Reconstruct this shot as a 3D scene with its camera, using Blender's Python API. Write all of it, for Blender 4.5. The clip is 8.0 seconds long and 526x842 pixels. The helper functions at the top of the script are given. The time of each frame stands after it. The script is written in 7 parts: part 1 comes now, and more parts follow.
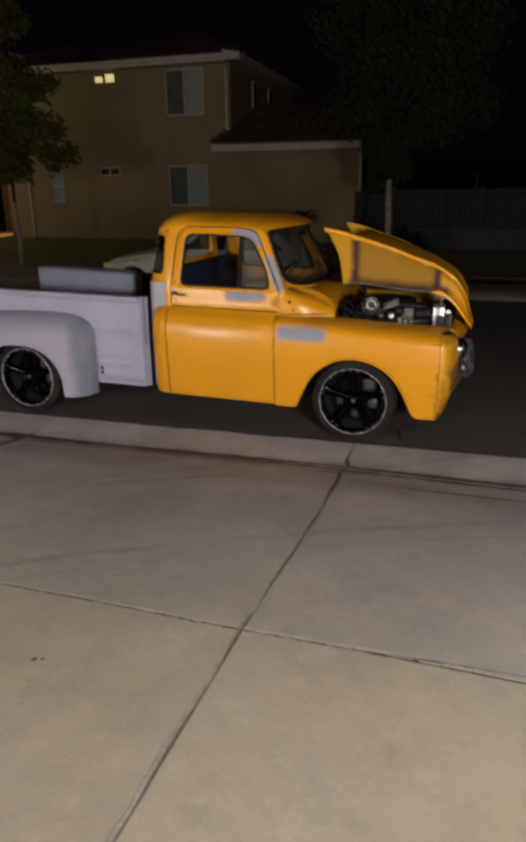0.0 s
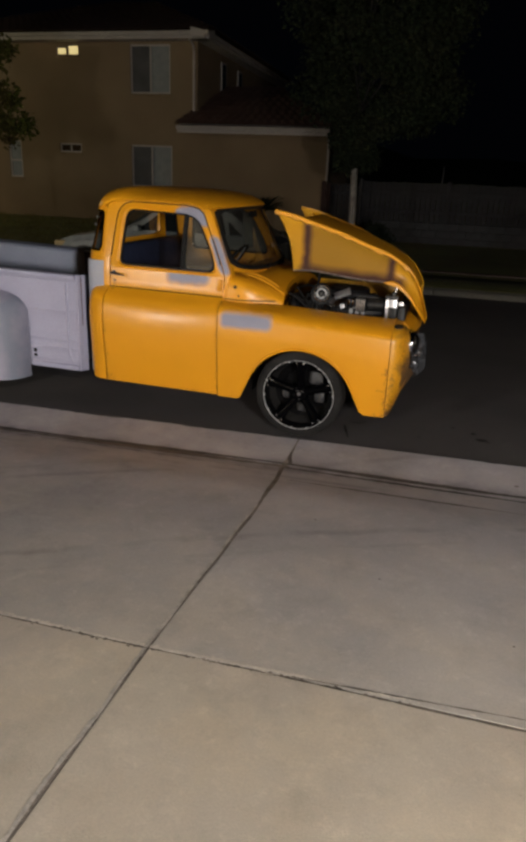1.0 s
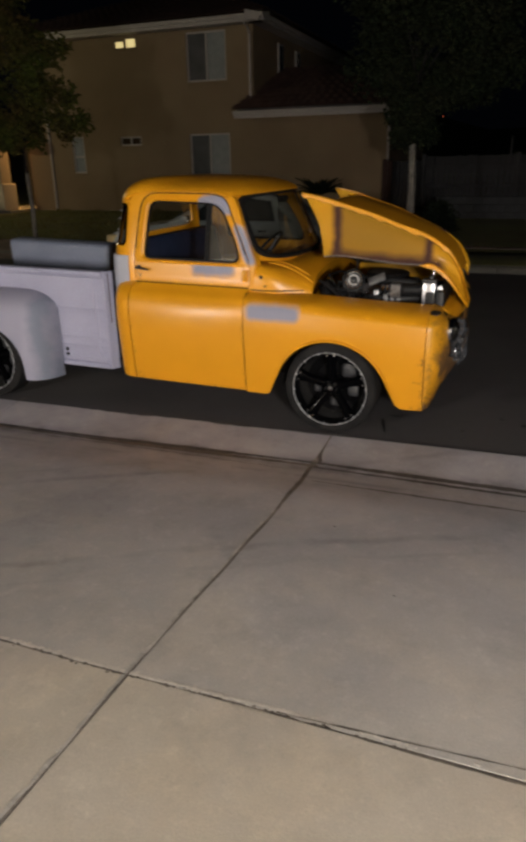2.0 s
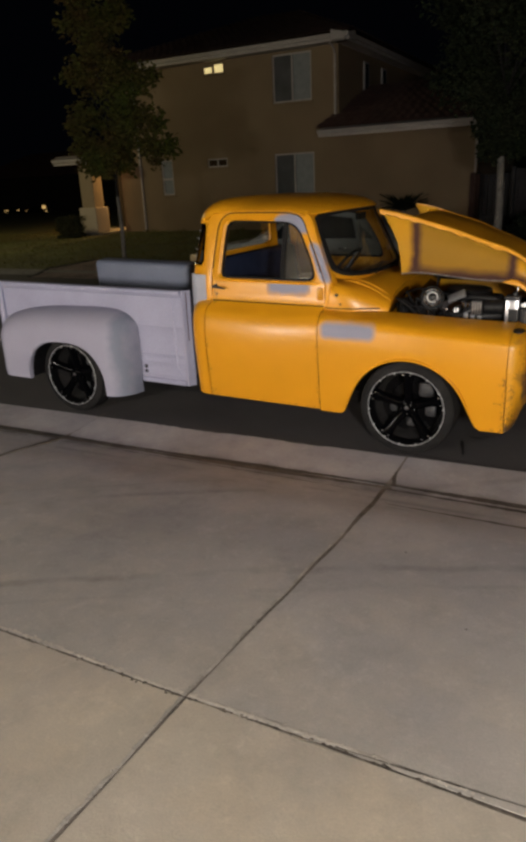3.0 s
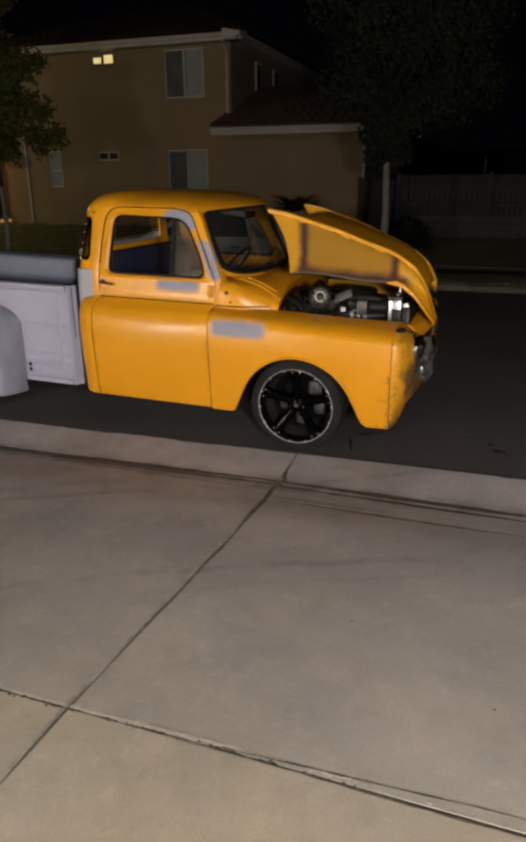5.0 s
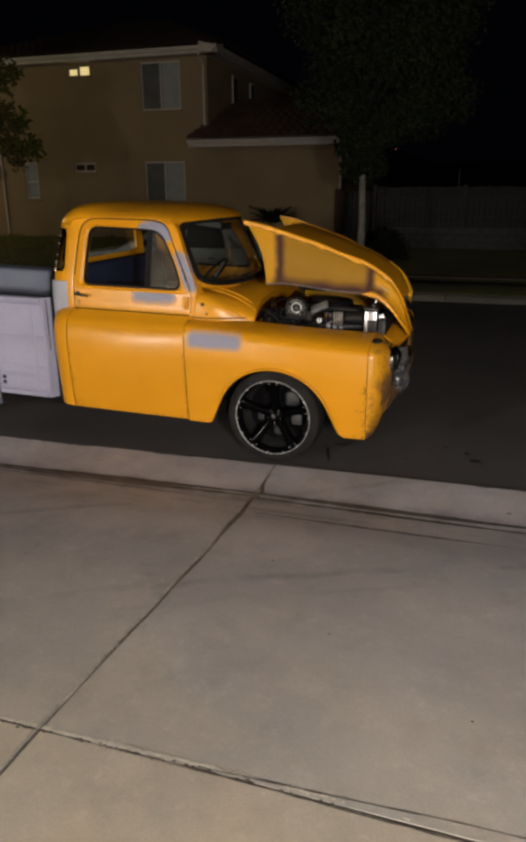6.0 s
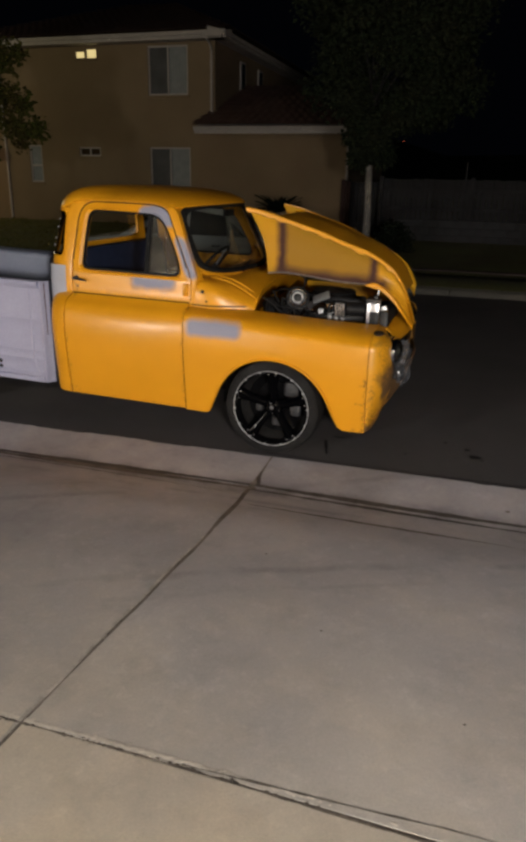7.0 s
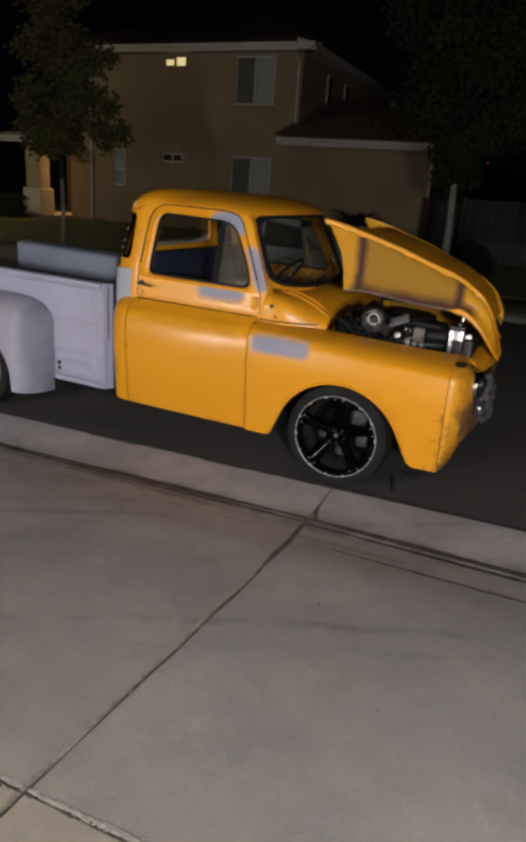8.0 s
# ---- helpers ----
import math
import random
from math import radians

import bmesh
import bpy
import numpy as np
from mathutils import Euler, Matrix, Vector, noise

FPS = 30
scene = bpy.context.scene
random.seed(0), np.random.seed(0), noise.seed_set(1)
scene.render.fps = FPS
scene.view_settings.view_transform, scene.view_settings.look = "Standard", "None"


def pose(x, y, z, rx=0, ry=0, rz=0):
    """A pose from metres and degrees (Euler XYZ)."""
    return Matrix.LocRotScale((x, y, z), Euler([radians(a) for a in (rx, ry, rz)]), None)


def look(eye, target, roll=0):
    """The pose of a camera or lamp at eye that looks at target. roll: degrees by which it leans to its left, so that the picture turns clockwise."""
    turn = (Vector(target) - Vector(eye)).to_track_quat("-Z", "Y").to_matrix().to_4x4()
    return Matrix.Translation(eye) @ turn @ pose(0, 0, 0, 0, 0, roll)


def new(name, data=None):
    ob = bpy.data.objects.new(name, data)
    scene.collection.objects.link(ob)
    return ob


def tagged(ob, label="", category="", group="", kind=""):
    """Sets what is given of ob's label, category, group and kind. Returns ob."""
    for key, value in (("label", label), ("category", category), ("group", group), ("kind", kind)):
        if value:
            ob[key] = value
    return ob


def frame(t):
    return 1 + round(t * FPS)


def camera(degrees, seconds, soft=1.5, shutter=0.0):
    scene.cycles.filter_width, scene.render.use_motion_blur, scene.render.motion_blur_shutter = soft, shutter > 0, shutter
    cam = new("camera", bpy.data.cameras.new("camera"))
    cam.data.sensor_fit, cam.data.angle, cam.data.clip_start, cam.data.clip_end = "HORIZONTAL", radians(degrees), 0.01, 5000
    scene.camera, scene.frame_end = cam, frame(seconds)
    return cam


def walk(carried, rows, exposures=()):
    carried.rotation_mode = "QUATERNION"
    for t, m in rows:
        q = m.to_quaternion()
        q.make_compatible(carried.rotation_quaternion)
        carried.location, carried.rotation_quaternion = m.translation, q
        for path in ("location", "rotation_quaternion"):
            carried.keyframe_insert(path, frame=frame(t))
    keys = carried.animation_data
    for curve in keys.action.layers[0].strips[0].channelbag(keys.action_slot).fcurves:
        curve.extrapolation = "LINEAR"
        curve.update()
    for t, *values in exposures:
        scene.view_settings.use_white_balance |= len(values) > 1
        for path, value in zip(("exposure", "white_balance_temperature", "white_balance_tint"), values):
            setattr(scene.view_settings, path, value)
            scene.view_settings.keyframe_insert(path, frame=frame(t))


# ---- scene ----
cam = camera(42.6, 8.0, soft=4.0, shutter=0.4)
PATH = [
    (0, (0.392, 0.026, 1.87), (-0.185, 1.83, 1.227), -0.5),
    (0.2, (0.436, 0.078, 1.864), (-0.084, 1.879, 1.178), -0.3),
    (0.5, (0.505, 0.151, 1.841), (0.088, 1.978, 1.141), -0.1),
    (0.8, (0.475, 0.261, 1.801), (0.044, 2.102, 1.156), 1.4),
    (1, (0.471, 0.349, 1.799), (0.001, 2.173, 1.128), 2.4),
    (1.2, (0.523, 0.401, 1.808), (0.057, 2.207, 1.102), 2.2),
    (1.5, (0.538, 0.502, 1.788), (0.097, 2.303, 1.039), 1.9),
    (1.8, (0.627, 0.597, 1.800), (0.054, 2.387, 1.082), 0.1),
    (2, (0.702, 0.678, 1.796), (0.028, 2.421, 1.083), -1.1),
    (2.2, (0.706, 0.68, 1.805), (-0.024, 2.405, 1.103), -1.1),
    (3.3, (0.757, 0.765, 1.79), (-0.164, 2.415, 1.136), -3.1),
    (3.5, (0.767, 0.768, 1.785), (-0.108, 2.437, 1.115), -3.3),
    (4, (0.789, 0.783, 1.781), (0.057, 2.519, 1.11), -2.5),
    (4.5, (0.782, 0.78, 1.786), (0.127, 2.549, 1.122), -1.7),
    (5, (0.77, 0.786, 1.785), (0.148, 2.564, 1.113), -0.3),
    (5.2, (0.772, 0.79, 1.785), (0.163, 2.573, 1.123), -0.3),
    (6.3, (0.786, 0.813, 1.787), (0.223, 2.618, 1.145), -0.1),
    (6.5, (0.788, 0.818, 1.787), (0.225, 2.623, 1.135), -0.1),
    (6.6, (0.787, 0.826, 1.784), (0.222, 2.630, 1.105), 0.1),
    (6.8, (0.784, 0.848, 1.777), (0.195, 2.642, 1.067), 0.7),
    (7, (0.781, 0.871, 1.769), (0.214, 2.668, 1.099), 1.2),
    (7.2, (0.753, 0.913, 1.779), (0.205, 2.722, 1.105), 2.3),
    (7.5, (0.699, 1.016, 1.762), (0.119, 2.834, 1.164), 3.9),
    (7.8, (0.672, 1.124, 1.756), (-0.010, 2.890, 1.138), 4.0),
    (8, (0.646, 1.178, 1.742), (-0.088, 2.923, 1.097), 4.1),
]
walk(cam, [(t, look(eye, target, roll)) for t, eye, target, roll in PATH], [(0, -0.06, 6350, 10), (1.0, -0.02, 6350, 10), (2.0, 0.04, 6350, 10), (4.5, 0.08, 6500, 10), (7.0, 0.06, 6400, 10), (8.0, 0.06, 6000, 10)])

# ---- world and lamps ----
world = bpy.data.worlds.new("night_sky")
scene.world = world
world.use_nodes = True
world.node_tree.nodes["Background"].inputs[0].default_value = (0.35, 0.42, 0.7, 1)
world.node_tree.nodes["Background"].inputs[1].default_value = 0.0014


def lamp(name, place, watts, colour, radius):
    data = bpy.data.lights.new(name, "POINT")
    data.energy, data.color, data.shadow_soft_size = watts, colour, radius
    ob = new(name, data)
    ob.matrix_basis = pose(*place)
    return ob


lamp("porch_light_near", (-4.9, -3.45, 1.90), 790, (1.0, 0.95, 0.90), 0.28)
lamp("garage_light", (2.8, -1.5, 1.90), 1060, (1.0, 0.95, 0.90), 0.28)
lamp("street_light", (-19.5, 13.8, 5.6), 430, (1.0, 0.86, 0.50), 0.2)
lamp("porch_light", (-16.47, 22.7, 2.2), 160, (1.0, 0.55, 0.18), 0.08)


# ---- materials ----
def tree_of(name):
    m = bpy.data.materials.new(name)
    m.use_nodes = True
    return m, m.node_tree, m.node_tree.nodes, m.node_tree.links


def mat(name, colour, rough=0.6, metal=0.0, scale=8.0, vary=0.25, bump=0.0, fine=80.0, coat=0.0, per_piece=0.0, spec=0.5, tint=None):
    """A surface with large stains, fine grain and relief."""
    m, t, n, l = tree_of(name)
    p = n["Principled BSDF"]
    p.inputs["Roughness"].default_value, p.inputs["Metallic"].default_value = rough, metal
    p.inputs["Coat Weight"].default_value = coat
    p.inputs["Specular IOR Level"].default_value = spec
    c = n.new("ShaderNodeTexCoord")
    big, small = n.new("ShaderNodeTexNoise"), n.new("ShaderNodeTexNoise")
    for node, s, d in ((big, scale, 6), (small, fine, 3)):
        l.new(c.outputs["Object"], node.inputs["Vector"])
        node.inputs["Scale"].default_value, node.inputs["Detail"].default_value = s, d
    mix = n.new("ShaderNodeMixRGB")
    other = tint or [v * (1 - vary) for v in colour]
    mix.inputs[1].default_value, mix.inputs[2].default_value = (*colour, 1), (*other, 1)
    ramp = n.new("ShaderNodeMapRange")
    ramp.inputs[1].default_value, ramp.inputs[2].default_value = 0.35, 0.68
    l.new(big.outputs[0], ramp.inputs[0])
    l.new(ramp.outputs[0], mix.inputs[0])
    grain = n.new("ShaderNodeMixRGB")
    grain.blend_type, grain.inputs[0].default_value = "MULTIPLY", min(1.0, vary * 1.6)
    l.new(mix.outputs[0], grain.inputs[1])
    l.new(small.outputs[0], grain.inputs[2])
    out = grain.outputs[0]
    gain = n.new("ShaderNodeMixRGB")
    gain.blend_type, gain.inputs[0].default_value = "MULTIPLY", 1.0
    up = 1 + 0.5 * min(1.0, vary * 1.6)
    gain.inputs[2].default_value = (up, up, up, 1)
    l.new(out, gain.inputs[1])
    out = gain.outputs[0]
    if per_piece:
        info, hsv = n.new("ShaderNodeObjectInfo"), n.new("ShaderNodeHueSaturation")
        r = n.new("ShaderNodeMapRange")
        r.inputs[3].default_value, r.inputs[4].default_value = 1 - per_piece, 1 + per_piece
        l.new(info.outputs["Random"], r.inputs[0])
        l.new(r.outputs[0], hsv.inputs["Value"])
        l.new(out, hsv.inputs["Color"])
        out = hsv.outputs[0]
    l.new(out, p.inputs["Base Color"])
    rr = n.new("ShaderNodeMapRange")
    rr.inputs[3].default_value, rr.inputs[4].default_value = max(0.02, rough - 0.12), min(1, rough + 0.12)
    l.new(big.outputs[0], rr.inputs[0])
    l.new(rr.outputs[0], p.inputs["Roughness"])
    if bump:
        b = n.new("ShaderNodeBump")
        b.inputs["Strength"].default_value, b.inputs["Distance"].default_value = bump, 0.01
        l.new(small.outputs[0], b.inputs["Height"])
        l.new(b.outputs[0], p.inputs["Normal"])
    return m


def paint(name, patches=(), rust=-0.35, patch=(0.265, 0.27, 0.345), base=(0.705, 0.307, 0.008), blur=0.007, rough=0.36, spec=0.40, ragged=0.05, zones=(), chips=(), gloss=0.20):
    """Old yellow paint, rubbed and wavy, with grey primer patches given as x, z boxes in the truck's metres."""
    m = mat(name, base, rough, 0, 1.6, 0.07, 0.11, 4.0, spec=spec, coat=gloss)
    m.node_tree.nodes["Principled BSDF"].inputs["Coat Roughness"].default_value = 0.24
    t, n, l = m.node_tree, m.node_tree.nodes, m.node_tree.links
    p = n["Principled BSDF"]
    colour = p.inputs["Base Color"].links[0].from_socket
    c = n.new("ShaderNodeTexCoord")
    wob = n.new("ShaderNodeTexNoise")
    wob.inputs["Scale"].default_value, wob.inputs["Detail"].default_value = 9.0, 4.0
    l.new(c.outputs["Object"], wob.inputs["Vector"])
    sep = n.new("ShaderNodeSeparateXYZ")
    l.new(c.outputs["Object"], sep.inputs[0])

    def math_(op, a, b):
        q = n.new("ShaderNodeMath")
        q.operation = op
        for k, v in enumerate((a, b)):
            if isinstance(v, (int, float)):
                q.inputs[k].default_value = v
            else:
                l.new(v, q.inputs[k])
        return q.outputs[0]

    def edge(v, lo, hi):
        q = n.new("ShaderNodeMapRange")
        q.inputs[1].default_value, q.inputs[2].default_value = lo, hi
        l.new(v, q.inputs[0])
        return q.outputs[0]

    fleck = n.new("ShaderNodeTexNoise")
    fleck.inputs["Scale"].default_value, fleck.inputs["Detail"].default_value = 60.0, 5.0
    l.new(c.outputs["Object"], fleck.inputs["Vector"])
    wobble = math_("MULTIPLY", math_("SUBTRACT", wob.outputs[0], 0.5), ragged)
    def shape(x0, x1, z0, z1, lean=0.0, tilt=0.0):
        """A rounded, ragged-edged box in the side view."""
        px = math_("ADD", math_("ADD", sep.outputs[0], math_("MULTIPLY", sep.outputs[2], lean)), wobble)
        ax = math_("ABSOLUTE", math_("SUBTRACT", px, (x0 + x1) / 2), 0)
        az = math_("ABSOLUTE", math_("SUBTRACT", math_("ADD", math_("ADD", sep.outputs[2], math_("MULTIPLY", sep.outputs[0], tilt)), wobble), (z0 + z1) / 2), 0)
        r = min(max(0.042, blur), (x1 - x0) * 0.45, (z1 - z0) * 0.45)
        ex = math_("MAXIMUM", math_("SUBTRACT", ax, (x1 - x0) / 2 - r), 0)
        ez = math_("MAXIMUM", math_("SUBTRACT", az, (z1 - z0) / 2 - r), 0)
        far = math_("SQRT", math_("ADD", math_("MULTIPLY", ex, ex), math_("MULTIPLY", ez, ez)), 0)
        soft = min(blur, r * 0.8)
        return edge(far, r + soft, r - soft)

    def over(mask, tone):
        mix = n.new("ShaderNodeMixRGB")
        mix.inputs[2].default_value = (*tone, 1)
        l.new(mask, mix.inputs[0])
        l.new(colour, mix.inputs[1])
        return mix.outputs[0]

    for *where, tone in zones:
        colour = over(shape(*where), tone)
    matt = None
    for where in patches:
        mask = shape(*where)
        colour = over(mask, patch)
        matt = mask if matt is None else math_("MAXIMUM", matt, mask)
    if matt is not None:
        dull = n.new("ShaderNodeMapRange")
        dull.inputs[3].default_value, dull.inputs[4].default_value = rough, 0.8
        l.new(matt, dull.inputs[0])
        l.new(dull.outputs[0], p.inputs["Roughness"])
        l.new(math_("MULTIPLY", math_("SUBTRACT", 1.0, matt), gloss), p.inputs["Coat Weight"])
    for *where, tone in chips:
        mask = shape(*where)
        grit = edge(fleck.outputs[0], 0.46, 0.60)
        colour = over(math_("MULTIPLY", math_("MULTIPLY", mask, grit), 0.75), tone)
    spots = n.new("ShaderNodeTexNoise")
    spots.inputs["Scale"].default_value, spots.inputs["Detail"].default_value = 26.0, 9.0
    l.new(c.outputs["Object"], spots.inputs["Vector"])
    mask = edge(spots.outputs[0], 0.70 - rust * 0.22, 0.76 - rust * 0.22)
    mix = n.new("ShaderNodeMixRGB")
    mix.inputs[2].default_value = (0.10, 0.045, 0.02, 1)
    l.new(mask, mix.inputs[0])
    l.new(colour, mix.inputs[1])
    l.new(mix.outputs[0], p.inputs["Base Color"])
    return m


def glass(name, tint=(0.92, 0.96, 0.95), rough=0.02, light_tint=0.0):
    """A thin clear pane: light passes straight, the surface mirrors by Fresnel, and a pale film paints in hazy
    reflections on dusty glass.
    """
    m, t, n, l = tree_of(name)
    out = n["Material Output"]
    n.remove(n["Principled BSDF"])
    clear, gloss, mix, fres = n.new("ShaderNodeBsdfTransparent"), n.new("ShaderNodeBsdfGlossy"), n.new("ShaderNodeMixShader"), n.new("ShaderNodeFresnel")
    clear.inputs[0].default_value = (*tint, 1)
    gloss.inputs["Roughness"].default_value = rough
    fres.inputs[0].default_value = 1.5
    l.new(fres.outputs[0], mix.inputs[0])
    l.new(clear.outputs[0], mix.inputs[1])
    l.new(gloss.outputs[0], mix.inputs[2])
    # Uneven tan film: haze and reflection put into the pane's colour.
    if light_tint:
        film, over_, c, cloud = n.new("ShaderNodeBsdfDiffuse"), n.new("ShaderNodeMixShader"), n.new("ShaderNodeTexCoord"), n.new("ShaderNodeTexNoise")
        film.inputs[0].default_value = (0.50, 0.45, 0.36, 1)
        cloud.inputs["Scale"].default_value, cloud.inputs["Detail"].default_value = 5.0, 5.0
        amount = n.new("ShaderNodeMapRange")
        amount.inputs[1].default_value, amount.inputs[2].default_value, amount.inputs[3].default_value, amount.inputs[4].default_value = 0.3, 0.7, light_tint * 0.5, light_tint * 1.5
        l.new(c.outputs["Object"], cloud.inputs["Vector"])
        l.new(cloud.outputs[0], amount.inputs[0])
        l.new(amount.outputs[0], over_.inputs[0])
        l.new(mix.outputs[0], over_.inputs[1])
        l.new(film.outputs[0], over_.inputs[2])
        mix = over_
    l.new(mix.outputs[0], out.inputs[0])
    return m


def glow(name, colour, strength):
    m, t, n, l = tree_of(name)
    p = n["Principled BSDF"]
    p.inputs["Base Color"].default_value = (*colour, 1)
    p.inputs["Emission Color"].default_value, p.inputs["Emission Strength"].default_value = (*colour, 1), strength
    return m


YELLOW = paint("yellow_paint")
BROWN, DIRTY = (0.13, 0.050, 0.018), (0.34, 0.150, 0.012)
YELLOW_DOOR = paint("yellow_paint_door", [(-1.075, -0.745, 1.045, 1.16, 0)], blur=0.024, ragged=0.06,
                    chips=[(-1.56, -1.49, 0.22, 0.30, BROWN), (-1.54, -0.62, 0.22, 0.25, BROWN), (-1.55, -1.535, 0.30, 0.95, DIRTY), (-0.636, -0.62, 0.25, 0.95, DIRTY), (-1.545, -1.50, 0.96, 1.10, DIRTY)])
YELLOW_FENDER = paint("yellow_paint_fender", [(-0.60, -0.215, 0.776, 0.884, 0)], blur=0.02, ragged=0.03,
                      chips=[(0.622, 0.65, 0.22, 0.60, BROWN), (0.58, 0.64, 0.535, 0.547, BROWN), (0.57, 0.63, 0.405, 0.415, BROWN), (0.56, 0.66, 0.21, 0.24, BROWN), (-0.46, -0.36, 0.21, 0.25, BROWN)])
YELLOW_PILLAR = paint("yellow_paint_pillar", [(-0.165, -0.085, 1.13, 1.40, 0.43), (-1.04, -0.74, 1.46, 1.592, 0)], blur=0.012)
YELLOW_STRIP = paint("yellow_paint_post", [(-0.165, -0.085, 1.13, 1.40, 0.43)], blur=0.012)
YELLOW_WORN = paint("yellow_paint_worn", [(0.745, 0.90, 0.15, 0.66, 0.02), (0.60, 0.86, 0.15, 0.262, 0), (0.70, 0.82, 0.83, 0.90, 0)], -0.15, (0.12, 0.062, 0.020), (0.66, 0.30, 0.010), 0.02, 0.42, ragged=0.16,
                    chips=[(0.63, 0.80, 0.22, 0.36, BROWN), (0.64, 0.68, 0.36, 0.56, BROWN), (0.70, 0.78, 0.56, 0.86, DIRTY)])
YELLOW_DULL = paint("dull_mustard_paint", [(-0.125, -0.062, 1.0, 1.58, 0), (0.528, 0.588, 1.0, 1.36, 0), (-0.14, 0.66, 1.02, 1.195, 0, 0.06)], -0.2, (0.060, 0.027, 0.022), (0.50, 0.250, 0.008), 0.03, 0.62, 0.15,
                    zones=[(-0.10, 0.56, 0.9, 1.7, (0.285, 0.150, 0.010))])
PRIMER = mat("lavender_grey_primer", (0.355, 0.357, 0.48), 0.62, 0, 2.5, 0.12, 0.03, 60)
# Bluish darker band: primer tone and the front curve's shade, painted together.
PRIMER_FENDER = paint("grey_primer_shaded_band", [(-2.405, -2.29, 0.0, 0.90, 0.05)], -1.0, (0.215, 0.235, 0.300), (0.345, 0.338, 0.425), 0.055, 0.68, 0.25, ragged=0.12, gloss=0.0)
PRIMER_PALE = mat("pale_grey_primer", (0.35, 0.36, 0.42), 0.6, 0, 3, 0.10, 0.02, 60)
DARK_GREY = mat("dark_grey_primer", (0.035, 0.038, 0.048), 0.6, 0, 4, 0.2, 0.03, 60)
GREY_PANEL = mat("blue_grey_primer", (0.190, 0.214, 0.290), 0.6, 0, 4, 0.15, 0.03, 60)
RUST = mat("brown_red_oxide", (0.10, 0.045, 0.035), 0.8, 0, 7, 0.4, 0.3, 70)
BLACK = mat("black_parts", (0.010, 0.010, 0.011), 0.5, 0, 12, 0.3, spec=0.3)
RUBBER = mat("tyre_rubber", (0.020, 0.019, 0.019), 0.85, 0, 10, 0.3, 0.2, 60, spec=0.12)
GLOSS_BLACK = mat("gloss_black_wheel", (0.0015, 0.0015, 0.002), 0.06, 0, 10, 0.2, spec=0.06)
BRIGHT_TIN = mat("bright_tin", (0.62, 0.62, 0.65), 0.32, 0.9, 9, 0.2, 0.1, 40)
MATT_BLACK = mat("satin_black_barrel", (0.003, 0.003, 0.0035), 0.5, 0, 10, 0.2, spec=0.06)
SILVER = mat("polished_silver_lip", (0.90, 0.90, 0.91), 0.28, 0.45, 45, 0.3, 0.3, 40)
CHROME = mat("chrome", (0.75, 0.76, 0.78), 0.12, 1.0, 10, 0.08)
SMOKED = mat("tarnished_chrome", (0.52, 0.53, 0.56), 0.22, 1.0, 14, 0.35, 0.3, 30)
STEEL = mat("dull_steel", (0.30, 0.30, 0.31), 0.4, 0.9, 9, 0.3, 0.1, 50)
DARK_STEEL = mat("dark_steel", (0.06, 0.06, 0.06), 0.4, 0.8, 9, 0.3)
PLASTIC = mat("crumpled_clear_plastic", (0.20, 0.205, 0.22), 0.13, 0, 30, 0.3, 0.6, 26, spec=1.0)
creases = PLASTIC.node_tree.nodes.new("ShaderNodeMapRange")
creases.inputs[1].default_value, creases.inputs[2].default_value, creases.inputs[3].default_value, creases.inputs[4].default_value = 0.45, 0.65, 0.08, 0.55
PLASTIC.node_tree.links.new(next(q for q in PLASTIC.node_tree.nodes if q.type == "TEX_NOISE").outputs[0], creases.inputs[0])
PLASTIC.node_tree.links.new(creases.outputs[0], PLASTIC.node_tree.nodes["Principled BSDF"].inputs["Alpha"])
SEAM_METAL = mat("bare_folded_metal", (0.34, 0.30, 0.27), 0.4, 0.6, 20, 0.4, 0.2, 60)
BRAKE = mat("dull_grey_casting", (0.062, 0.062, 0.066), 0.5, 0.3, 12, 0.4, 0.3, 50)
ALLOY = mat("cast_aluminium", (0.45, 0.45, 0.46), 0.45, 0.8, 15, 0.3, 0.2, 70)
NAVY = mat("navy_vinyl", (0.012, 0.020, 0.05), 0.55, 0, 8, 0.25, 0.15, 60)
SEAL = mat("rubber_seal", (0.012, 0.012, 0.012), 0.7, 0, 20, 0.2, spec=0.12)
GLASS = glass("window_glass", (0.80, 0.83, 0.82))
GLASS_VENT = glass("hazy_vent_glass", (0.62, 0.64, 0.60), 0.08, 0.12)
GLASS_SCREEN = glass("old_windscreen_glass", (0.30, 0.32, 0.31), 0.02, 0.022)
GLASS_DARK = glass("dark_quarter_glass", (0.25, 0.27, 0.27))
CONCRETE = mat("concrete_slab", (0.535, 0.503, 0.474), 0.85, 0, 1.1, 0.18, 0.10, 140, per_piece=0.03, tint=(0.405, 0.386, 0.370))
CONCRETE_GUTTER = mat("gutter_concrete", (0.425, 0.394, 0.382), 0.85, 0, 1.6, 0.2, 0.12, 120, per_piece=0.04, tint=(0.295, 0.271, 0.261))
# Yellower near slabs: part of the warm near light is in this colour.
CONCRETE_TAN = mat("tan_concrete_slab", (0.560, 0.510, 0.440), 0.85, 0, 1.1, 0.16, 0.10, 140, per_piece=0.03, tint=(0.452, 0.410, 0.363))


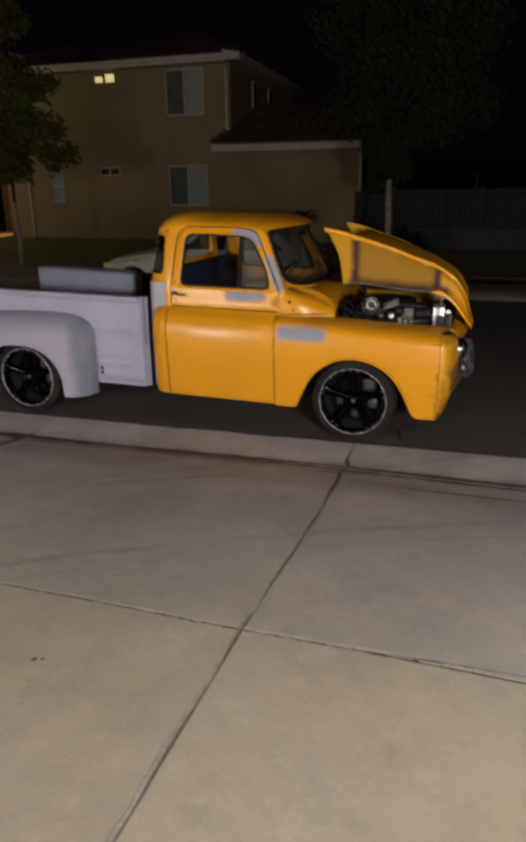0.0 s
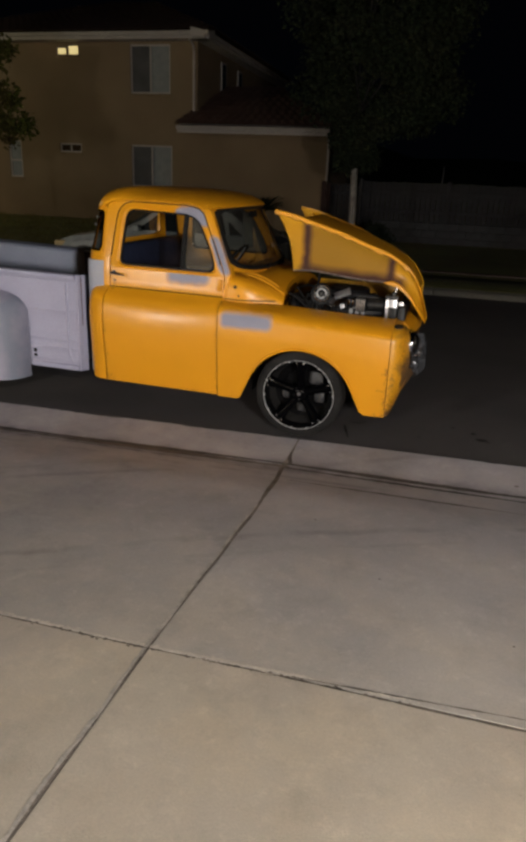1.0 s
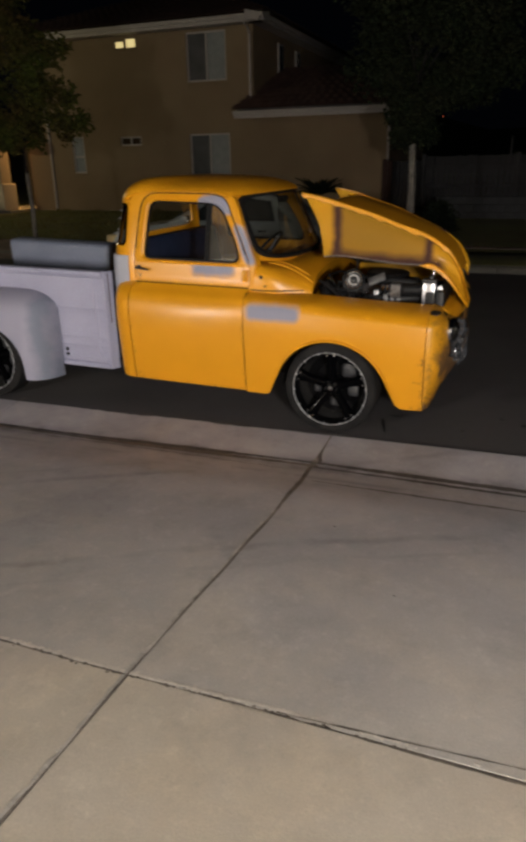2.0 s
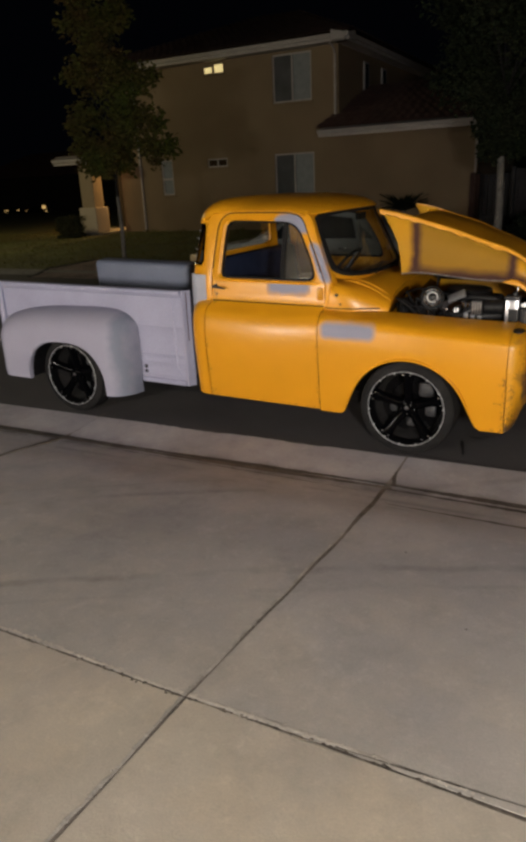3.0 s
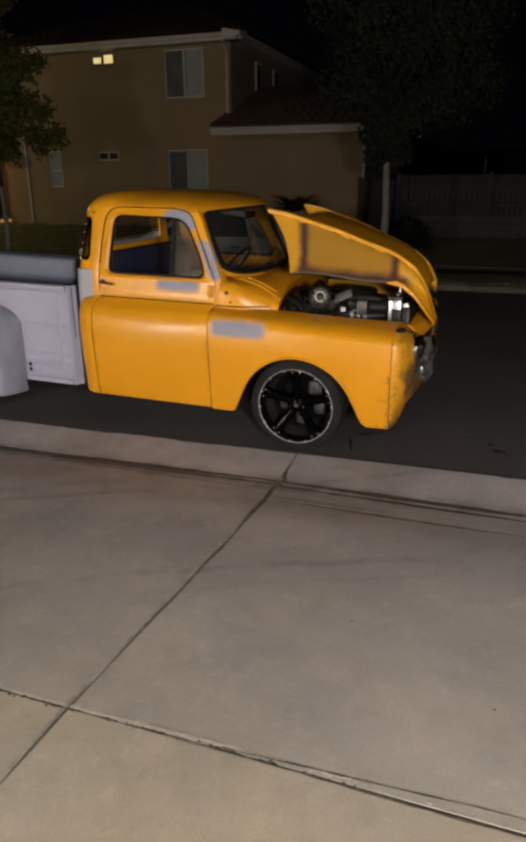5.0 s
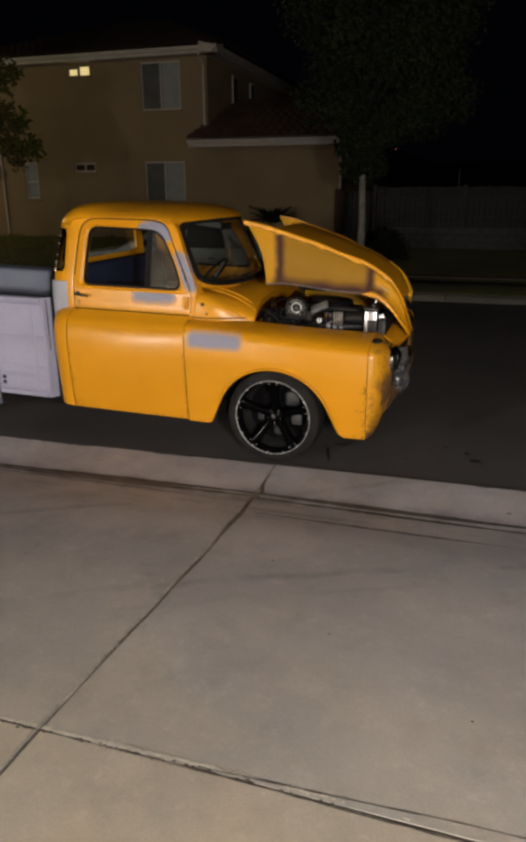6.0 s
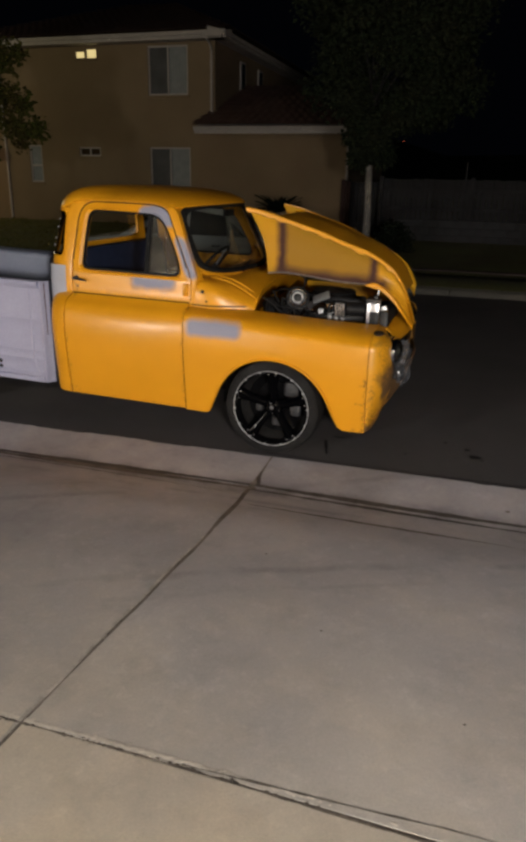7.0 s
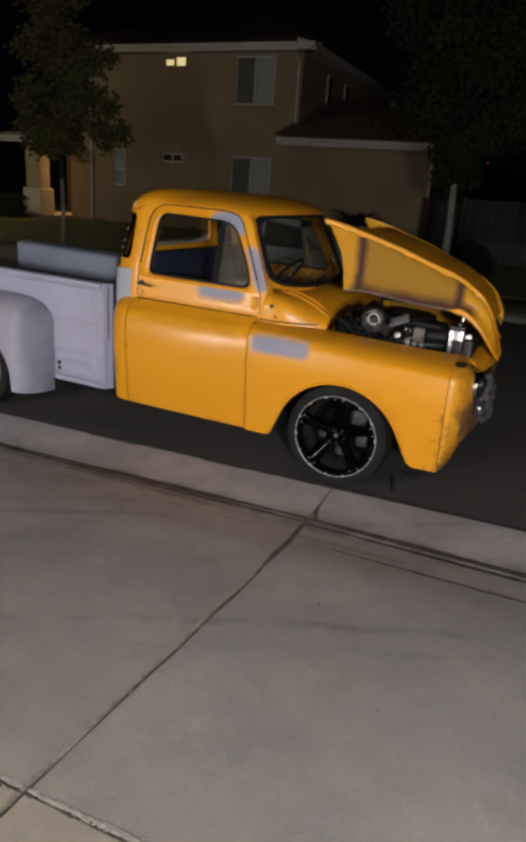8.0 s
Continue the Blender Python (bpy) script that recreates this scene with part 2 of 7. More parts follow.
def stained(m):
    """Warm light nearer the garage painted as a tan tint, mottling, faint curved tyre marks and small spots on the
    slabs.
    """
    n, l = m.node_tree.nodes, m.node_tree.links
    p = n["Principled BSDF"]
    colour = p.inputs["Base Color"].links[0].from_socket
    c, sep = n.new("ShaderNodeTexCoord"), n.new("ShaderNodeSeparateXYZ")
    l.new(c.outputs["Object"], sep.inputs[0])

    def op(kind, a, b=0.0):
        q = n.new("ShaderNodeMath")
        q.operation = kind
        for k, v in enumerate((a, b)):
            if isinstance(v, (int, float)):
                q.inputs[k].default_value = v
            else:
                l.new(v, q.inputs[k])
        return q.outputs[0]

    def noise_of(scale, detail, rough=0.6):
        q = n.new("ShaderNodeTexNoise")
        l.new(c.outputs["Object"], q.inputs["Vector"])
        q.inputs["Scale"].default_value, q.inputs["Detail"].default_value, q.inputs["Roughness"].default_value = scale, detail, rough
        return q.outputs[0]

    def span(v, lo, hi):
        q = n.new("ShaderNodeMapRange")
        q.interpolation_type = "SMOOTHSTEP"
        q.inputs[1].default_value, q.inputs[2].default_value = lo, hi
        l.new(v, q.inputs[0])
        return q.outputs[0]

    x, y = sep.outputs[0], sep.outputs[1]
    curve = op("SUBTRACT", op("SUBTRACT", y, op("MULTIPLY", x, 0.52)), op("MULTIPLY", op("MULTIPLY", x, x), -0.06))
    wob = op("MULTIPLY", op("SUBTRACT", noise_of(2.2, 3), 0.5), 0.12)
    patchy = span(noise_of(1.7, 4), 0.38, 0.6)
    total = None
    for at, wide, dark in ((3.45, 0.05, 0.22), (3.25, 0.03, 0.09), (4.70, 0.06, 0.17), (4.95, 0.03, 0.09)):
        off = op("ABSOLUTE", op("ADD", op("SUBTRACT", curve, at), wob))
        band = op("MULTIPLY", op("MULTIPLY", span(off, wide, wide * 0.15), patchy), dark)
        total = band if total is None else op("ADD", total, band)
    total = op("ADD", total, op("MULTIPLY", span(noise_of(0.75, 6, 0.62), 0.36, 0.70), 0.15))
    total = op("ADD", total, op("MULTIPLY", span(noise_of(6.0, 7, 0.72), 0.48, 0.74), 0.11))
    total = op("ADD", total, op("MULTIPLY", span(noise_of(31.0, 3), 0.72, 0.78), 0.18))
    gutter = op("MULTIPLY", span(op("ABSOLUTE", op("ADD", op("SUBTRACT", op("SUBTRACT", y, op("MULTIPLY", x, 0.028)), 4.50), op("MULTIPLY", wob, 0.3))), 0.16, 0.0), span(noise_of(3.0, 4), 0.3, 0.65))
    total = op("ADD", total, op("MULTIPLY", gutter, 0.45))
    for at, wide, dark in ((4.285, 0.035, 0.20), (4.17, 0.02, 0.10)):
        line = op("ABSOLUTE", op("ADD", op("SUBTRACT", op("SUBTRACT", y, op("MULTIPLY", x, 0.028)), at), op("MULTIPLY", wob, 0.35)))
        total = op("ADD", total, op("MULTIPLY", op("MULTIPLY", span(line, wide, wide * 0.2), span(noise_of(2.2, 5), 0.40, 0.60)), dark))
    # pale worn blotches and chalky flecks
    pale = op("ADD", op("MULTIPLY", span(noise_of(1.3, 7, 0.65), 0.46, 0.70), 0.10), op("MULTIPLY", span(noise_of(4.6, 8, 0.75), 0.52, 0.74), 0.17))
    pale = op("ADD", pale, op("MULTIPLY", span(noise_of(17.0, 6, 0.8), 0.50, 0.72), 0.15))
    total = op("SUBTRACT", total, pale)
    keep = op("SUBTRACT", 1.0, op("MINIMUM", total, 0.75))
    # Warm near, cool far: the light's colour shift painted by distance.
    light_tint = n.new("ShaderNodeMixRGB")
    light_tint.inputs[1].default_value, light_tint.inputs[2].default_value = (0.990, 0.990, 1.07, 1), (1.035, 1.01, 0.935, 1)
    l.new(span(op("ADD", y, op("MULTIPLY", op("SUBTRACT", noise_of(1.1, 5), 0.5), 1.6)), 4.1, 1.7), light_tint.inputs[0])
    warm = n.new("ShaderNodeMixRGB")
    warm.inputs[1].default_value, warm.inputs[2].default_value = (0.99, 0.997, 1.01, 1), (1.02, 1.0, 0.965, 1)
    l.new(span(noise_of(2.6, 6, 0.7), 0.40, 0.64), warm.inputs[0])
    blotch = n.new("ShaderNodeMixRGB")
    blotch.blend_type, blotch.inputs[0].default_value = "MULTIPLY", 1.0
    l.new(colour, blotch.inputs[1])
    l.new(warm.outputs[0], blotch.inputs[2])
    colour = blotch.outputs[0]
    tan = n.new("ShaderNodeMixRGB")
    tan.blend_type, tan.inputs[0].default_value = "MULTIPLY", 1.0
    l.new(colour, tan.inputs[1])
    l.new(light_tint.outputs[0], tan.inputs[2])
    colour = tan.outputs[0]
    mix = n.new("ShaderNodeMixRGB")
    mix.blend_type, mix.inputs[0].default_value = "MULTIPLY", 1.0
    l.new(colour, mix.inputs[1])
    l.new(keep, mix.inputs[2])
    l.new(mix.outputs[0], p.inputs["Base Color"])
    return m


stained(CONCRETE)
stained(CONCRETE_TAN)
stained(CONCRETE_GUTTER)
JOINT = mat("joint_filler", (0.235, 0.202, 0.172), 0.95, 0, 10, 0.4, 0.4, 60)
DIRT = mat("brown_joint_dirt", (0.205, 0.168, 0.137), 0.9, 0, 8, 0.5, 0.3, 50)
JOINT_DIRT = mat("dry_joint_dirt", (0.255, 0.213, 0.178), 0.9, 0, 8, 0.5, 0.3, 50)
GRIME = mat("dark_wet_dirt", (0.105, 0.085, 0.072), 0.8, 0, 6, 0.5, 0.3, 50)
JOINT_PALE = mat("pale_joint_mortar", (0.665, 0.605, 0.52), 0.95, 0, 5, 0.25, 0.4, 60)
JOINT_EDGE = mat("worn_joint_edge", (0.575, 0.525, 0.465), 0.95, 0, 14, 0.35, 0.4, 60)
PAVER = mat("brown_paver", (0.250, 0.190, 0.165), 0.9, 0, 3.0, 0.4, 0.4, 22, tint=(0.140, 0.108, 0.098))
CURB = mat("curb_concrete", (0.200, 0.190, 0.165), 0.9, 0, 1.5, 0.25, 0.3, 80, per_piece=0.06)
ASPHALT = mat("asphalt", (0.077, 0.071, 0.073), 0.9, 0, 0.7, 0.3, 0.6, 90)
OIL = mat("old_oil_stain", (0.030, 0.027, 0.028), 0.7, 0, 12, 0.5, 0.3, 60, spec=0.2)
LAWN = mat("dry_lawn", (0.135, 0.145, 0.040), 0.95, 0, 0.8, 0.45, 0.8, 30, tint=(0.105, 0.10, 0.036))
STUCCO = mat("tan_stucco", (0.220, 0.160, 0.093), 0.92, 0, 0.5, 0.16, 0.5, 60)
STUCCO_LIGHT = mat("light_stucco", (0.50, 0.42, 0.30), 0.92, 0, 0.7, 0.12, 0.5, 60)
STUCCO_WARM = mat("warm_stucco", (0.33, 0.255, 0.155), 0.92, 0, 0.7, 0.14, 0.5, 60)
TRIM = mat("white_trim_paint", (0.400, 0.365, 0.340), 0.6, 0, 3, 0.12)
TILE = mat("brown_red_roof_tile", (0.140, 0.074, 0.060), 0.85, 0, 3, 0.35, 0.3, 40, per_piece=0.2)
GATE = mat("dark_red_brown_wood", (0.045, 0.016, 0.013), 0.8, 0, 3, 0.4, 0.3, 40)
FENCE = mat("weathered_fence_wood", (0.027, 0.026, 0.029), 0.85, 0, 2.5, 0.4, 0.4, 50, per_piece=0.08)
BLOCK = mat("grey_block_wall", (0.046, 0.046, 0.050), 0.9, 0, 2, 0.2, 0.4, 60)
# Near-black copy of the bark; the crown's shade is put into its colour.
BARK_SHADED = mat("shaded_limb_bark", (0.014, 0.012, 0.010), 0.9, 0, 9, 0.4, 0.6, 30)
BARK = mat("pale_bark", (0.24, 0.22, 0.19), 0.9, 0, 9, 0.4, 0.6, 30)
LEAF = mat("tree_leaf", (0.066, 0.084, 0.016), 0.8, 0, 1.2, 0.45, tint=(0.086, 0.056, 0.020), spec=0.1)
GRASS = mat("short_grass", (0.120, 0.132, 0.030), 0.9, 0, 0.6, 0.4, tint=(0.170, 0.130, 0.050), spec=0.1)
HEDGE = mat("hedge_leaf", (0.040, 0.044, 0.018), 0.8, 0, 3, 0.4, spec=0.2)
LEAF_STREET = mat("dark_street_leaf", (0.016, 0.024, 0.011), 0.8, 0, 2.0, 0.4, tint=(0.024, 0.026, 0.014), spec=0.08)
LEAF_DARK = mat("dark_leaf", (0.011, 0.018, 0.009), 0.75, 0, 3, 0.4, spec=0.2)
WHITE_CAR = mat("silver_car_paint", (0.56, 0.585, 0.565), 0.28, 0.0, 3, 0.06, coat=0.5)
AMBER = mat("amber_lens", (0.85, 0.66, 0.34), 0.2, 0, 8, 0.1)
PANE_DARK = mat("dark_room_glass", (0.045, 0.050, 0.052), 0.12, 0, 5, 0.2)
PANE_GREY = mat("grey_window_glass", (0.115, 0.118, 0.120), 0.15, 0, 2, 0.3)
PANE_BROWN = mat("brown_vent_glass", (0.032, 0.017, 0.007), 0.6, 0, 5, 0.3, spec=0.1)
# Near-black stucco: the walls' unlit darkness is put into the colour.
FAR_WALL = mat("unlit_dark_stucco", (0.020, 0.017, 0.013), 0.95, 0, 0.5, 0.3)
BLIND = mat("pale_blind", (0.25, 0.27, 0.27), 0.7, 0, 5, 0.15)
LIT = glow("lit_window", (1.0, 0.80, 0.36), 0.6)
PORCH_GLOW = glow("porch_lantern_glass", (1.0, 0.72, 0.36), 2.5)
RED = glow("red_lamp", (1.0, 0.16, 0.06), 0.5)
LIT_FAR = glow("far_lit_window", (1.0, 0.62, 0.22), 0.5)


# ---- mesh helpers ----
def part(name, bm, material, parent=None, label="", smooth=True):
    """Links a bmesh as one mesh object under a thing or a part."""
    bmesh.ops.recalc_face_normals(bm, faces=bm.faces)
    me = bpy.data.meshes.new(name)
    bm.to_mesh(me)
    bm.free()
    me.materials.append(material)
    if smooth:
        for f in me.polygons:
            f.use_smooth = True
        me.set_sharp_from_angle(angle=radians(38))
    ob = new(name, me)
    if parent:
        ob.parent = parent
    if label:
        ob["label"] = label
    return ob


def thing(name, label, category, group="", at=None):
    ob = new(name)
    ob.empty_display_size = 0.1
    if at:
        ob.matrix_basis = at
    return tagged(ob, label, category, group)


def box(x0, x1, y0, y1, z0, z1, bevel=0.0, bm=None, seg=2):
    b = bm or bmesh.new()
    r = bmesh.ops.create_cube(b, size=1.0)["verts"]
    for v in r:
        v.co = Vector(((x0 + x1) / 2 + v.co.x * (x1 - x0), (y0 + y1) / 2 + v.co.y * (y1 - y0), (z0 + z1) / 2 + v.co.z * (z1 - z0)))
    if bevel:
        edges = list({e for v in r for e in v.link_edges})
        bmesh.ops.bevel(b, geom=edges, offset=bevel, segments=seg, affect="EDGES", profile=0.5)
    return b


def grid(rows, bm=None, close=False, cap=False):
    """Faces between rows of points; close joins the last column to the first."""
    b = bm or bmesh.new()
    vs = [[b.verts.new(p) for p in row] for row in rows]
    for a, c in zip(vs, vs[1:]):
        k = len(a)
        for i in range(k if close else k - 1):
            q = [a[i], a[(i + 1) % k], c[(i + 1) % k], c[i]]
            if len({tuple(v.co) for v in q}) >= 3:
                try:
                    b.faces.new(q)
                except ValueError:
                    pass
    if cap:
        for row in (vs[0], vs[-1]):
            b.faces.new(row)
    bmesh.ops.remove_doubles(b, verts=b.verts, dist=1e-5)
    return b


def sheet(rows, off, bm=None):
    """A sheet with thickness: rows of points and their copies moved by off, closed round the rim."""
    back = [[tuple(Vector(p) + Vector(off)) for p in row] for row in rows]
    loops = [list(r) + list(reversed(q)) for r, q in zip(rows, back)]
    return grid(loops, bm, close=True, cap=True)


def ring(centre, axis, radius, seg=24, squash=1.0):
    a = Vector(axis).normalized()
    u = a.orthogonal().normalized()
    v = a.cross(u)
    return [tuple(Vector(centre) + radius * (math.cos(k * math.tau / seg) * u + squash * math.sin(k * math.tau / seg) * v)) for k in range(seg)]


def tube(path, radii, seg=12, bm=None):
    """A tapered tube along a path."""
    p = [Vector(q) for q in path]
    rows = []
    for i, q in enumerate(p):
        way = (p[min(i + 1, len(p) - 1)] - p[max(i - 1, 0)]).normalized()
        r = radii[i] if isinstance(radii, (list, tuple)) else radii
        u = way.cross(Vector((0.31, 0.17, 0.93))).normalized()
        v = way.cross(u)
        rows.append([tuple(q + r * (math.cos(k * math.tau / seg) * u + math.sin(k * math.tau / seg) * v)) for k in range(seg)])
    return grid(rows, bm, close=True, cap=True)


def lathe(profile, centre, axis, seg=36, bm=None):
    """Turns (along, radius) pairs round an axis."""
    a = Vector(axis).normalized()
    rows = [ring(Vector(centre) + a * s, a, max(r, 1e-4), seg) for s, r in profile]
    return grid(rows, bm, close=True)


def polar(points, centre, count):
    """A closed outline met by rays at even angles from its centre."""
    cx, cz = centre
    out = []
    for k in range(count):
        a = math.tau * k / count
        d = (math.cos(a), math.sin(a))
        best = 0.0
        for (x0, z0), (x1, z1) in zip(points, points[1:] + points[:1]):
            ex, ez = x1 - x0, z1 - z0
            den = d[0] * ez - d[1] * ex
            if abs(den) < 1e-9:
                continue
            s = ((x0 - cx) * ez - (z0 - cz) * ex) / den
            u = ((x0 - cx) * d[1] - (z0 - cz) * d[0]) / den
            if s > 0 and -1e-6 <= u <= 1 + 1e-6:
                best = max(best, s)
        out.append((cx + best * d[0], cz + best * d[1]))
    return out


def rounded(points, radius, steps=6):
    """An outline with its corners rounded; radius may be one for each corner."""
    out = []
    n = len(points)
    for i, p in enumerate(points):
        r = radius[i] if isinstance(radius, (list, tuple)) else radius
        a, b, c = Vector(points[i - 1]), Vector(p), Vector(points[(i + 1) % n])
        u, v = (a - b), (c - b)
        r = min(r, u.length * 0.48, v.length * 0.48)
        p0, p1 = b + u.normalized() * r, b + v.normalized() * r
        for k in range(steps + 1):
            s = k / steps
            q = (1 - s) ** 2 * p0 + 2 * s * (1 - s) * b + s * s * p1
            out.append((q.x, q.y))
    return out


def smooth_curve(points, x):
    """A value at x on a smooth line through the (x, value) points."""
    xs = [p[0] for p in points]
    if x <= xs[0]:
        return points[0][1]
    if x >= xs[-1]:
        return points[-1][1]
    i = max(k for k in range(len(xs)) if xs[k] <= x)
    i = min(i, len(xs) - 2)
    x0, y0 = points[i]
    x1, y1 = points[i + 1]

    def slope(k):
        a, b = max(k - 1, 0), min(k + 1, len(points) - 1)
        return (points[b][1] - points[a][1]) / (points[b][0] - points[a][0])

    h = x1 - x0
    s = (x - x0) / h
    m0, m1 = slope(i) * h, slope(i + 1) * h
    return (2 * s**3 - 3 * s**2 + 1) * y0 + (s**3 - 2 * s**2 + s) * m0 + (-2 * s**3 + 3 * s**2) * y1 + (s**3 - s**2) * m1


# ---- the setting ----
def strip(name, profile, x0, x1, material, label, category, cells=1):
    """A long sheet along x with the given (y, z) profile."""
    xs = [x0 + (x1 - x0) * i / cells for i in range(cells + 1)]
    ob = part(name, grid([[(x, y, z) for y, z in profile] for x in xs]), material)
    return tagged(ob, label, category, kind="structure")


strip("ground", [(-1500, 0.2), (-8, 0.30), (-1, 0.12), (4.4, -0.16), (5.2, -0.12), (12.3, -0.12), (12.75, 0.05), (14.3, 0.13), (14.5, 0.17), (22, 0.34), (60, 0.5), (1500, 0.5)],
      -1500, 1500, LAWN, "dry dark lawn and earth on both sides of the street", "ground", 6)
ROAD = [[(x, y0 + 0.028 * (x + 0.41) * w if abs(x) < 11 else y0 + 0.028 * 10 * w * (1 if x > 0 else -1), z) for y0, z, w in ((4.93, 0.0, 1), (6.5, 0.02, 0), (8.6, 0.035, 0), (10.8, 0.040, 0), (12.42, 0.050, 0))] for x in [-300, -11, *[-10 + k for k in range(21)], 11, 300]]
tagged(part("road", grid(ROAD), ASPHALT), "dark worn asphalt street with small stains", "road", kind="structure")
for x, y, rx, ry in ((0.88, 5.40, 0.04, 0.035), (0.825, 5.52, 0.02, 0.03), (0.93, 5.36, 0.012, 0.014), (-0.125, 5.24, 0.010, 0.17), (-0.07, 5.45, 0.05, 0.018), (-0.02, 5.49, 0.03, 0.012), (-0.62, 5.17, 0.035, 0.010), (-0.70, 5.20, 0.018, 0.008), (0.67, 5.61, 0.015, 0.02), (1.35, 5.75, 0.02, 0.02), (0.42, 5.30, 0.012, 0.012)):
    b = bmesh.new()
    rim_ = [(x + rx * math.cos(a) * (1 + 0.25 * math.sin(3 * a + x)), y + ry * math.sin(a) * (1 + 0.2 * math.cos(2 * a))) for a in [math.tau * k / 20 for k in range(20)]]
    z = 0.02 * (y - 4.93) / 1.57 + 0.004
    lean = -0.25 if ry > 0.1 else 0.0
    b.faces.new([b.verts.new((px + lean * (py - y), py, z)) for px, py in rim_])
    tagged(part("oil_stain", b, OIL), "dark oil stain on the asphalt street", "stain", kind="structure")


# ---- the yellow pickup ----
TRUCK = thing("pickup_truck", "old yellow pickup truck with grey primer patches and open hood", "truck", at=pose(-0.483, 5.95, 0))
RAKE = 0.018


def raked(bm):
    for v in bm.verts:
        v.co.z -= RAKE * v.co.x
    return bm


def tpart(name, bm, material, parent=None, label="", smooth=True):
    return part(name, raked(bm), material, parent or TRUCK, label, smooth)


def mirrored(bm):
    for v in bm.verts:
        v.co.y = -v.co.y
    return bm


def side_y(z):
    """Half width of the lower body at a height."""
    return smooth_curve([(0.15, 0.905), (0.30, 0.925), (0.55, 0.948), (0.70, 0.957), (0.79, 0.953), (0.85, 0.941), (0.90, 0.917), (0.93, 0.886), (0.945, 0.852), (0.953, 0.818)], z)


def upper_y(z):
    """Half width of the cab's side above the belt."""
    return smooth_curve([(0.93, 0.812), (1.1, 0.805), (1.2, 0.79), (1.4, 0.745), (1.55, 0.70), (1.66, 0.655)], z)


def arch_bottom(x, centre, radius, cz, low, flare=0.05):
    d = abs(x - centre)
    if d >= radius + flare:
        return low
    if d <= radius:
        z = cz + math.sqrt(max(radius**2 - d**2, 0))
    else:
        z = cz
    if d > radius * 0.93:
        s = (d - radius * 0.93) / (radius * 0.07 + flare)
        z = (cz + math.sqrt(radius**2 * (1 - 0.93**2))) * (1 - s) + low * s
    return max(z, low)


FENDER_SECTION = [(0.81, 0.950), (0.85, 0.945), (0.880, 0.936), (0.900, 0.922), (0.912, 0.905), (0.922, 0.880), (0.930, 0.850), (0.938, 0.812), (0.946, 0.76), (0.950, 0.715), (0.94, 0.71), (0.88, 0.705)]


FENDER_FRONT = [(0.80, 0.953), (0.845, 0.950), (0.868, 0.946), (0.882, 0.938), (0.897, 0.925), (0.911, 0.909), (0.922, 0.888), (0.931, 0.855), (0.940, 0.800), (0.946, 0.715), (0.94, 0.71), (0.88, 0.705)]


def front_fender(sign):
    xs = sorted({-0.62, 0.64, *[-0.62 + 1.26 * k / 44 for k in range(45)], *[0.02 + s * (0.38 + 0.006 * k) for s in (-1, 1) for k in range(12)]})
    rows, back = [], []
    for x in xs:
        low = arch_bottom(x, 0.012, 0.415, 0.250, 0.222)
        taper = 0.075 * max(0, (x - 0.1) / 0.54) ** 2
        inner = 0.09 * smooth_curve([(-0.62, 0.0), (-0.45, 0.01), (-0.2, 0.20), (0.2, 0.58), (0.64, 1.0)], x)
        drop = 0.052 * (x + 0.62)
        crest = 0.77 - drop
        crisp = min(1.0, max(0.0, (x + 0.25) / 0.6))
        crisp = crisp * crisp * (3 - 2 * crisp)
        section = [(z0 + (z1 - z0) * crisp, y0 + (y1 - y0) * crisp) for (z0, y0), (z1, y1) in zip(FENDER_SECTION, FENDER_FRONT)]
        zs = [low + (crest - low) * k / 9 for k in range(10)]
        row = [(x, -(side_y(z + drop * (z - low) / (crest - low)) - taper * 0.35), z) for z in zs]
        row += [(x, -(y - taper * 0.35 - inner * max(0, (0.93 - y) / 0.24)), z - drop * (1 - 0.25 * min(1.0, max(0.0, (0.92 - y) / 0.15))) - 0.004 * min(1.0, max(0.0, (0.90 - y) / 0.18))) for z, y in section]
        lip = 0.03
        row = [(x, row[0][1] + lip, row[0][2] + 0.004), (x, row[0][1] + 0.006, row[0][2] - 0.002)] + row
        rows.append(row)
    b = sheet(rows, (0, 0.012, -0.004))
    if sign > 0:
        mirrored(b)
    lip_path = [(x, -(side_y(max(z, 0.24)) + 0.001), z) for x, z in [(x, arch_bottom(x, 0.012, 0.415, 0.250, 0.222)) for x in xs if abs(x - 0.012) < 0.470]]
    lip_bm = tube(lip_path, [0.010 * min(1.0, max(0.15, (0.47 - abs(p[0] - 0.012)) / 0.12)) for p in lip_path], 8)
    if sign > 0:
        mirrored(lip_bm)
    f = tpart("front_fender", b, YELLOW_FENDER if sign < 0 else YELLOW, None, "yellow front fender with a grey primer patch" if sign < 0 else "")
    tpart("arch_lip", lip_bm, YELLOW, f, "rolled edge of the wheel arch")
    return f


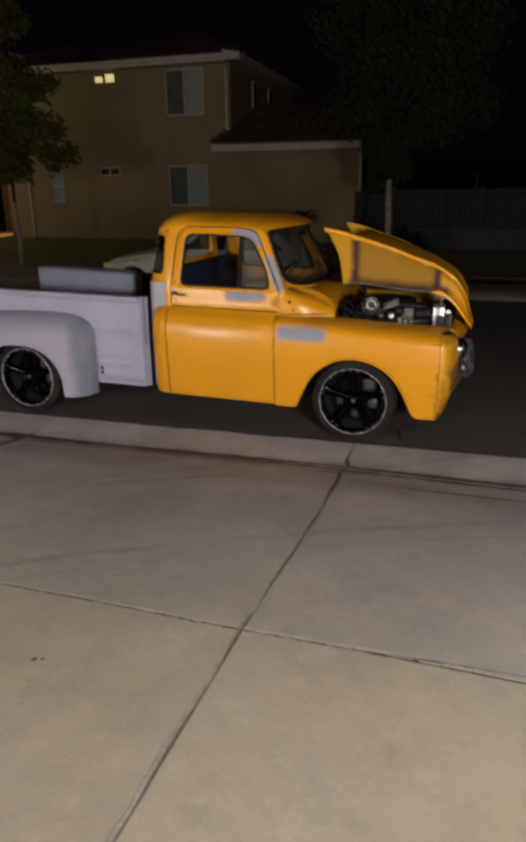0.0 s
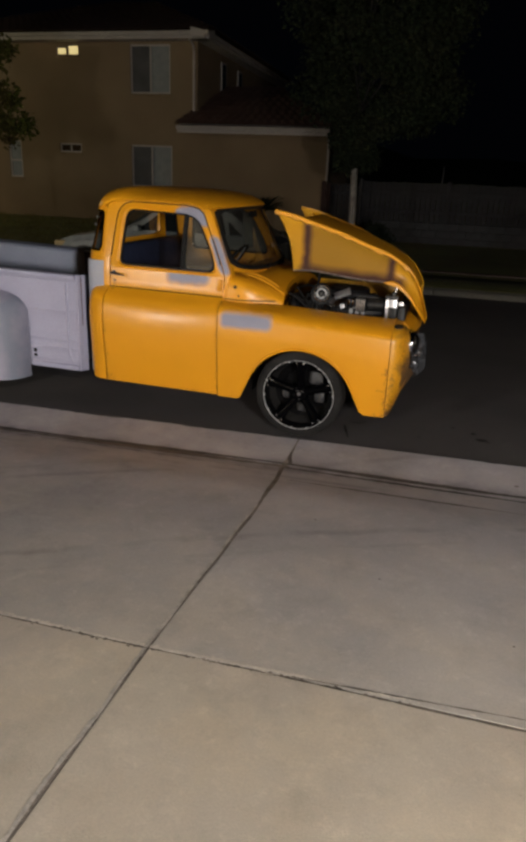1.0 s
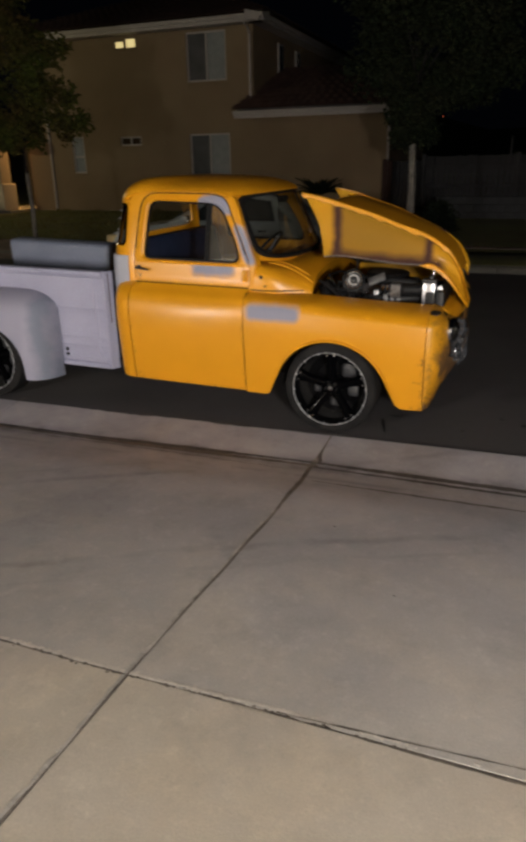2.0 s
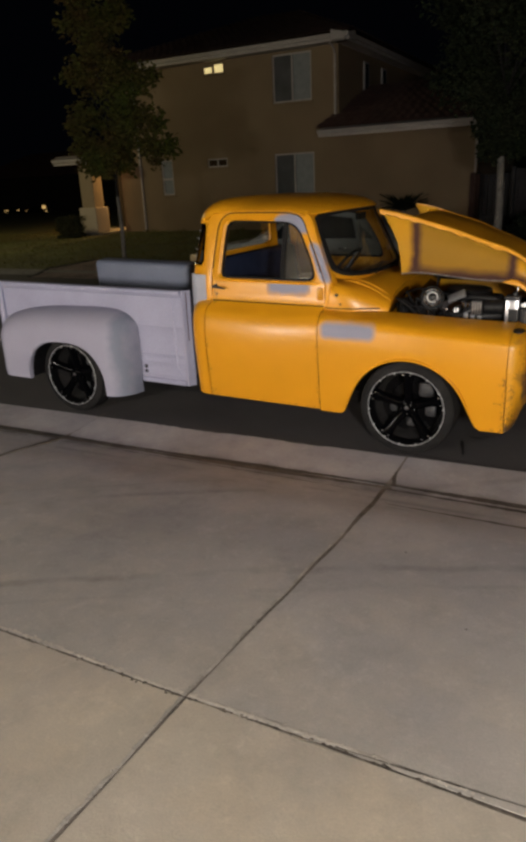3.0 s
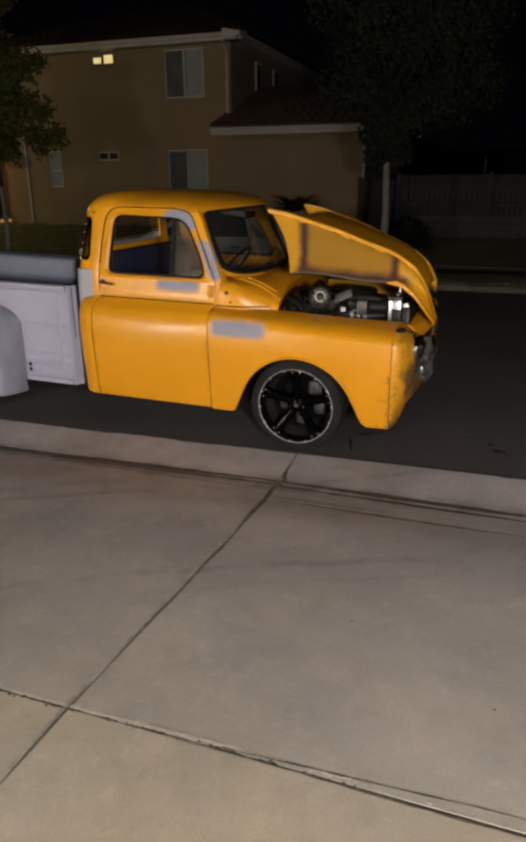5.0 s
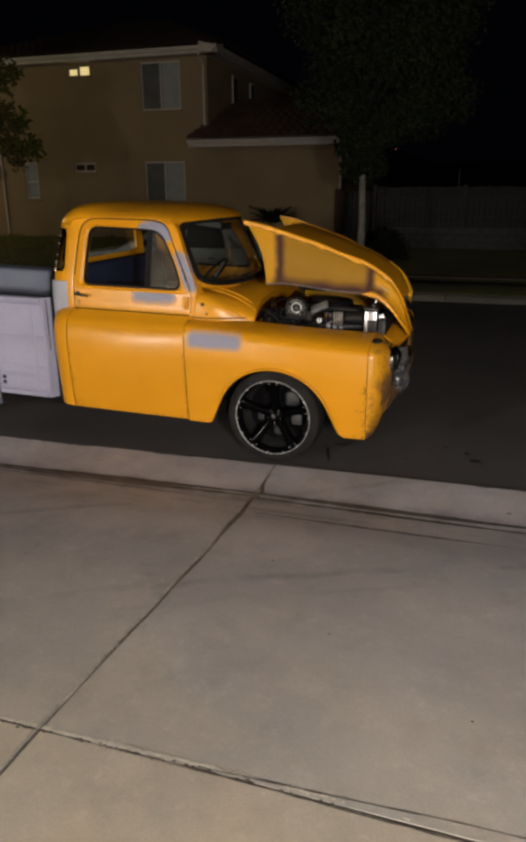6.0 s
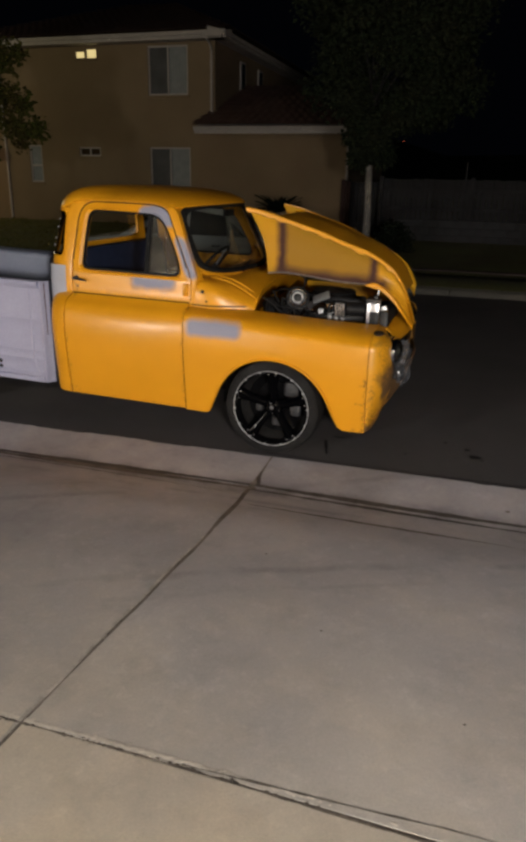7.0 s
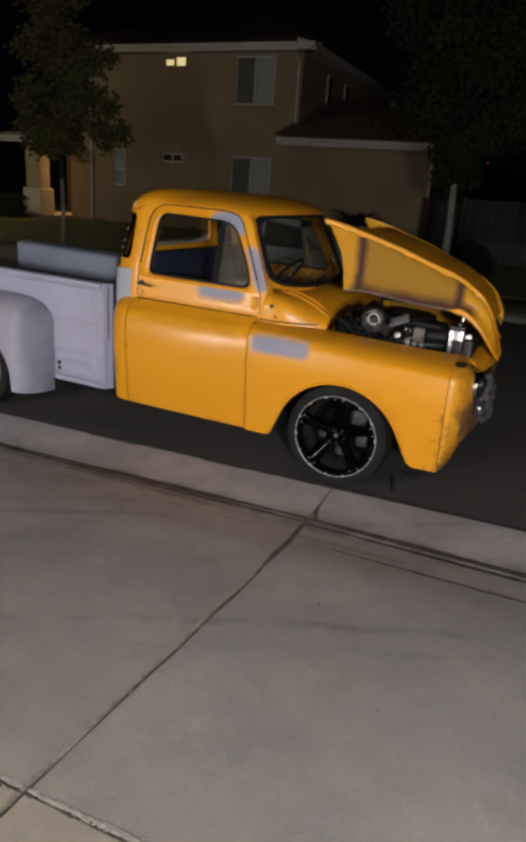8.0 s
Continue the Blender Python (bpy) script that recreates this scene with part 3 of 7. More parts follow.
def door(sign):
    rows = []
    for k in range(25):
        x = -1.542 + 0.915 * k / 24
        zs = [0.232 + (0.955 - 0.232) * i / 18 for i in range(19)]
        bow = 0.017 * (1 - ((x + 1.085) / 0.458) ** 2)
        rows.append([(x, -side_y(z) - bow * math.sin(math.pi * min(1.0, (z - 0.232) / 0.72)) ** 0.7, z) for z in zs] + [(x, -0.812, 0.966), (x, -0.808, 1.02), (x, -0.803, 1.08), (x, -0.798, 1.125)])
    b = sheet(rows, (0, 0.03, 0))
    if sign > 0:
        mirrored(b)
    d = tpart("door", b, YELLOW_DOOR if sign < 0 else YELLOW, None, "yellow door with a grey primer patch under its window" if sign < 0 else "")
    # Dark strips added behind the seams make their gaps read dark.
    for xa in (-0.6215, -1.547):
        b = sheet([[(xa + dx, -(side_y(z) - 0.016), z) for z in [0.235 + 0.655 * k / 14 for k in range(15)]] for dx in (-0.012, 0.012)], (0, 0.006, 0))
        if sign > 0:
            mirrored(b)
        tpart("seam_strip", b, SEAL, d, "dark door seam")
    n = 96
    outer = rounded([(-1.545, 1.10), (-0.625, 1.10), (-0.68, 1.25), (-0.83, 1.56), (-0.95, 1.585), (-1.50, 1.585)], [0.01, 0.01, 0.3, 0.16, 0.06, 0.12])
    inner = rounded([(-1.475, 1.125), (-0.69, 1.125), (-0.73, 1.26), (-0.87, 1.525), (-1.44, 1.535)], [0.05, 0.07, 0.3, 0.11, 0.07])
    c = (-1.1, 1.34)
    o, i = polar(outer, c, n), polar(inner, c, n)
    loops = []
    for pts, dy in ((i, 0.055), (o, 0.055), (o, 0.0), ([((p[0] + q[0] * 3) / 4, (p[1] + q[1] * 3) / 4) for p, q in zip(o, i)], -0.008), (i, 0.006), (i, 0.055)):
        loops.append([(x, -upper_y(z) + dy, z) for x, z in pts])
    b = grid(loops, close=True)
    if sign > 0:
        mirrored(b)
    # Dark tube draws the shaded gap round the window frame.
    line = [(x, -upper_y(z) - 0.001, z) for x, z in o if z > 1.16]
    cut = max(range(len(line)), key=lambda k: (Vector(line[k]) - Vector(line[k - 1])).length)
    line = line[cut:] + line[:cut]
    gap = tube(line, 0.0040, 6)
    if sign > 0:
        mirrored(gap)
    tpart("frame_gap_line", gap, SEAL, d, "dark line drawn for the gap round the window frame")
    tpart("window_frame", b, YELLOW_PILLAR if sign < 0 else YELLOW, d)
    seal = polar(rounded([(-1.460, 1.140), (-0.708, 1.140), (-0.745, 1.262), (-0.880, 1.512), (-1.428, 1.522)], [0.05, 0.06, 0.3, 0.1, 0.06]), c, n)
    b = grid([[(x, -upper_y(z) + dy, z) for x, z in pts] for pts, dy in ((i, 0.012), (seal, 0.010), (seal, 0.030), (i, 0.032), (i, 0.012))], close=True)
    if sign > 0:
        mirrored(b)
    tpart("window_seal", b, SEAL, d)
    b = sheet([[(x0 + (x1 - x0) * s, -upper_y(z) + 0.006, z) for z in [1.135 + 0.395 * k / 8 for k in range(9)]] for x0, x1, s in ((-0.975, -0.945, 0), (-0.975, -0.945, 1))], (0, 0.03, 0))
    if sign < 0:
        tpart("vent_divider", b, SEAL, d, "dark upright between door glass and vent window")
    tri = rounded([(-0.95, 1.14), (-0.71, 1.14), (-0.75, 1.262), (-0.882, 1.512), (-0.95, 1.516)], [0.01, 0.06, 0.3, 0.08, 0.01])
    b = bmesh.new()
    b.faces.new([b.verts.new((x, -upper_y(z) + 0.018, z)) for x, z in tri])
    if sign > 0:
        mirrored(b)
    g = tpart("vent_glass", b, GLASS_VENT, d, "clear vent window glass", smooth=False)
    g.visible_shadow = False
    # Thin dark tube draws the shade in the door's belt crease.
    b = tube([(x, -0.8195, 0.9585) for x in (-1.54, -1.2, -0.9, -0.63)], 0.0042, 6)
    if sign > 0:
        mirrored(b)
    tpart("belt_shade_line", b, SEAL, d, "dark line drawn for the shade along the belt crease")
    # handle with its plate
    b = tube([(-1.525, -0.83, 1.062), (-1.52, -0.845, 1.063), (-1.46, -0.848, 1.058), (-1.415, -0.840, 1.050)], [0.006, 0.010, 0.009, 0.005], 10)
    lathe([(0, 0.018), (0.012, 0.016), (0.014, 0.0)], (-1.515, -0.800, 1.062), (0, -1, 0), 16, b)
    lathe([(0, 0.009), (0.006, 0.009), (0.008, 0.004)], (-1.505, -0.803, 1.005), (0, -1, 0), 12, b)
    if sign > 0:
        mirrored(b)
    tpart("handle", b, DARK_STEEL, d, "dark worn metal door handle")
    b = box(-0.675, -0.640, -0.825, -0.795, 1.00, 1.085, 0.004)
    box(-0.664, -0.652, -0.833, -0.82, 1.01, 1.075, 0.003, b)
    if sign > 0:
        mirrored(b)
    tpart("hinge", b, YELLOW, d, "yellow painted door hinge")
    return d


def cab():
    # side surround: pillars and roof rail
    n = 96
    for sign in (-1, 1):
        outer = rounded([(-1.60, 0.93), (-0.605, 0.93), (-0.575, 1.13), (-0.632, 1.26), (-0.762, 1.56), (-0.86, 1.605), (-1.00, 1.618), (-1.54, 1.605), (-1.602, 1.55), (-1.612, 1.15)], [0.01, 0.01, 0.02, 0.2, 0.05, 0.08, 0.1, 0.10, 0.10, 0.2])
        inner = rounded([(-1.552, 0.955), (-0.618, 0.955), (-0.618, 1.13), (-0.674, 1.25), (-0.826, 1.565), (-0.95, 1.59), (-1.505, 1.59), (-1.552, 1.13)], [0.01, 0.01, 0.05, 0.3, 0.16, 0.06, 0.12, 0.05])
        c = (-1.1, 1.3)
        o, i = polar(outer, c, n), polar(inner, c, n)
        mid = [((p[0] + q[0]) / 2, (p[1] + q[1]) / 2) for p, q in zip(o, i)]
        b = grid([[(x, -upper_y(z) + dy, z) for x, z in pts] for pts, dy in ((i, 0.05), (i, 0.0), (mid, -0.004), (o, 0.0), (o, 0.05), (i, 0.05))], close=True)
        if sign > 0:
            mirrored(b)
        tpart("cab_side", b, YELLOW_STRIP if sign < 0 else YELLOW, None, "yellow cab side round the door opening")
        # rear lower corner below the belt
        rows = []
        for k in range(9):
            a = k / 8
            x = -1.552 - 0.150 * math.sin(a * math.pi / 2)
            tuck = 0.10 * (1 - math.cos(a * math.pi / 2))
            zs = [0.232 + (0.955 - 0.232) * q / 16 for q in range(17)]
            rows.append([(x, -(side_y(z) - tuck), z) for z in zs] + [(x, -(0.812 - tuck * 0.3), 0.968)])
        b = sheet(rows, (0.0, 0.02, 0))
        if sign > 0:
            mirrored(b)
        tpart("cab_corner", b, YELLOW, None, "rounded yellow lower cab corner")
        # rear quarter: primer below, a yellow band, wrapped glass, yellow header
        rows = []
        for k in range(9):
            a = k / 8 * math.pi / 2
            rows.append([(-1.60 - 0.178 * math.sin(a) ** 0.8, -(upper_y(max(z, 0.95)) + 0.002 - 0.16 * (1 - math.cos(a)) ** 1.6), z) for z in (0.25, 0.5, 0.75, 0.97, 1.05, 1.142)])
        b = sheet(rows, (0.01, 0.012, 0))
        if sign > 0:
            mirrored(b)
        tpart("cab_quarter_panel", b, PRIMER_PALE, None, "light grey primed panel behind the door")

        def wrap(a, z, out=0.0):
            """A point on the rounded rear corner of the cab; a 0 at the side, 1 at the back."""
            q = a * math.pi / 2
            reach = smooth_curve([(1.10, 0.195), (1.20, 0.188), (1.30, 0.172), (1.50, 0.140), (1.60, 0.125)], z)
            return (-1.592 - (reach + out) * math.sin(q), -(upper_y(z) + 0.001 + out * math.cos(q) - 0.17 * (1 - math.cos(q))), z)

        for z0, z1, nm in ((1.138, 1.215, "quarter_sill"), (1.505, 1.535, "quarter_header")):
            b = sheet([[wrap(k / 10, z0 + (z1 - z0) * q / 4) for q in range(5)] for k in range(11)], (0.008, 0.008, 0))
            if sign > 0:
                mirrored(b)
            tpart(nm, b, YELLOW)
        edge_ = rounded([(0.10, 1.21), (0.96, 1.21), (0.96, 1.51), (0.10, 1.51)], 0.05)
        ringed = polar(edge_, (0.53, 1.36), 48)
        inner_ = [(0.53 + (a - 0.53) * 0.90, 1.36 + (z - 1.36) * 0.90) for a, z in ringed]
        outer_ = [(0.53 + (a - 0.53) * 1.14, 1.36 + (z - 1.36) * 1.06) for a, z in ringed]
        b = grid([[wrap(a, z, o) for a, z in pts] for pts, o in ((inner_, -0.006), (inner_, 0.004), (ringed, 0.010), (ringed, 0.0))], close=True)
        if sign > 0:
            mirrored(b)
        g = tpart("quarter_seal", b, GLOSS_BLACK, None, "black rubber round the corner window")
        # Bright beads stand in for glints along the corner window's edge.
        for z in (1.268, 1.318, 1.396, 1.452):
            b = lathe([(-0.003, 0.0050), (0.002, 0.0042), (0.004, 0.002), (0.005, 0.0004)], wrap(0.70 + 0.25 * (z - 1.27), z, 0.004), (-0.9, -0.45, 0.1), 8)
            if sign > 0:
                mirrored(b)
            tpart("glint_bead", b, SILVER, g, "small bright bead standing in for a glint")
        b = grid([[wrap(a, z, o) for a, z in pts] for pts, o in ((ringed, -0.004), (ringed, 0.0), (outer_, 0.002), (outer_, -0.008))], close=True)
        if sign > 0:
            mirrored(b)
        tpart("quarter_surround", b, YELLOW)
        b = grid([[wrap(0.06 + 0.9 * i / 10, 1.215 + 0.29 * q / 6, -0.004) for q in range(7)] for i in range(11)])
        if sign > 0:
            mirrored(b)
        g = tpart("quarter_glass", b, GLASS_DARK, g, "dark wrapped corner glass")
        g.visible_shadow = False
    # back wall with its window opening
    c, n = (0.0, 1.38), 64
    o = polar(rounded([(-0.60, 0.25), (0.60, 0.25), (0.62, 1.1), (0.52, 1.62), (-0.52, 1.62), (-0.62, 1.1)], 0.05), c, n)
    i = polar(rounded([(-0.46, 1.272), (0.46, 1.272), (0.43, 1.50), (-0.43, 1.50)], 0.06), c, n)
    b = grid([[(-1.70 + dx + 0.03 * max(0, z - 1.12), y, z) for y, z in pts] for pts, dx in ((i, 0.02), (i, 0), (o, 0), (o, 0.02), (i, 0.02))], close=True)
    tpart("back_wall", b, YELLOW)
    b = bmesh.new()
    b.faces.new([b.verts.new((-1.685 + 0.03 * max(0, z - 1.12), y, z)) for y, z in i])
    g = tpart("rear_glass", b, GLASS, smooth=False)
    g.visible_shadow = False
    # roof: one shell from the rain edge, over the crown, to the lip above the windscreen
    plan = rounded([(-1.735, -0.62), (-1.66, -0.702), (-1.15, -0.705), (-0.80, -0.708), (-0.775, -0.655), (-0.685, -0.50), (-0.615, -0.25), (-0.60, 0.0), (-0.615, 0.25), (-0.685, 0.50), (-0.775, 0.655), (-0.80, 0.708), (-1.15, 0.705), (-1.66, 0.702), (-1.735, 0.62), (-1.76, 0.0)], 0.05)
    middle = (-1.16, 0.0)
    edge = polar(plan, middle, 96)

    def rim(x):
        return smooth_curve([(-1.77, 1.495), (-1.70, 1.512), (-1.63, 1.545), (-1.54, 1.584), (-1.3, 1.596), (-1.0, 1.596), (-0.90, 1.590), (-0.82, 1.565), (-0.77, 1.574), (-0.59, 1.600)], x)

    loops = []
    for r in (0.965, 0.985, 1.0, 0.997, 0.985, 0.965, 0.93, 0.88, 0.81, 0.72, 0.60, 0.45, 0.30, 0.15, 0.02):
        row = []
        for x, y in edge:
            px, py = middle[0] + (x - middle[0]) * r, y * r
            first = len(loops)
            z = rim(x) + (1.699 - 0.004 * max(0.0, px + 1.0) - rim(x)) * (1 - r ** (3.0 + 2.8 * min(1.0, max(0.0, (-1.30 - x) / 0.35)))) ** (0.67 - 0.14 * min(1.0, max(0.0, (-1.30 - x) / 0.35)))
            if first < 2:
                z = rim(x) - 0.006
            elif first == 2:
                z = rim(x) + 0.004
            row.append((px, py, z))
        loops.append(row)
    b = grid(loops, close=True)
    tpart("roof", b, YELLOW, None, "rounded yellow cab roof with a lip over the windscreen")
    tpart("headliner", grid([[(middle[0] + (x - middle[0]) * r, y * r, rim(x) + 0.004 + 0.03 * (1 - r)) for x, y in edge] for r in (0.965, 0.6, 0.05)], close=True), BLACK, None, "dark cab ceiling")


def screen_point(u, w):
    """A point on the curved windscreen; u -1..1 across, w 0..1 up."""
    y = u * (0.735 - 0.085 * w)
    bow = (1 - abs(u) ** 2.4) * (0.150 - 0.01 * w)
    x = -0.592 - 0.205 * w + bow
    z = 1.150 + 0.428 * w - 0.02 * (1 - u * u) * (1 - w) + 0.01 * (1 - u * u) * w
    return Vector((x, y, z))


def windscreen():
    def loop(g, off):
        """Round the screen's edge, g inwards from it."""
        pts = []
        for k in range(96):
            q = math.tau * k / 96
            cu, su = math.cos(q), math.sin(q)
            r = (abs(cu) ** 6.5 + abs(su) ** 6.5) ** (-1 / 6.5)
            pts.append((r * cu * (1 - g), 0.5 + r * su * (0.5 - g * 0.95)))
        return [tuple(screen_point(u, w) + Vector((off, 0, off * 0.4))) for u, w in pts]

    for sign in (-1, 1):
        rows = []
        for k in range(15):
            w = -0.10 + 1.14 * k / 14
            p = screen_point(sign, w)
            xs_ = smooth_curve([(1.05, -0.602), (1.13, -0.594), (1.26, -0.660), (1.40, -0.735), (1.56, -0.815), (1.62, -0.84)], p.z)
            a = Vector((xs_ - 0.012, sign * (upper_y(p.z) + 0.001), p.z))
            c = p + Vector((0.012, -sign * 0.02, 0.004))
            m = a.lerp(c, 0.55) + Vector((0.012, sign * 0.016, 0.0))
            rows.append([tuple(a + Vector((-0.02, -sign * 0.02, 0))), tuple(a), tuple(a.lerp(m, 0.6) + Vector((0.002, sign * 0.004, 0))), tuple(m), tuple(m.lerp(c, 0.6)), tuple(c)])
        tpart("windscreen_pillar", sheet(rows, (-0.012, -sign * 0.004, 0)), YELLOW, None, "rounded yellow windscreen pillar")
    s = tpart("windscreen", grid([loop(-0.05, -0.006), loop(-0.01, 0.010), loop(-0.01, -0.03), loop(-0.05, -0.03), loop(-0.05, -0.006)], close=True), YELLOW, None, "yellow windscreen surround with a curved pane")
    tpart("windscreen_seal", grid([loop(-0.022, 0.010), loop(0.010, 0.022), loop(0.052, 0.014), loop(0.052, -0.004), loop(-0.022, 0.010)], close=True), SEAL, s, "black rubber seal")
    g = tpart("windscreen_glass", grid([[tuple(screen_point(u, w)) for w in [0.03 + 0.94 * k / 8 for k in range(9)]] for u in [-0.975 + 1.95 * k / 24 for k in range(25)]]), GLASS_SCREEN, s, "curved clear glass")
    g.visible_shadow = False
    for y in (-0.28, 0.22):
        p0, p1 = screen_point(y / 0.735, 0.0), screen_point((y + 0.22) / 0.735, 0.14)
        tpart("wiper", tube([tuple(p0 + Vector((0.03, 0, -0.005))), tuple(p1 + Vector((0.025, 0, 0)))], [0.006, 0.003], 6), BLACK, s)


def cowl():
    """Scuttle between windscreen, fenders and hood, with its sides."""
    rows = []
    for k in range(19):
        x = -0.615 + 0.42 * k / 18
        half = smooth_curve([(-0.62, 0.806), (-0.5, 0.803), (-0.42, 0.785), (-0.33, 0.745), (-0.26, 0.715), (-0.19, 0.70)], x)
        sh = smooth_curve([(-0.62, 1.125), (-0.5, 1.095), (-0.4, 1.06), (-0.3, 1.02), (-0.19, 0.975)], x)
        mid = smooth_curve([(-0.62, 1.10), (-0.4, 1.125), (-0.3, 1.115), (-0.19, 1.07)], x)
        sec = [(half, 0.86), (half + 0.002, 0.93), (half + 0.001, sh - 0.10), (half - 0.005, sh - 0.055), (half - 0.022, sh - 0.022), (half - 0.055, sh), (half - 0.13, sh + (mid - sh) * 0.30), (half * 0.62, sh + (mid - sh) * 0.62), (half * 0.30, sh + (mid - sh) * 0.92)]
        swept = [x - 0.03 * (k / 18) * min(1.0, max(0.0, (half - 0.03 - y) / 0.22)) for y, z in sec]
        rows.append([(q, -y, z) for (y, z), q in zip(sec, swept)] + [(x - 0.03 * k / 18, 0, mid)] + [(q, y, z) for (y, z), q in reversed(list(zip(sec, swept)))])
    b = sheet(rows, (-0.008, 0, -0.012))
    c = tpart("cowl", b, YELLOW, None, "yellow scuttle panel below the windscreen with two holes")
    for x, z, r in ((-0.537, 1.040, 0.0125), (-0.508, 0.978, 0.008)):
        for sign in (-1, 1):
            tpart("hole", lathe([(-0.002, r), (0.004, r), (0.004, 0.001)], (x, sign * 0.803, z), (0, sign, 0), 14), BLACK, c, "dark empty bolt hole")
    for sign in (-1, 1):
        b = tube([(-0.618, sign * 0.8125, 0.9495), (-0.52, sign * 0.8105, 0.9475), (-0.42, sign * 0.793, 0.949), (-0.33, sign * 0.755, 0.950), (-0.25, sign * 0.724, 0.952)], 0.0045, 6)
        tpart("fender_seam", b, SEAL, c, "dark seam between scuttle and fender")
    # pressed creases running down from the glass
    for y0, y1 in ((-0.70, -0.62), (-0.60, -0.54)):
        p = [(-0.52 + 0.32 * q, y0 + (y1 - y0) * q, 1.13 - 0.02 * q - 0.125 * q * q) for q in [m / 8 for m in range(9)]]
        tpart("crease", tube(p, [0.002, 0.005, 0.006, 0.006, 0.006, 0.006, 0.006, 0.005, 0.002], 8), YELLOW, c)


HOOD_TOP = [(-0.338, 1.589), (-0.189, 1.562), (-0.034, 1.520), (0.195, 1.456), (0.346, 1.401), (0.532, 1.340), (0.660, 1.265), (0.722, 1.205), (0.788, 1.085), (0.848, 0.885)]
HOOD_LOW = [(-0.185, 1.155), (-0.061, 1.164), (0.075, 1.155), (0.21, 1.141), (0.33, 1.130), (0.47, 1.126), (0.595, 1.122), (0.700, 1.048), (0.785, 0.935), (0.842, 0.846)]


def hood_line(points, s):
    """A point along an edge of the hood, s from 0 at the rear to 1 at the nose."""
    k = [i / (len(points) - 1) for i in range(len(points))]
    return smooth_curve(list(zip(k, [p[0] for p in points])), s), smooth_curve(list(zip(k, [p[1] for p in points])), s)


def hood_half(s):
    return smooth_curve([(0.0, 0.475), (0.5, 0.455), (0.75, 0.43), (0.9, 0.38), (1.0, 0.31)], s)


def far_drop(s):
    """The tipped hood sags a little on its far side, most towards the nose."""
    return smooth_curve([(0.0, 0.0), (0.1, 0.0), (0.4, 0.018), (0.6, 0.040), (0.8, 0.050), (1.0, 0.055)], s)


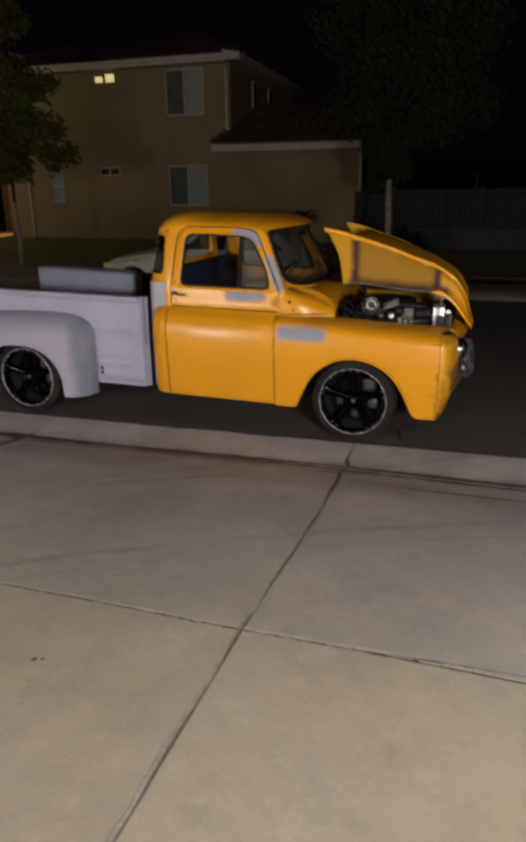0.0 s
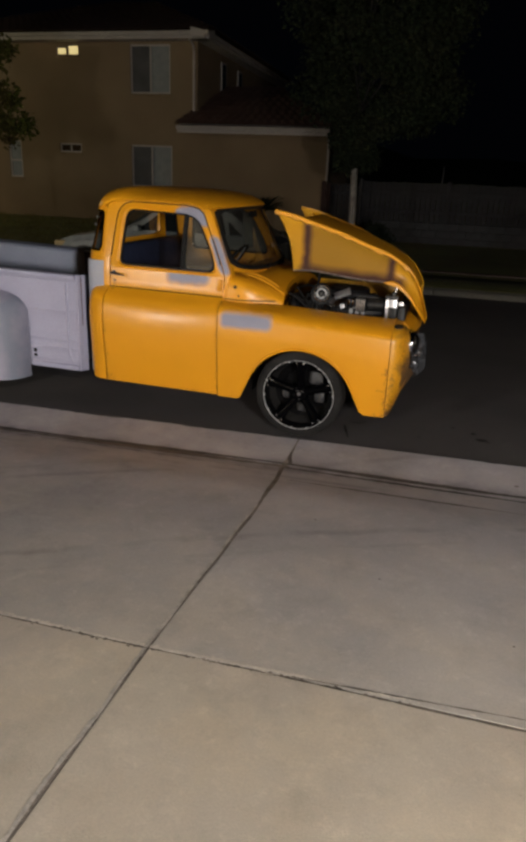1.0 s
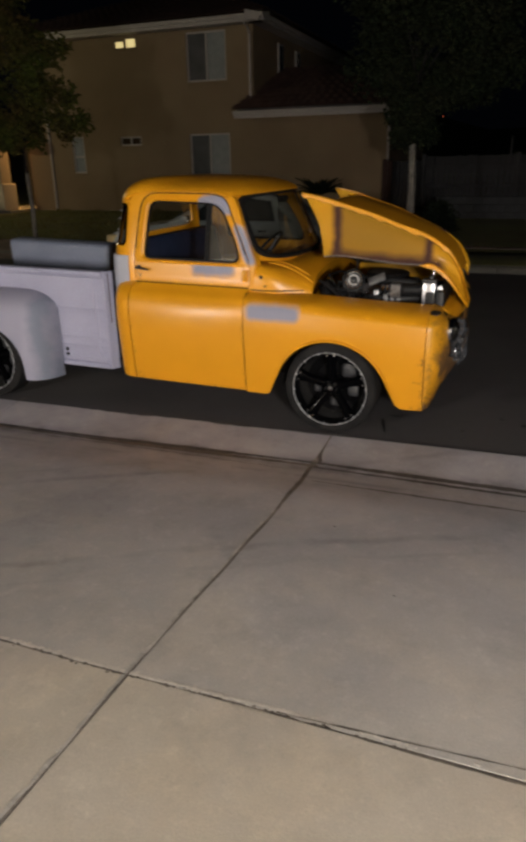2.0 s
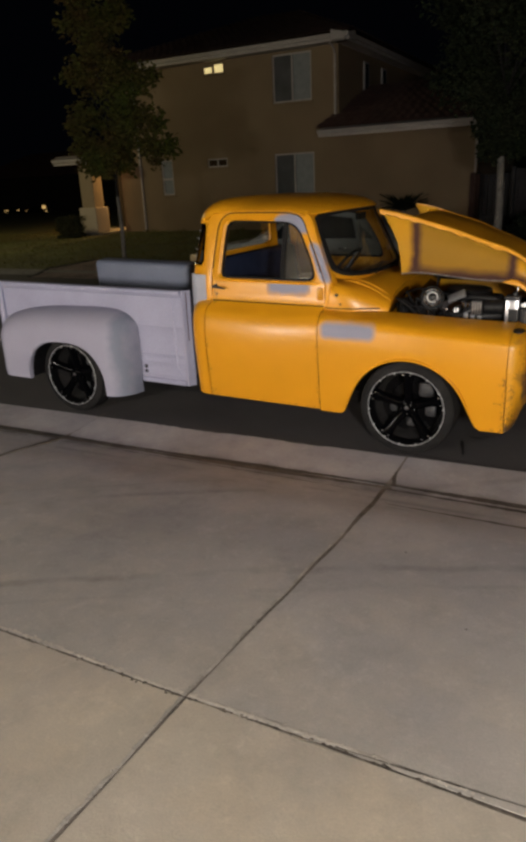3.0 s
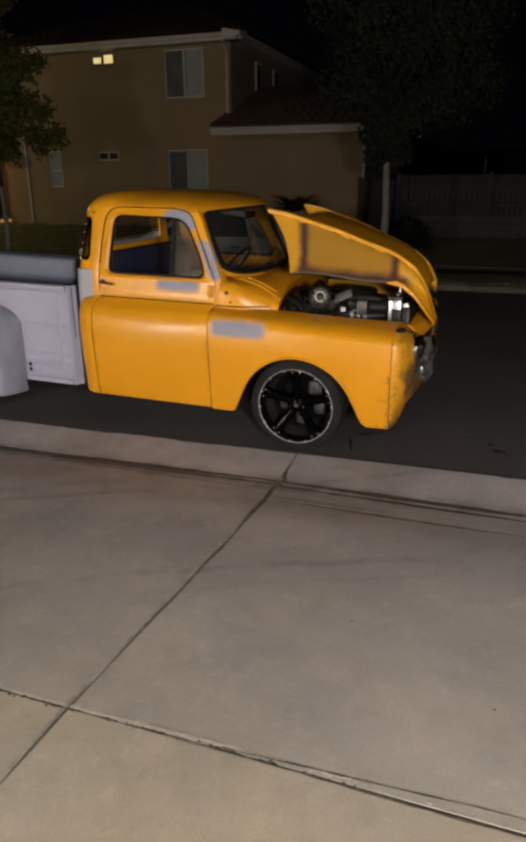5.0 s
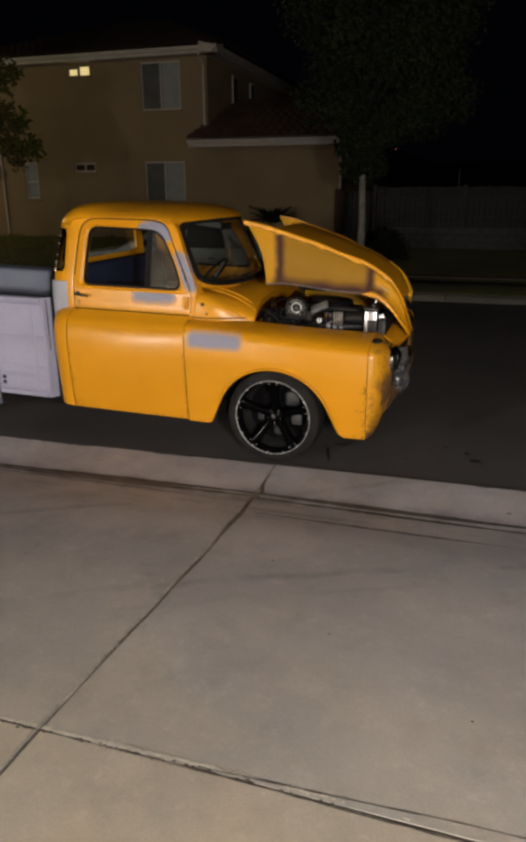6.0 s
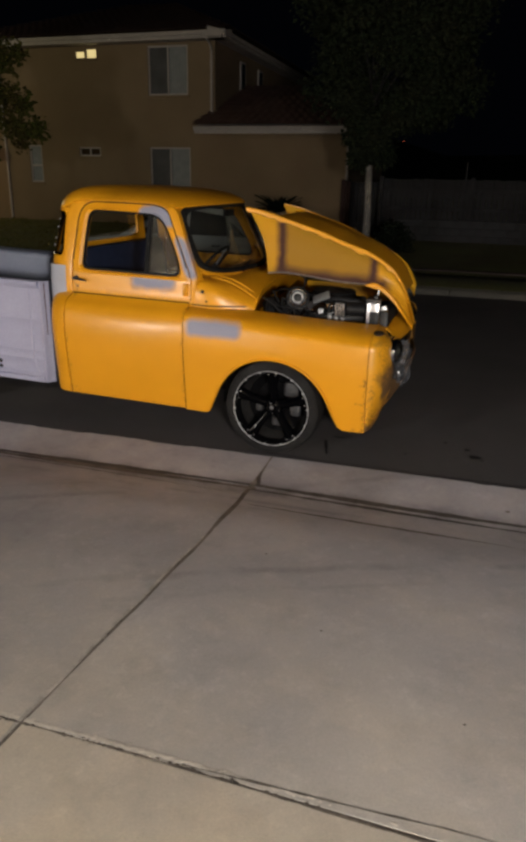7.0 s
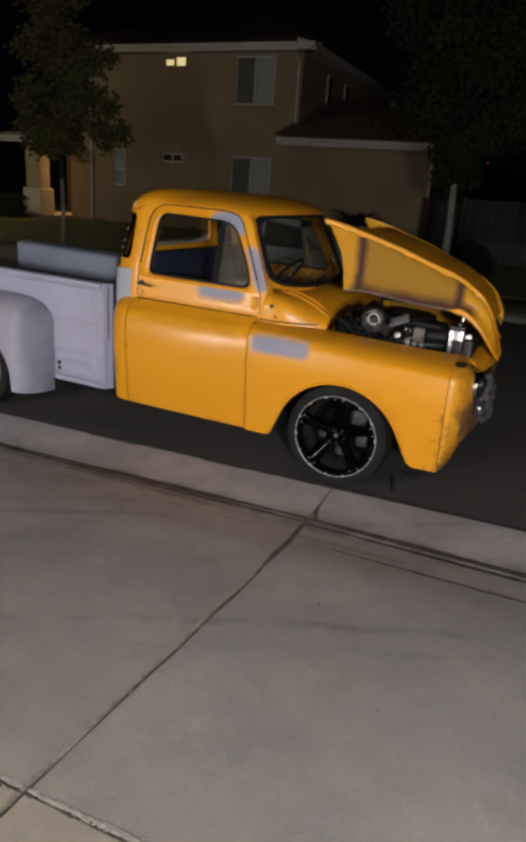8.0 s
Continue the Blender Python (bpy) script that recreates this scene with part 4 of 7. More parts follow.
def hood():
    n = 40
    steps = [k / n for k in range(n + 1)]
    # top skin, cut back at the rear and crowned along the middle
    rows = []
    for s in [0.0, 0.03, 0.06, 0.085, *[q for q in steps if 0.1 < q < 0.9]]:
        x, z = hood_line(HOOD_TOP, s)
        w = hood_half(s)
        crown = smooth_curve([(0.0, 0.0), (0.10, 0.004), (0.35, 0.006), (0.6, -0.004), (0.8, -0.008), (1.0, 0.0)], s)
        row = []
        for j in range(23):
            v = -1 + 2 * j / 22
            inward = min(1.0, (1 - abs(v)) / 0.16)
            back = 0.185 * inward * max(0.0, 1 - s / 0.17)
            swell = min(1.0, max(0.0, (s - 0.08) / 0.2)) * min(1.0, max(0.0, (0.95 - s) / 0.2))
            far = far_drop(s) * max(0.0, v)
            row.append((x + back - 0.5 * far, v * w, z + crown * (1 - abs(v) ** 2.2) ** 0.8 - back * 0.38 + swell * 0.012 * (1 - abs(v) ** 1.7) - far))
        rows.append(row)
    h = tpart("hood", sheet(rows, (0, 0, -0.012)), YELLOW, None, "yellow hood tipped open above the engine")
    for sign in (-1, 1):
        # recessed side between the two rolled edges
        rows = []
        for s in steps:
            (x0, z0), (x1, z1) = hood_line(HOOD_TOP, s), hood_line(HOOD_LOW, s)
            w = hood_half(s) - 0.03
            if sign > 0 and s > 0.88:
                break
            z0 -= far_drop(s) * max(0, sign)
            rows.append([(x0 + (x1 - x0) * q + 0.032 * math.sin(math.pi * q) * max(0.0, 1 - s / 0.2), sign * (w - 0.03 * math.sin(math.pi * q)), z0 + (z1 - z0) * q) for q in [m / 8 for m in range(9)]])
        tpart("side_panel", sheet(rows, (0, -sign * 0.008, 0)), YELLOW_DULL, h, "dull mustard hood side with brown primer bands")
        # upper edge: bright, rolled, torn here and there
        rng = random.Random(12)
        rows = []
        for i in range(121):
            s = i / 120
            x, z = hood_line(HOOD_TOP, s)
            w = hood_half(s)
            if sign > 0 and s > 0.89:
                break
            x, z = x - 0.5 * far_drop(s) * max(0, sign), z - far_drop(s) * max(0, sign)
            torn = max(0.0, math.sin(s * 21.0) * math.sin(s * 57.0 + 1.0)) * 0.014 + rng.uniform(0, 0.002)
            size = (0.020 + torn) if s < 0.68 else 0.020 - 0.004 * min(1, (s - 0.68) / 0.2)
            rows.append([(x, sign * (w + a), z + c) for a, c in ((-0.03, 0.006), (0.004, 0.006), (0.011, 0.0), (0.010, -size), (0.0, -size - 0.004), (-0.03, -size))])
        tpart("upper_lip", grid(rows, close=True, cap=True), YELLOW, h, "bright rolled yellow hood edge with torn bits")
        # lower edge: a thin folded seam behind, a thick bright roll round the nose
        rows, thick = [], []
        for i in range(81):
            s = i / 80
            x, z = hood_line(HOOD_LOW, s)
            w = hood_half(s)
            if sign > 0 and s > 0.80:
                break
            if s < 0.62:
                rows.append([(x, sign * (w - 0.028 + a), z + c) for a, c in ((-0.012, 0.006), (0.002, 0.005), (0.004, 0.0), (0.0, -0.005), (-0.012, -0.005))])
            if s > 0.585:
                grow = min(1.0, (s - 0.585) / 0.05)
                thick.append([(x, sign * (w + a), z + c) for a, c in ((-0.035, 0.012 * grow), (0.002, 0.016 * grow), (0.012, 0.008 * grow), (0.012, -0.016 * grow), (0.002, -0.022 * grow), (-0.035, -0.016 * grow))])
        tpart("lower_seam", grid(rows, close=True, cap=True), SEAM_METAL, h, "thin bare metal folded seam")
        tpart("lower_lip", grid(thick, close=True, cap=True), YELLOW, h, "bright rolled yellow lower edge")
    tpart("prop_rod", tube([(-0.12, 0.40, 1.17), (-0.16, 0.52, 0.93)], 0.007, 8), STEEL, h)


def wheel(name, x, sign):
    """Low tyre on a large black five-spoke rim with a bright lip."""
    r, tyre_r, half = 0.2565, 0.328, 0.115
    c = (x, sign * (0.85 if x > -1 else 0.915), 0.326)
    out = (0, sign, 0)
    w = part("wheel", lathe([(-half, 0.20), (-half, tyre_r - 0.04), (-half + 0.02, tyre_r - 0.008), (-half + 0.05, tyre_r), (half - 0.05, tyre_r), (half - 0.018, tyre_r - 0.008), (half, tyre_r - 0.035), (half - 0.002, r + 0.006), (half - 0.02, r - 0.004), (-half, 0.20)], c, out, 56), RUBBER, TRUCK, "black low profile tyre on a gloss black rim")
    part("rim", lathe([(-0.10, 0.240), (0.045, 0.244), (0.098, 0.250), (0.104, 0.256), (0.108, 0.2615), (0.112, 0.2615), (0.112, 0.2545), (0.103, 0.247), (0.06, 0.238), (-0.06, 0.235), (-0.085, 0.10), (-0.09, 0.02)], c, out, 56), MATT_BLACK, w, "gloss black deep rim")
    part("rim_lip", lathe([(0.106, 0.2618), (0.1130, 0.2624), (0.1160, 0.2618), (0.1172, 0.2602), (0.1160, 0.2586), (0.1130, 0.2578), (0.108, 0.2574)], c, out, 72), SILVER, w, "bright polished rim lip")
    bead = None
    for k in range(14):
        a = math.tau * k / 14 + 0.09
        if bead is None:
            bead = part("lip_bolt", lathe([(-0.004, 0.0058), (0.004, 0.0054), (0.008, 0.0036), (0.0090, 0.0004)], (0, 0, 0), out, 8), SILVER, w, "tiny bright lip bolt")
            o = bead
        else:
            o = new("lip_bolt", bead.data)
            o.parent = w
        o.location = (c[0] + 0.2545 * math.cos(a), c[1] + sign * 0.110, c[2] + 0.2545 * math.sin(a))
    for k in range(5):
        a = math.tau * k / 5 + 0.31
        u = Vector((math.cos(a), 0, math.sin(a)))
        v = Vector((-math.sin(a), 0, math.cos(a)))
        o = Vector(out)
        rows = []
        for s, wd, dp, th in ((0.03, 0.034, 0.055, 0.035), (0.09, 0.030, 0.068, 0.034), (0.16, 0.030, 0.080, 0.032), (0.22, 0.040, 0.090, 0.030), (0.250, 0.056, 0.096, 0.026)):
            p = Vector(c) + u * s
            rows.append([tuple(p + v * q * wd + o * (dp + e)) for q, e in ((-1, -th), (-1, -0.020), (-0.75, -0.008), (-0.35, -0.001), (0.0, 0.001), (0.35, -0.001), (0.75, -0.008), (1, -0.020), (1, -th))])
        part("spoke", grid(rows, close=True, cap=True), GLOSS_BLACK, w)
        for q in (-0.55, 0.55):
            p = Vector(c) + u * 0.236 + v * q * 0.046
            part("rim_bolt", lathe([(0.085, 0.0080), (0.097, 0.0075), (0.102, 0.005), (0.103, 0.0005)], tuple(p), out, 8), CHROME, w, "tiny bright rim bolt")
    part("hub_cap", lathe([(0.02, 0.06), (0.062, 0.055), (0.074, 0.038), (0.078, 0.030), (0.080, 0.002)], c, out, 24), GLOSS_BLACK, w)
    part("cap_badge", lathe([(0.079, 0.016), (0.084, 0.014), (0.085, 0.002)], c, out, 16), CHROME, w, "small bright cap badge")
    for k in range(5):
        a = math.tau * k / 5 + 0.31 + math.pi / 5
        p = (c[0] + 0.046 * math.cos(a), c[1], c[2] + 0.046 * math.sin(a))
        part("lug_nut", lathe([(0.05, 0.011), (0.072, 0.010), (0.076, 0.002)], p, out, 8), GLOSS_BLACK, w)
    part("brake_disc", lathe([(-0.06, 0.15), (-0.045, 0.15), (-0.045, 0.07), (-0.03, 0.065), (-0.03, 0.002)], c, out, 32), MATT_BLACK, w, "black brake disc")
    for dx, dz, sx, sz in ((0.105, 0.105, 0.055, 0.050), (0.135, -0.035, 0.038, 0.048), (-0.120, -0.030, 0.030, 0.042), (0.010, -0.130, 0.042, 0.036)):
        p = Vector(c) + Vector((dx, -sign * 0.04, dz))
        part("brake_casting", box(p.x - sx, p.x + sx, p.y - 0.02, p.y + 0.02, p.z - sz, p.z + sz, 0.018), BRAKE, w, "dull grey brake casting")


def bed():
    x0, x1, y, top, low = -3.89, -1.812, 0.78, 1.006, 0.226
    for sign in (-1, 1):
        # side with pressed ribs
        prof = [(0.226, 0.0)]
        for bead in (0.30, 0.405, 0.475, 0.71):
            prof += [(bead - 0.012, 0.0), (bead - 0.006, 0.004), (bead + 0.006, 0.004), (bead + 0.012, 0.0)]
        prof += [(0.945, 0.0), (0.96, 0.012), (0.985, 0.026), (1.000, 0.024), (1.006, 0.010), (1.006, -0.03)]
        rows = [[(x, -(y + d), z) for z, d in prof] for x in (x0, x0 + 0.7, x0 + 1.4, x1 - 0.055)]
        b = sheet(rows, (0, 0.02, -0.002))
        if sign > 0:
            mirrored(b)
        s = tpart("bed_side", b, PRIMER, None, "lavender grey primed ribbed bed side")
        # rolled front post, rounding in towards the cab, and a plain rear post
        rows = []
        for z in (0.226, 0.24, 0.5, 0.8, 0.985, 1.004):
            rows.append([(x1 + dx, -(y + d), z) for dx, d in ((-0.058, 0.0), (-0.054, 0.004), (-0.048, 0.010), (-0.041, 0.011), (-0.035, 0.007), (-0.029, -0.006), (-0.020, -0.030), (-0.004, -0.05))])
        b = sheet(rows, (0, 0.014, 0))
        if sign > 0:
            mirrored(b)
        tpart("stake_post", b, PRIMER, s, "rounded front post of the bed side")
        rows = [[(x1 - 0.155 + dx + (0.05 * max(0.0, (0.36 - z) / 0.09)), -(y + d), z) for dx, d in ((0, -0.002), (0.006, 0.006), (0.014, 0.009), (0.022, 0.006), (0.028, -0.002))] for z in (0.285, 0.32, 0.36, 0.5, 0.7, 0.93)]
        b = sheet(rows, (0, 0.004, 0))
        if sign > 0:
            mirrored(b)
        tpart("pressed_upright", b, PRIMER, s)
        b = sheet([[(x, -(y + d), z) for z, d in ((0.226, 0.0), (0.228, 0.016), (0.262, 0.016), (0.268, 0.0))] for x in (-2.30, x1 - 0.06)], (0, 0.006, 0))
        if sign > 0:
            mirrored(b)
        tpart("bottom_flange", b, PRIMER, s)
        b = box(x0 - 0.004, x0 + 0.06, -(y + 0.030), -(y - 0.01), low, top, 0.012)
        if sign > 0:
            mirrored(b)
        tpart("stake_post", b, PRIMER, s)
        b = lathe([(0, 0.017), (0.003, 0.017), (0.003, 0.001)], (-2.27, -(y + 0.001), 0.356), (0, -1, 0), 14)
        lathe([(0, 0.017), (0.003, 0.017), (0.003, 0.001)], (-2.27, -(y + 0.001), 0.313), (0, -1, 0), 14, b)
        if sign > 0:
            mirrored(b)
        tpart("bolt_hole", b, BLACK, s, "two dark bolt holes")
        b = sheet([[(x, -(y - 0.022), z) for z in (0.60, 0.99)] for x in (x0 + 0.02, x1 - 0.02)], (0, 0.008, 0))
        if sign > 0:
            mirrored(b)
        tpart("bed_inner_side", b, RUST, s, "rusty brown inner bed side")
    tpart("bed_floor", box(x0 + 0.02, x1 - 0.03, -y + 0.03, y - 0.03, 0.56, 0.60, 0.004), RUST, None, "rusty brown bed floor")
    tpart("bed_front_wall", box(x1 - 0.035, x1 - 0.012, -y + 0.04, y - 0.04, 0.30, 1.0, 0.006), DARK_GREY, None, "dark grey bed front wall")


def rear_fender(sign):
    """Bulged step-side fender round the rear wheel, rounded in to the bed at both ends."""
    x0, x1, cx = -3.78, -2.318, -2.94
    xs = sorted({x0, x1, *[x0 + (x1 - x0) * k / 48 for k in range(49)], *[x1 - 0.2 * (k / 14) ** 2 for k in range(15)], *[x0 + 0.2 * (k / 14) ** 2 for k in range(15)], *[cx + s * (0.38 + 0.005 * k) for s in (-1, 1) for k in range(13)]})
    rows = []
    for x in xs:
        top = smooth_curve([(-3.78, 0.66), (-3.70, 0.722), (-3.5, 0.778), (-3.2, 0.815), (-2.92, 0.828), (-2.65, 0.832), (-2.50, 0.818), (-2.40, 0.782), (-2.345, 0.735), (-2.318, 0.69)], x)
        off = abs(x - cx) / 0.43
        low = 0.135 if x > cx else 0.20
        if off < 1:
            low += (0.560 - low) * (1 - off**2.6) ** 0.42
        d = max(0.0, (x - (x1 - 0.2)) / 0.2, ((x0 + 0.2) - x) / 0.2)
        out = 0.80 + 0.25 * math.sqrt(max(0.0, 1 - min(1.0, d) ** 2.4))
        deep = (out - 0.785)
        row = [(x, -(out - min(0.035, deep * 0.5)), low + 0.003), (x, -(out - min(0.006, deep * 0.2)), low)]
        for k in range(1, 8):
            z = low + (max(top - 0.20, low + 0.01) - low) * k / 7
            row.append((x, -out, z))
        base = row[-1][2]
        for k in range(1, 12):
            a = math.pi / 2 * k / 11
            row.append((x, -(out - deep * (1 - math.cos(a))), base + (top - base) * math.sin(a)))
        rows.append(row)
    b = sheet(rows, (0, 0.012, -0.004))
    if sign > 0:
        mirrored(b)
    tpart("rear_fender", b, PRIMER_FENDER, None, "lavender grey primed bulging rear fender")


def nose():
    """Worn front clip: fender caps, headlights, lower pan and grille bar."""
    for sign in (-1, 1):
        rows = []
        for k in range(11):
            a = math.pi / 2 * k / 10
            x = 0.645 + 0.13 * math.sin(a)
            inn = 0.24 * (1 - math.cos(a))
            top = [(z - 0.0655 * (1 - 0.25 * min(1.0, max(0.0, (0.92 - y) / 0.15))) - 0.004 * min(1.0, max(0.0, (0.90 - y) / 0.18)), y - 0.026 - 0.09 * max(0, (0.93 - y) / 0.24)) for z, y in FENDER_FRONT[1:10]]
            back = (0.002, 0.006, 0.012, 0.020, 0.032, 0.046, 0.060, 0.078, 0.100)
            zs = [0.232 + (0.745 - 0.232) * q / 10 for q in range(11)]
            row = [(x - 0.36 * math.sin(a) * max(0, 0.52 - z) ** 1.1, -(side_y(z + 0.0655 * (z - 0.222) / 0.523) - 0.026 - inn), z) for z in zs]
            row += [(x - d * math.sin(a), -(y - inn * (1 - 0.55 * q / 7)), z - 0.012 * math.sin(a) * q / 7) for q, ((z, y), d) in enumerate(zip(top, back))]
            rows.append(row)
        b = sheet(rows, (-0.004, 0.010, 0))
        if sign > 0:
            mirrored(b)
        f = tpart("fender_cap", b, YELLOW_WORN, None, "worn yellow fender front with rust and chips")
        hl, ax = Vector((0.750 if sign < 0 else 0.70, -0.690 if sign < 0 else -0.655, 0.748)), (1, -0.16, 0.02)
        b = lathe([(-0.10, 0.080), (-0.02, 0.092), (0.0, 0.100), (0.012, 0.100), (0.02, 0.092), (0.028, 0.094), (0.045, 0.088), (0.05, 0.078), (0.03, 0.074)], hl, ax, 32)
        if sign > 0:
            mirrored(b)
        # Far headlight gets dark steel: its dimness is put into the material.
        l = tpart("headlight", b, CHROME if sign < 0 else DARK_STEEL, None, "chrome headlight with clear lens in loose plastic")
        b = lathe([(0.035, 0.076), (0.06, 0.066), (0.075, 0.045), (0.082, 0.002)], hl, ax, 28)
        if sign > 0:
            mirrored(b)
        tpart("lens", b, GLASS, l, "clear headlight lens")
        b = lathe([(-0.05, 0.002), (-0.045, 0.02), (-0.01, 0.05), (0.02, 0.072)], hl, ax, 24)
        if sign > 0:
            mirrored(b)
        tpart("reflector", b, CHROME if sign < 0 else DARK_STEEL, l)
        if sign < 0:
            rows = []
            for i in range(31):
                a = math.pi * i / 30
                row = []
                for k in range(44):
                    q = math.tau * k / 44
                    d = Vector((math.sin(a) * math.cos(q), math.sin(a) * math.sin(q), math.cos(a)))
                    fold = abs(noise.noise(d * 2.6 + Vector((3.1, 0, 7.0)))) * 0.9 + abs(noise.noise(d * 6.5)) * 0.45
                    r = 0.80 + 0.42 * fold
                    row.append((0.826 + 0.058 * d.x * r, -0.645 + 0.095 * d.y * r, 0.664 + 0.150 * d.z * r - 0.10 * max(0.0, d.x) * max(0.0, -d.z) * 0.3))
                rows.append(row)
            g = tpart("plastic_wrap", grid(rows, close=True), PLASTIC, l, "crumpled clear plastic wrap")
            g.visible_shadow = False
        b = lathe([(-0.02, 0.05), (0.02, 0.060), (0.035, 0.056), (0.05, 0.04), (0.055, 0.002)], (0.79, -0.61, 0.59), (1, -0.15, 0.1), 20)
        if sign < 0:
            tpart("parking_light", b, SMOKED, None, "small round parking light")
        b = tube([(0.745, -0.735, 0.62), (0.75, -0.74, 0.54), (0.745, -0.735, 0.46)], [0.012, 0.017, 0.012], 10)
        if sign > 0:
            mirrored(b)
        tpart("bumper_bracket", b, YELLOW_WORN, None, "short yellow bracket")
        b = lathe([(0, 0.036), (0.006, 0.034), (0.007, 0.002)], (0.678, -0.79, 0.874), (-0.05, -0.25, 1), 18)
        if sign > 0:
            mirrored(b)
        tpart("grommet", b, BLACK, f, "dark round hole on the fender top")
    tpart("lower_pan", sheet([[(x - 0.06 * abs(u) ** 3, u * 0.69, z) for x, z in ((0.675, 0.235), (0.70, 0.26), (0.745, 0.32), (0.785, 0.39), (0.815, 0.45), (0.83, 0.52), (0.825, 0.545))] for u in [-1 + k / 8 for k in range(17)]], (-0.012, 0, 0)), YELLOW_WORN, None, "worn yellow lower front pan")
    tpart("header_panel", sheet([[(0.70 + 0.06 * (1 - u * u) + dx, u * 0.585, z) for dx, z in ((-0.14, 0.880), (-0.06, 0.886), (0.0, 0.872), (0.035, 0.845), (0.05, 0.79))] for u in [-1 + k / 8 for k in range(17)]], (0, 0, -0.012)), YELLOW, None, "yellow panel above the grille opening")
    for z in (0.52, 0.62):
        tpart("grille_bar", tube([(0.74 + 0.03 * (1 - u * u), u * 0.62, z) for u in [-1 + k / 6 for k in range(13)]], 0.016, 8), YELLOW_WORN)
    tpart("radiator", box(0.70, 0.74, -0.40, 0.40, 0.40, 0.80, 0.01), BLACK)


def engine_bay():
    for sign in (-1, 1):
        b = sheet([[(x, sign * (0.69 - 0.09 * max(0, (x + 0.45) / 1.09)), z) for z in (0.45, 0.65, 0.86)] for x in (-0.43, -0.2, 0.0, 0.4, 0.62)], (0, -sign * 0.01, 0))
        tpart("inner_fender", b, BLACK, None, "black inner fender wall")
    tpart("firewall", box(-0.26, -0.23, -0.62, 0.62, 0.40, 0.965, 0.01), BLACK)
    e = tpart("engine", box(-0.13, 0.46, -0.24, 0.24, 0.45, 0.84, 0.03), BLACK, None, "dark engine with bright fittings in an open bay")
    for sign in (-1, 1):
        b = box(-0.10, 0.42, -0.09, 0.09, -0.035, 0.035, 0.02)
        bmesh.ops.transform(b, matrix=Matrix.Translation((0, sign * 0.27, 0.87)) @ Matrix.Rotation(radians(-sign * 35), 4, "X"), verts=b.verts)
        tpart("valve_cover", b, ALLOY if sign < 0 else BLACK, e)
        for k in range(4):
            x = -0.05 + 0.15 * k
            tpart("exhaust_runner", tube([(x, sign * 0.33, 0.80), (x, sign * 0.41, 0.78), (x - 0.03, sign * 0.45, 0.68), (x - 0.05, sign * 0.42, 0.50)], 0.022, 10), STEEL, e)
    tpart("air_cleaner", lathe([(-0.05, 0.05), (0, 0.15), (0.01, 0.165), (0.05, 0.165), (0.06, 0.155), (0.066, 0.05), (0.075, 0.01)], (0.20, 0.05, 0.94), (0, 0, 1), 36), BLACK, e)
    c, ax = (0.048, -0.47, 0.995), (0.25, -1, 0.3)
    a = tpart("alternator", lathe([(-0.12, 0.04), (-0.10, 0.075), (0.05, 0.08), (0.06, 0.06), (0.07, 0.02)], c, ax, 28), BLACK, e, "round accessory with a bright ring face")
    tpart("pulley_ring", lathe([(0.050, 0.064), (0.078, 0.062), (0.082, 0.056), (0.074, 0.050)], c, ax, 28), CHROME, a, "bright chrome ring")
    tpart("hub_ring", lathe([(0.066, 0.040), (0.084, 0.039), (0.087, 0.034), (0.084, 0.029), (0.070, 0.028)], c, ax, 24), SILVER, a, "bright hub ring")
    way = Vector(ax).normalized()
    side = way.orthogonal().normalized()
    for k in range(13):
        q = math.tau * k / 13
        d = side * math.cos(q) + way.cross(side) * math.sin(q)
        tpart("vent_fin", lathe([(-0.004, 0.008), (0.004, 0.0075), (0.008, 0.004), (0.009, 0.0005)], Vector(c) + way * 0.076 + d * 0.055, way + 0.35 * d, 8), CHROME, a)
    tpart("pulley_nut", lathe([(0.060, 0.022), (0.088, 0.019), (0.092, 0.010), (0.093, 0.001)], c, ax, 12), DARK_STEEL, a)
    for k in range(6):
        q = math.tau * k / 6
        tpart("fan_slot", box(c[0] + 0.042 * math.cos(q) - 0.008, c[0] + 0.042 * math.cos(q) + 0.008, c[1] - 0.082, c[1] - 0.066, c[2] + 0.042 * math.sin(q) - 0.008, c[2] + 0.042 * math.sin(q) + 0.008, 0.003), BLACK, a)
    b = box(-0.065, 0.065, -0.03, 0.03, -0.010, 0.010, 0.006)
    bmesh.ops.transform(b, matrix=Matrix.Translation((0.212, -0.45, 1.015)) @ Matrix.Rotation(radians(-24), 4, "Y") @ Matrix.Rotation(radians(48), 4, "X"), verts=b.verts)
    tpart("bracket", b, ALLOY, e, "grey cast bracket")
    tpart("bracket", box(0.20, 0.24, -0.50, -0.42, 0.84, 0.95, 0.012), STEEL, e)
    for x in (0.29, 0.335, 0.38):
        tpart("clamp_ring", lathe([(-0.014, 0.036), (0.0, 0.043), (0.014, 0.036)], (x, -0.49, 0.895), (1, 0.1, 0), 20), ALLOY, e)
    tpart("radiator_hose", tube([(0.10, -0.45, 0.87), (0.26, -0.49, 0.89), (0.40, -0.48, 0.895), (0.52, -0.42, 0.90), (0.62, -0.34, 0.87)], 0.034, 12), BLACK, e)
    tpart("upper_hose", tube([(0.20, -0.36, 0.985), (0.32, -0.42, 1.01), (0.46, -0.44, 1.005), (0.60, -0.40, 0.95)], 0.026, 10), BLACK, e)
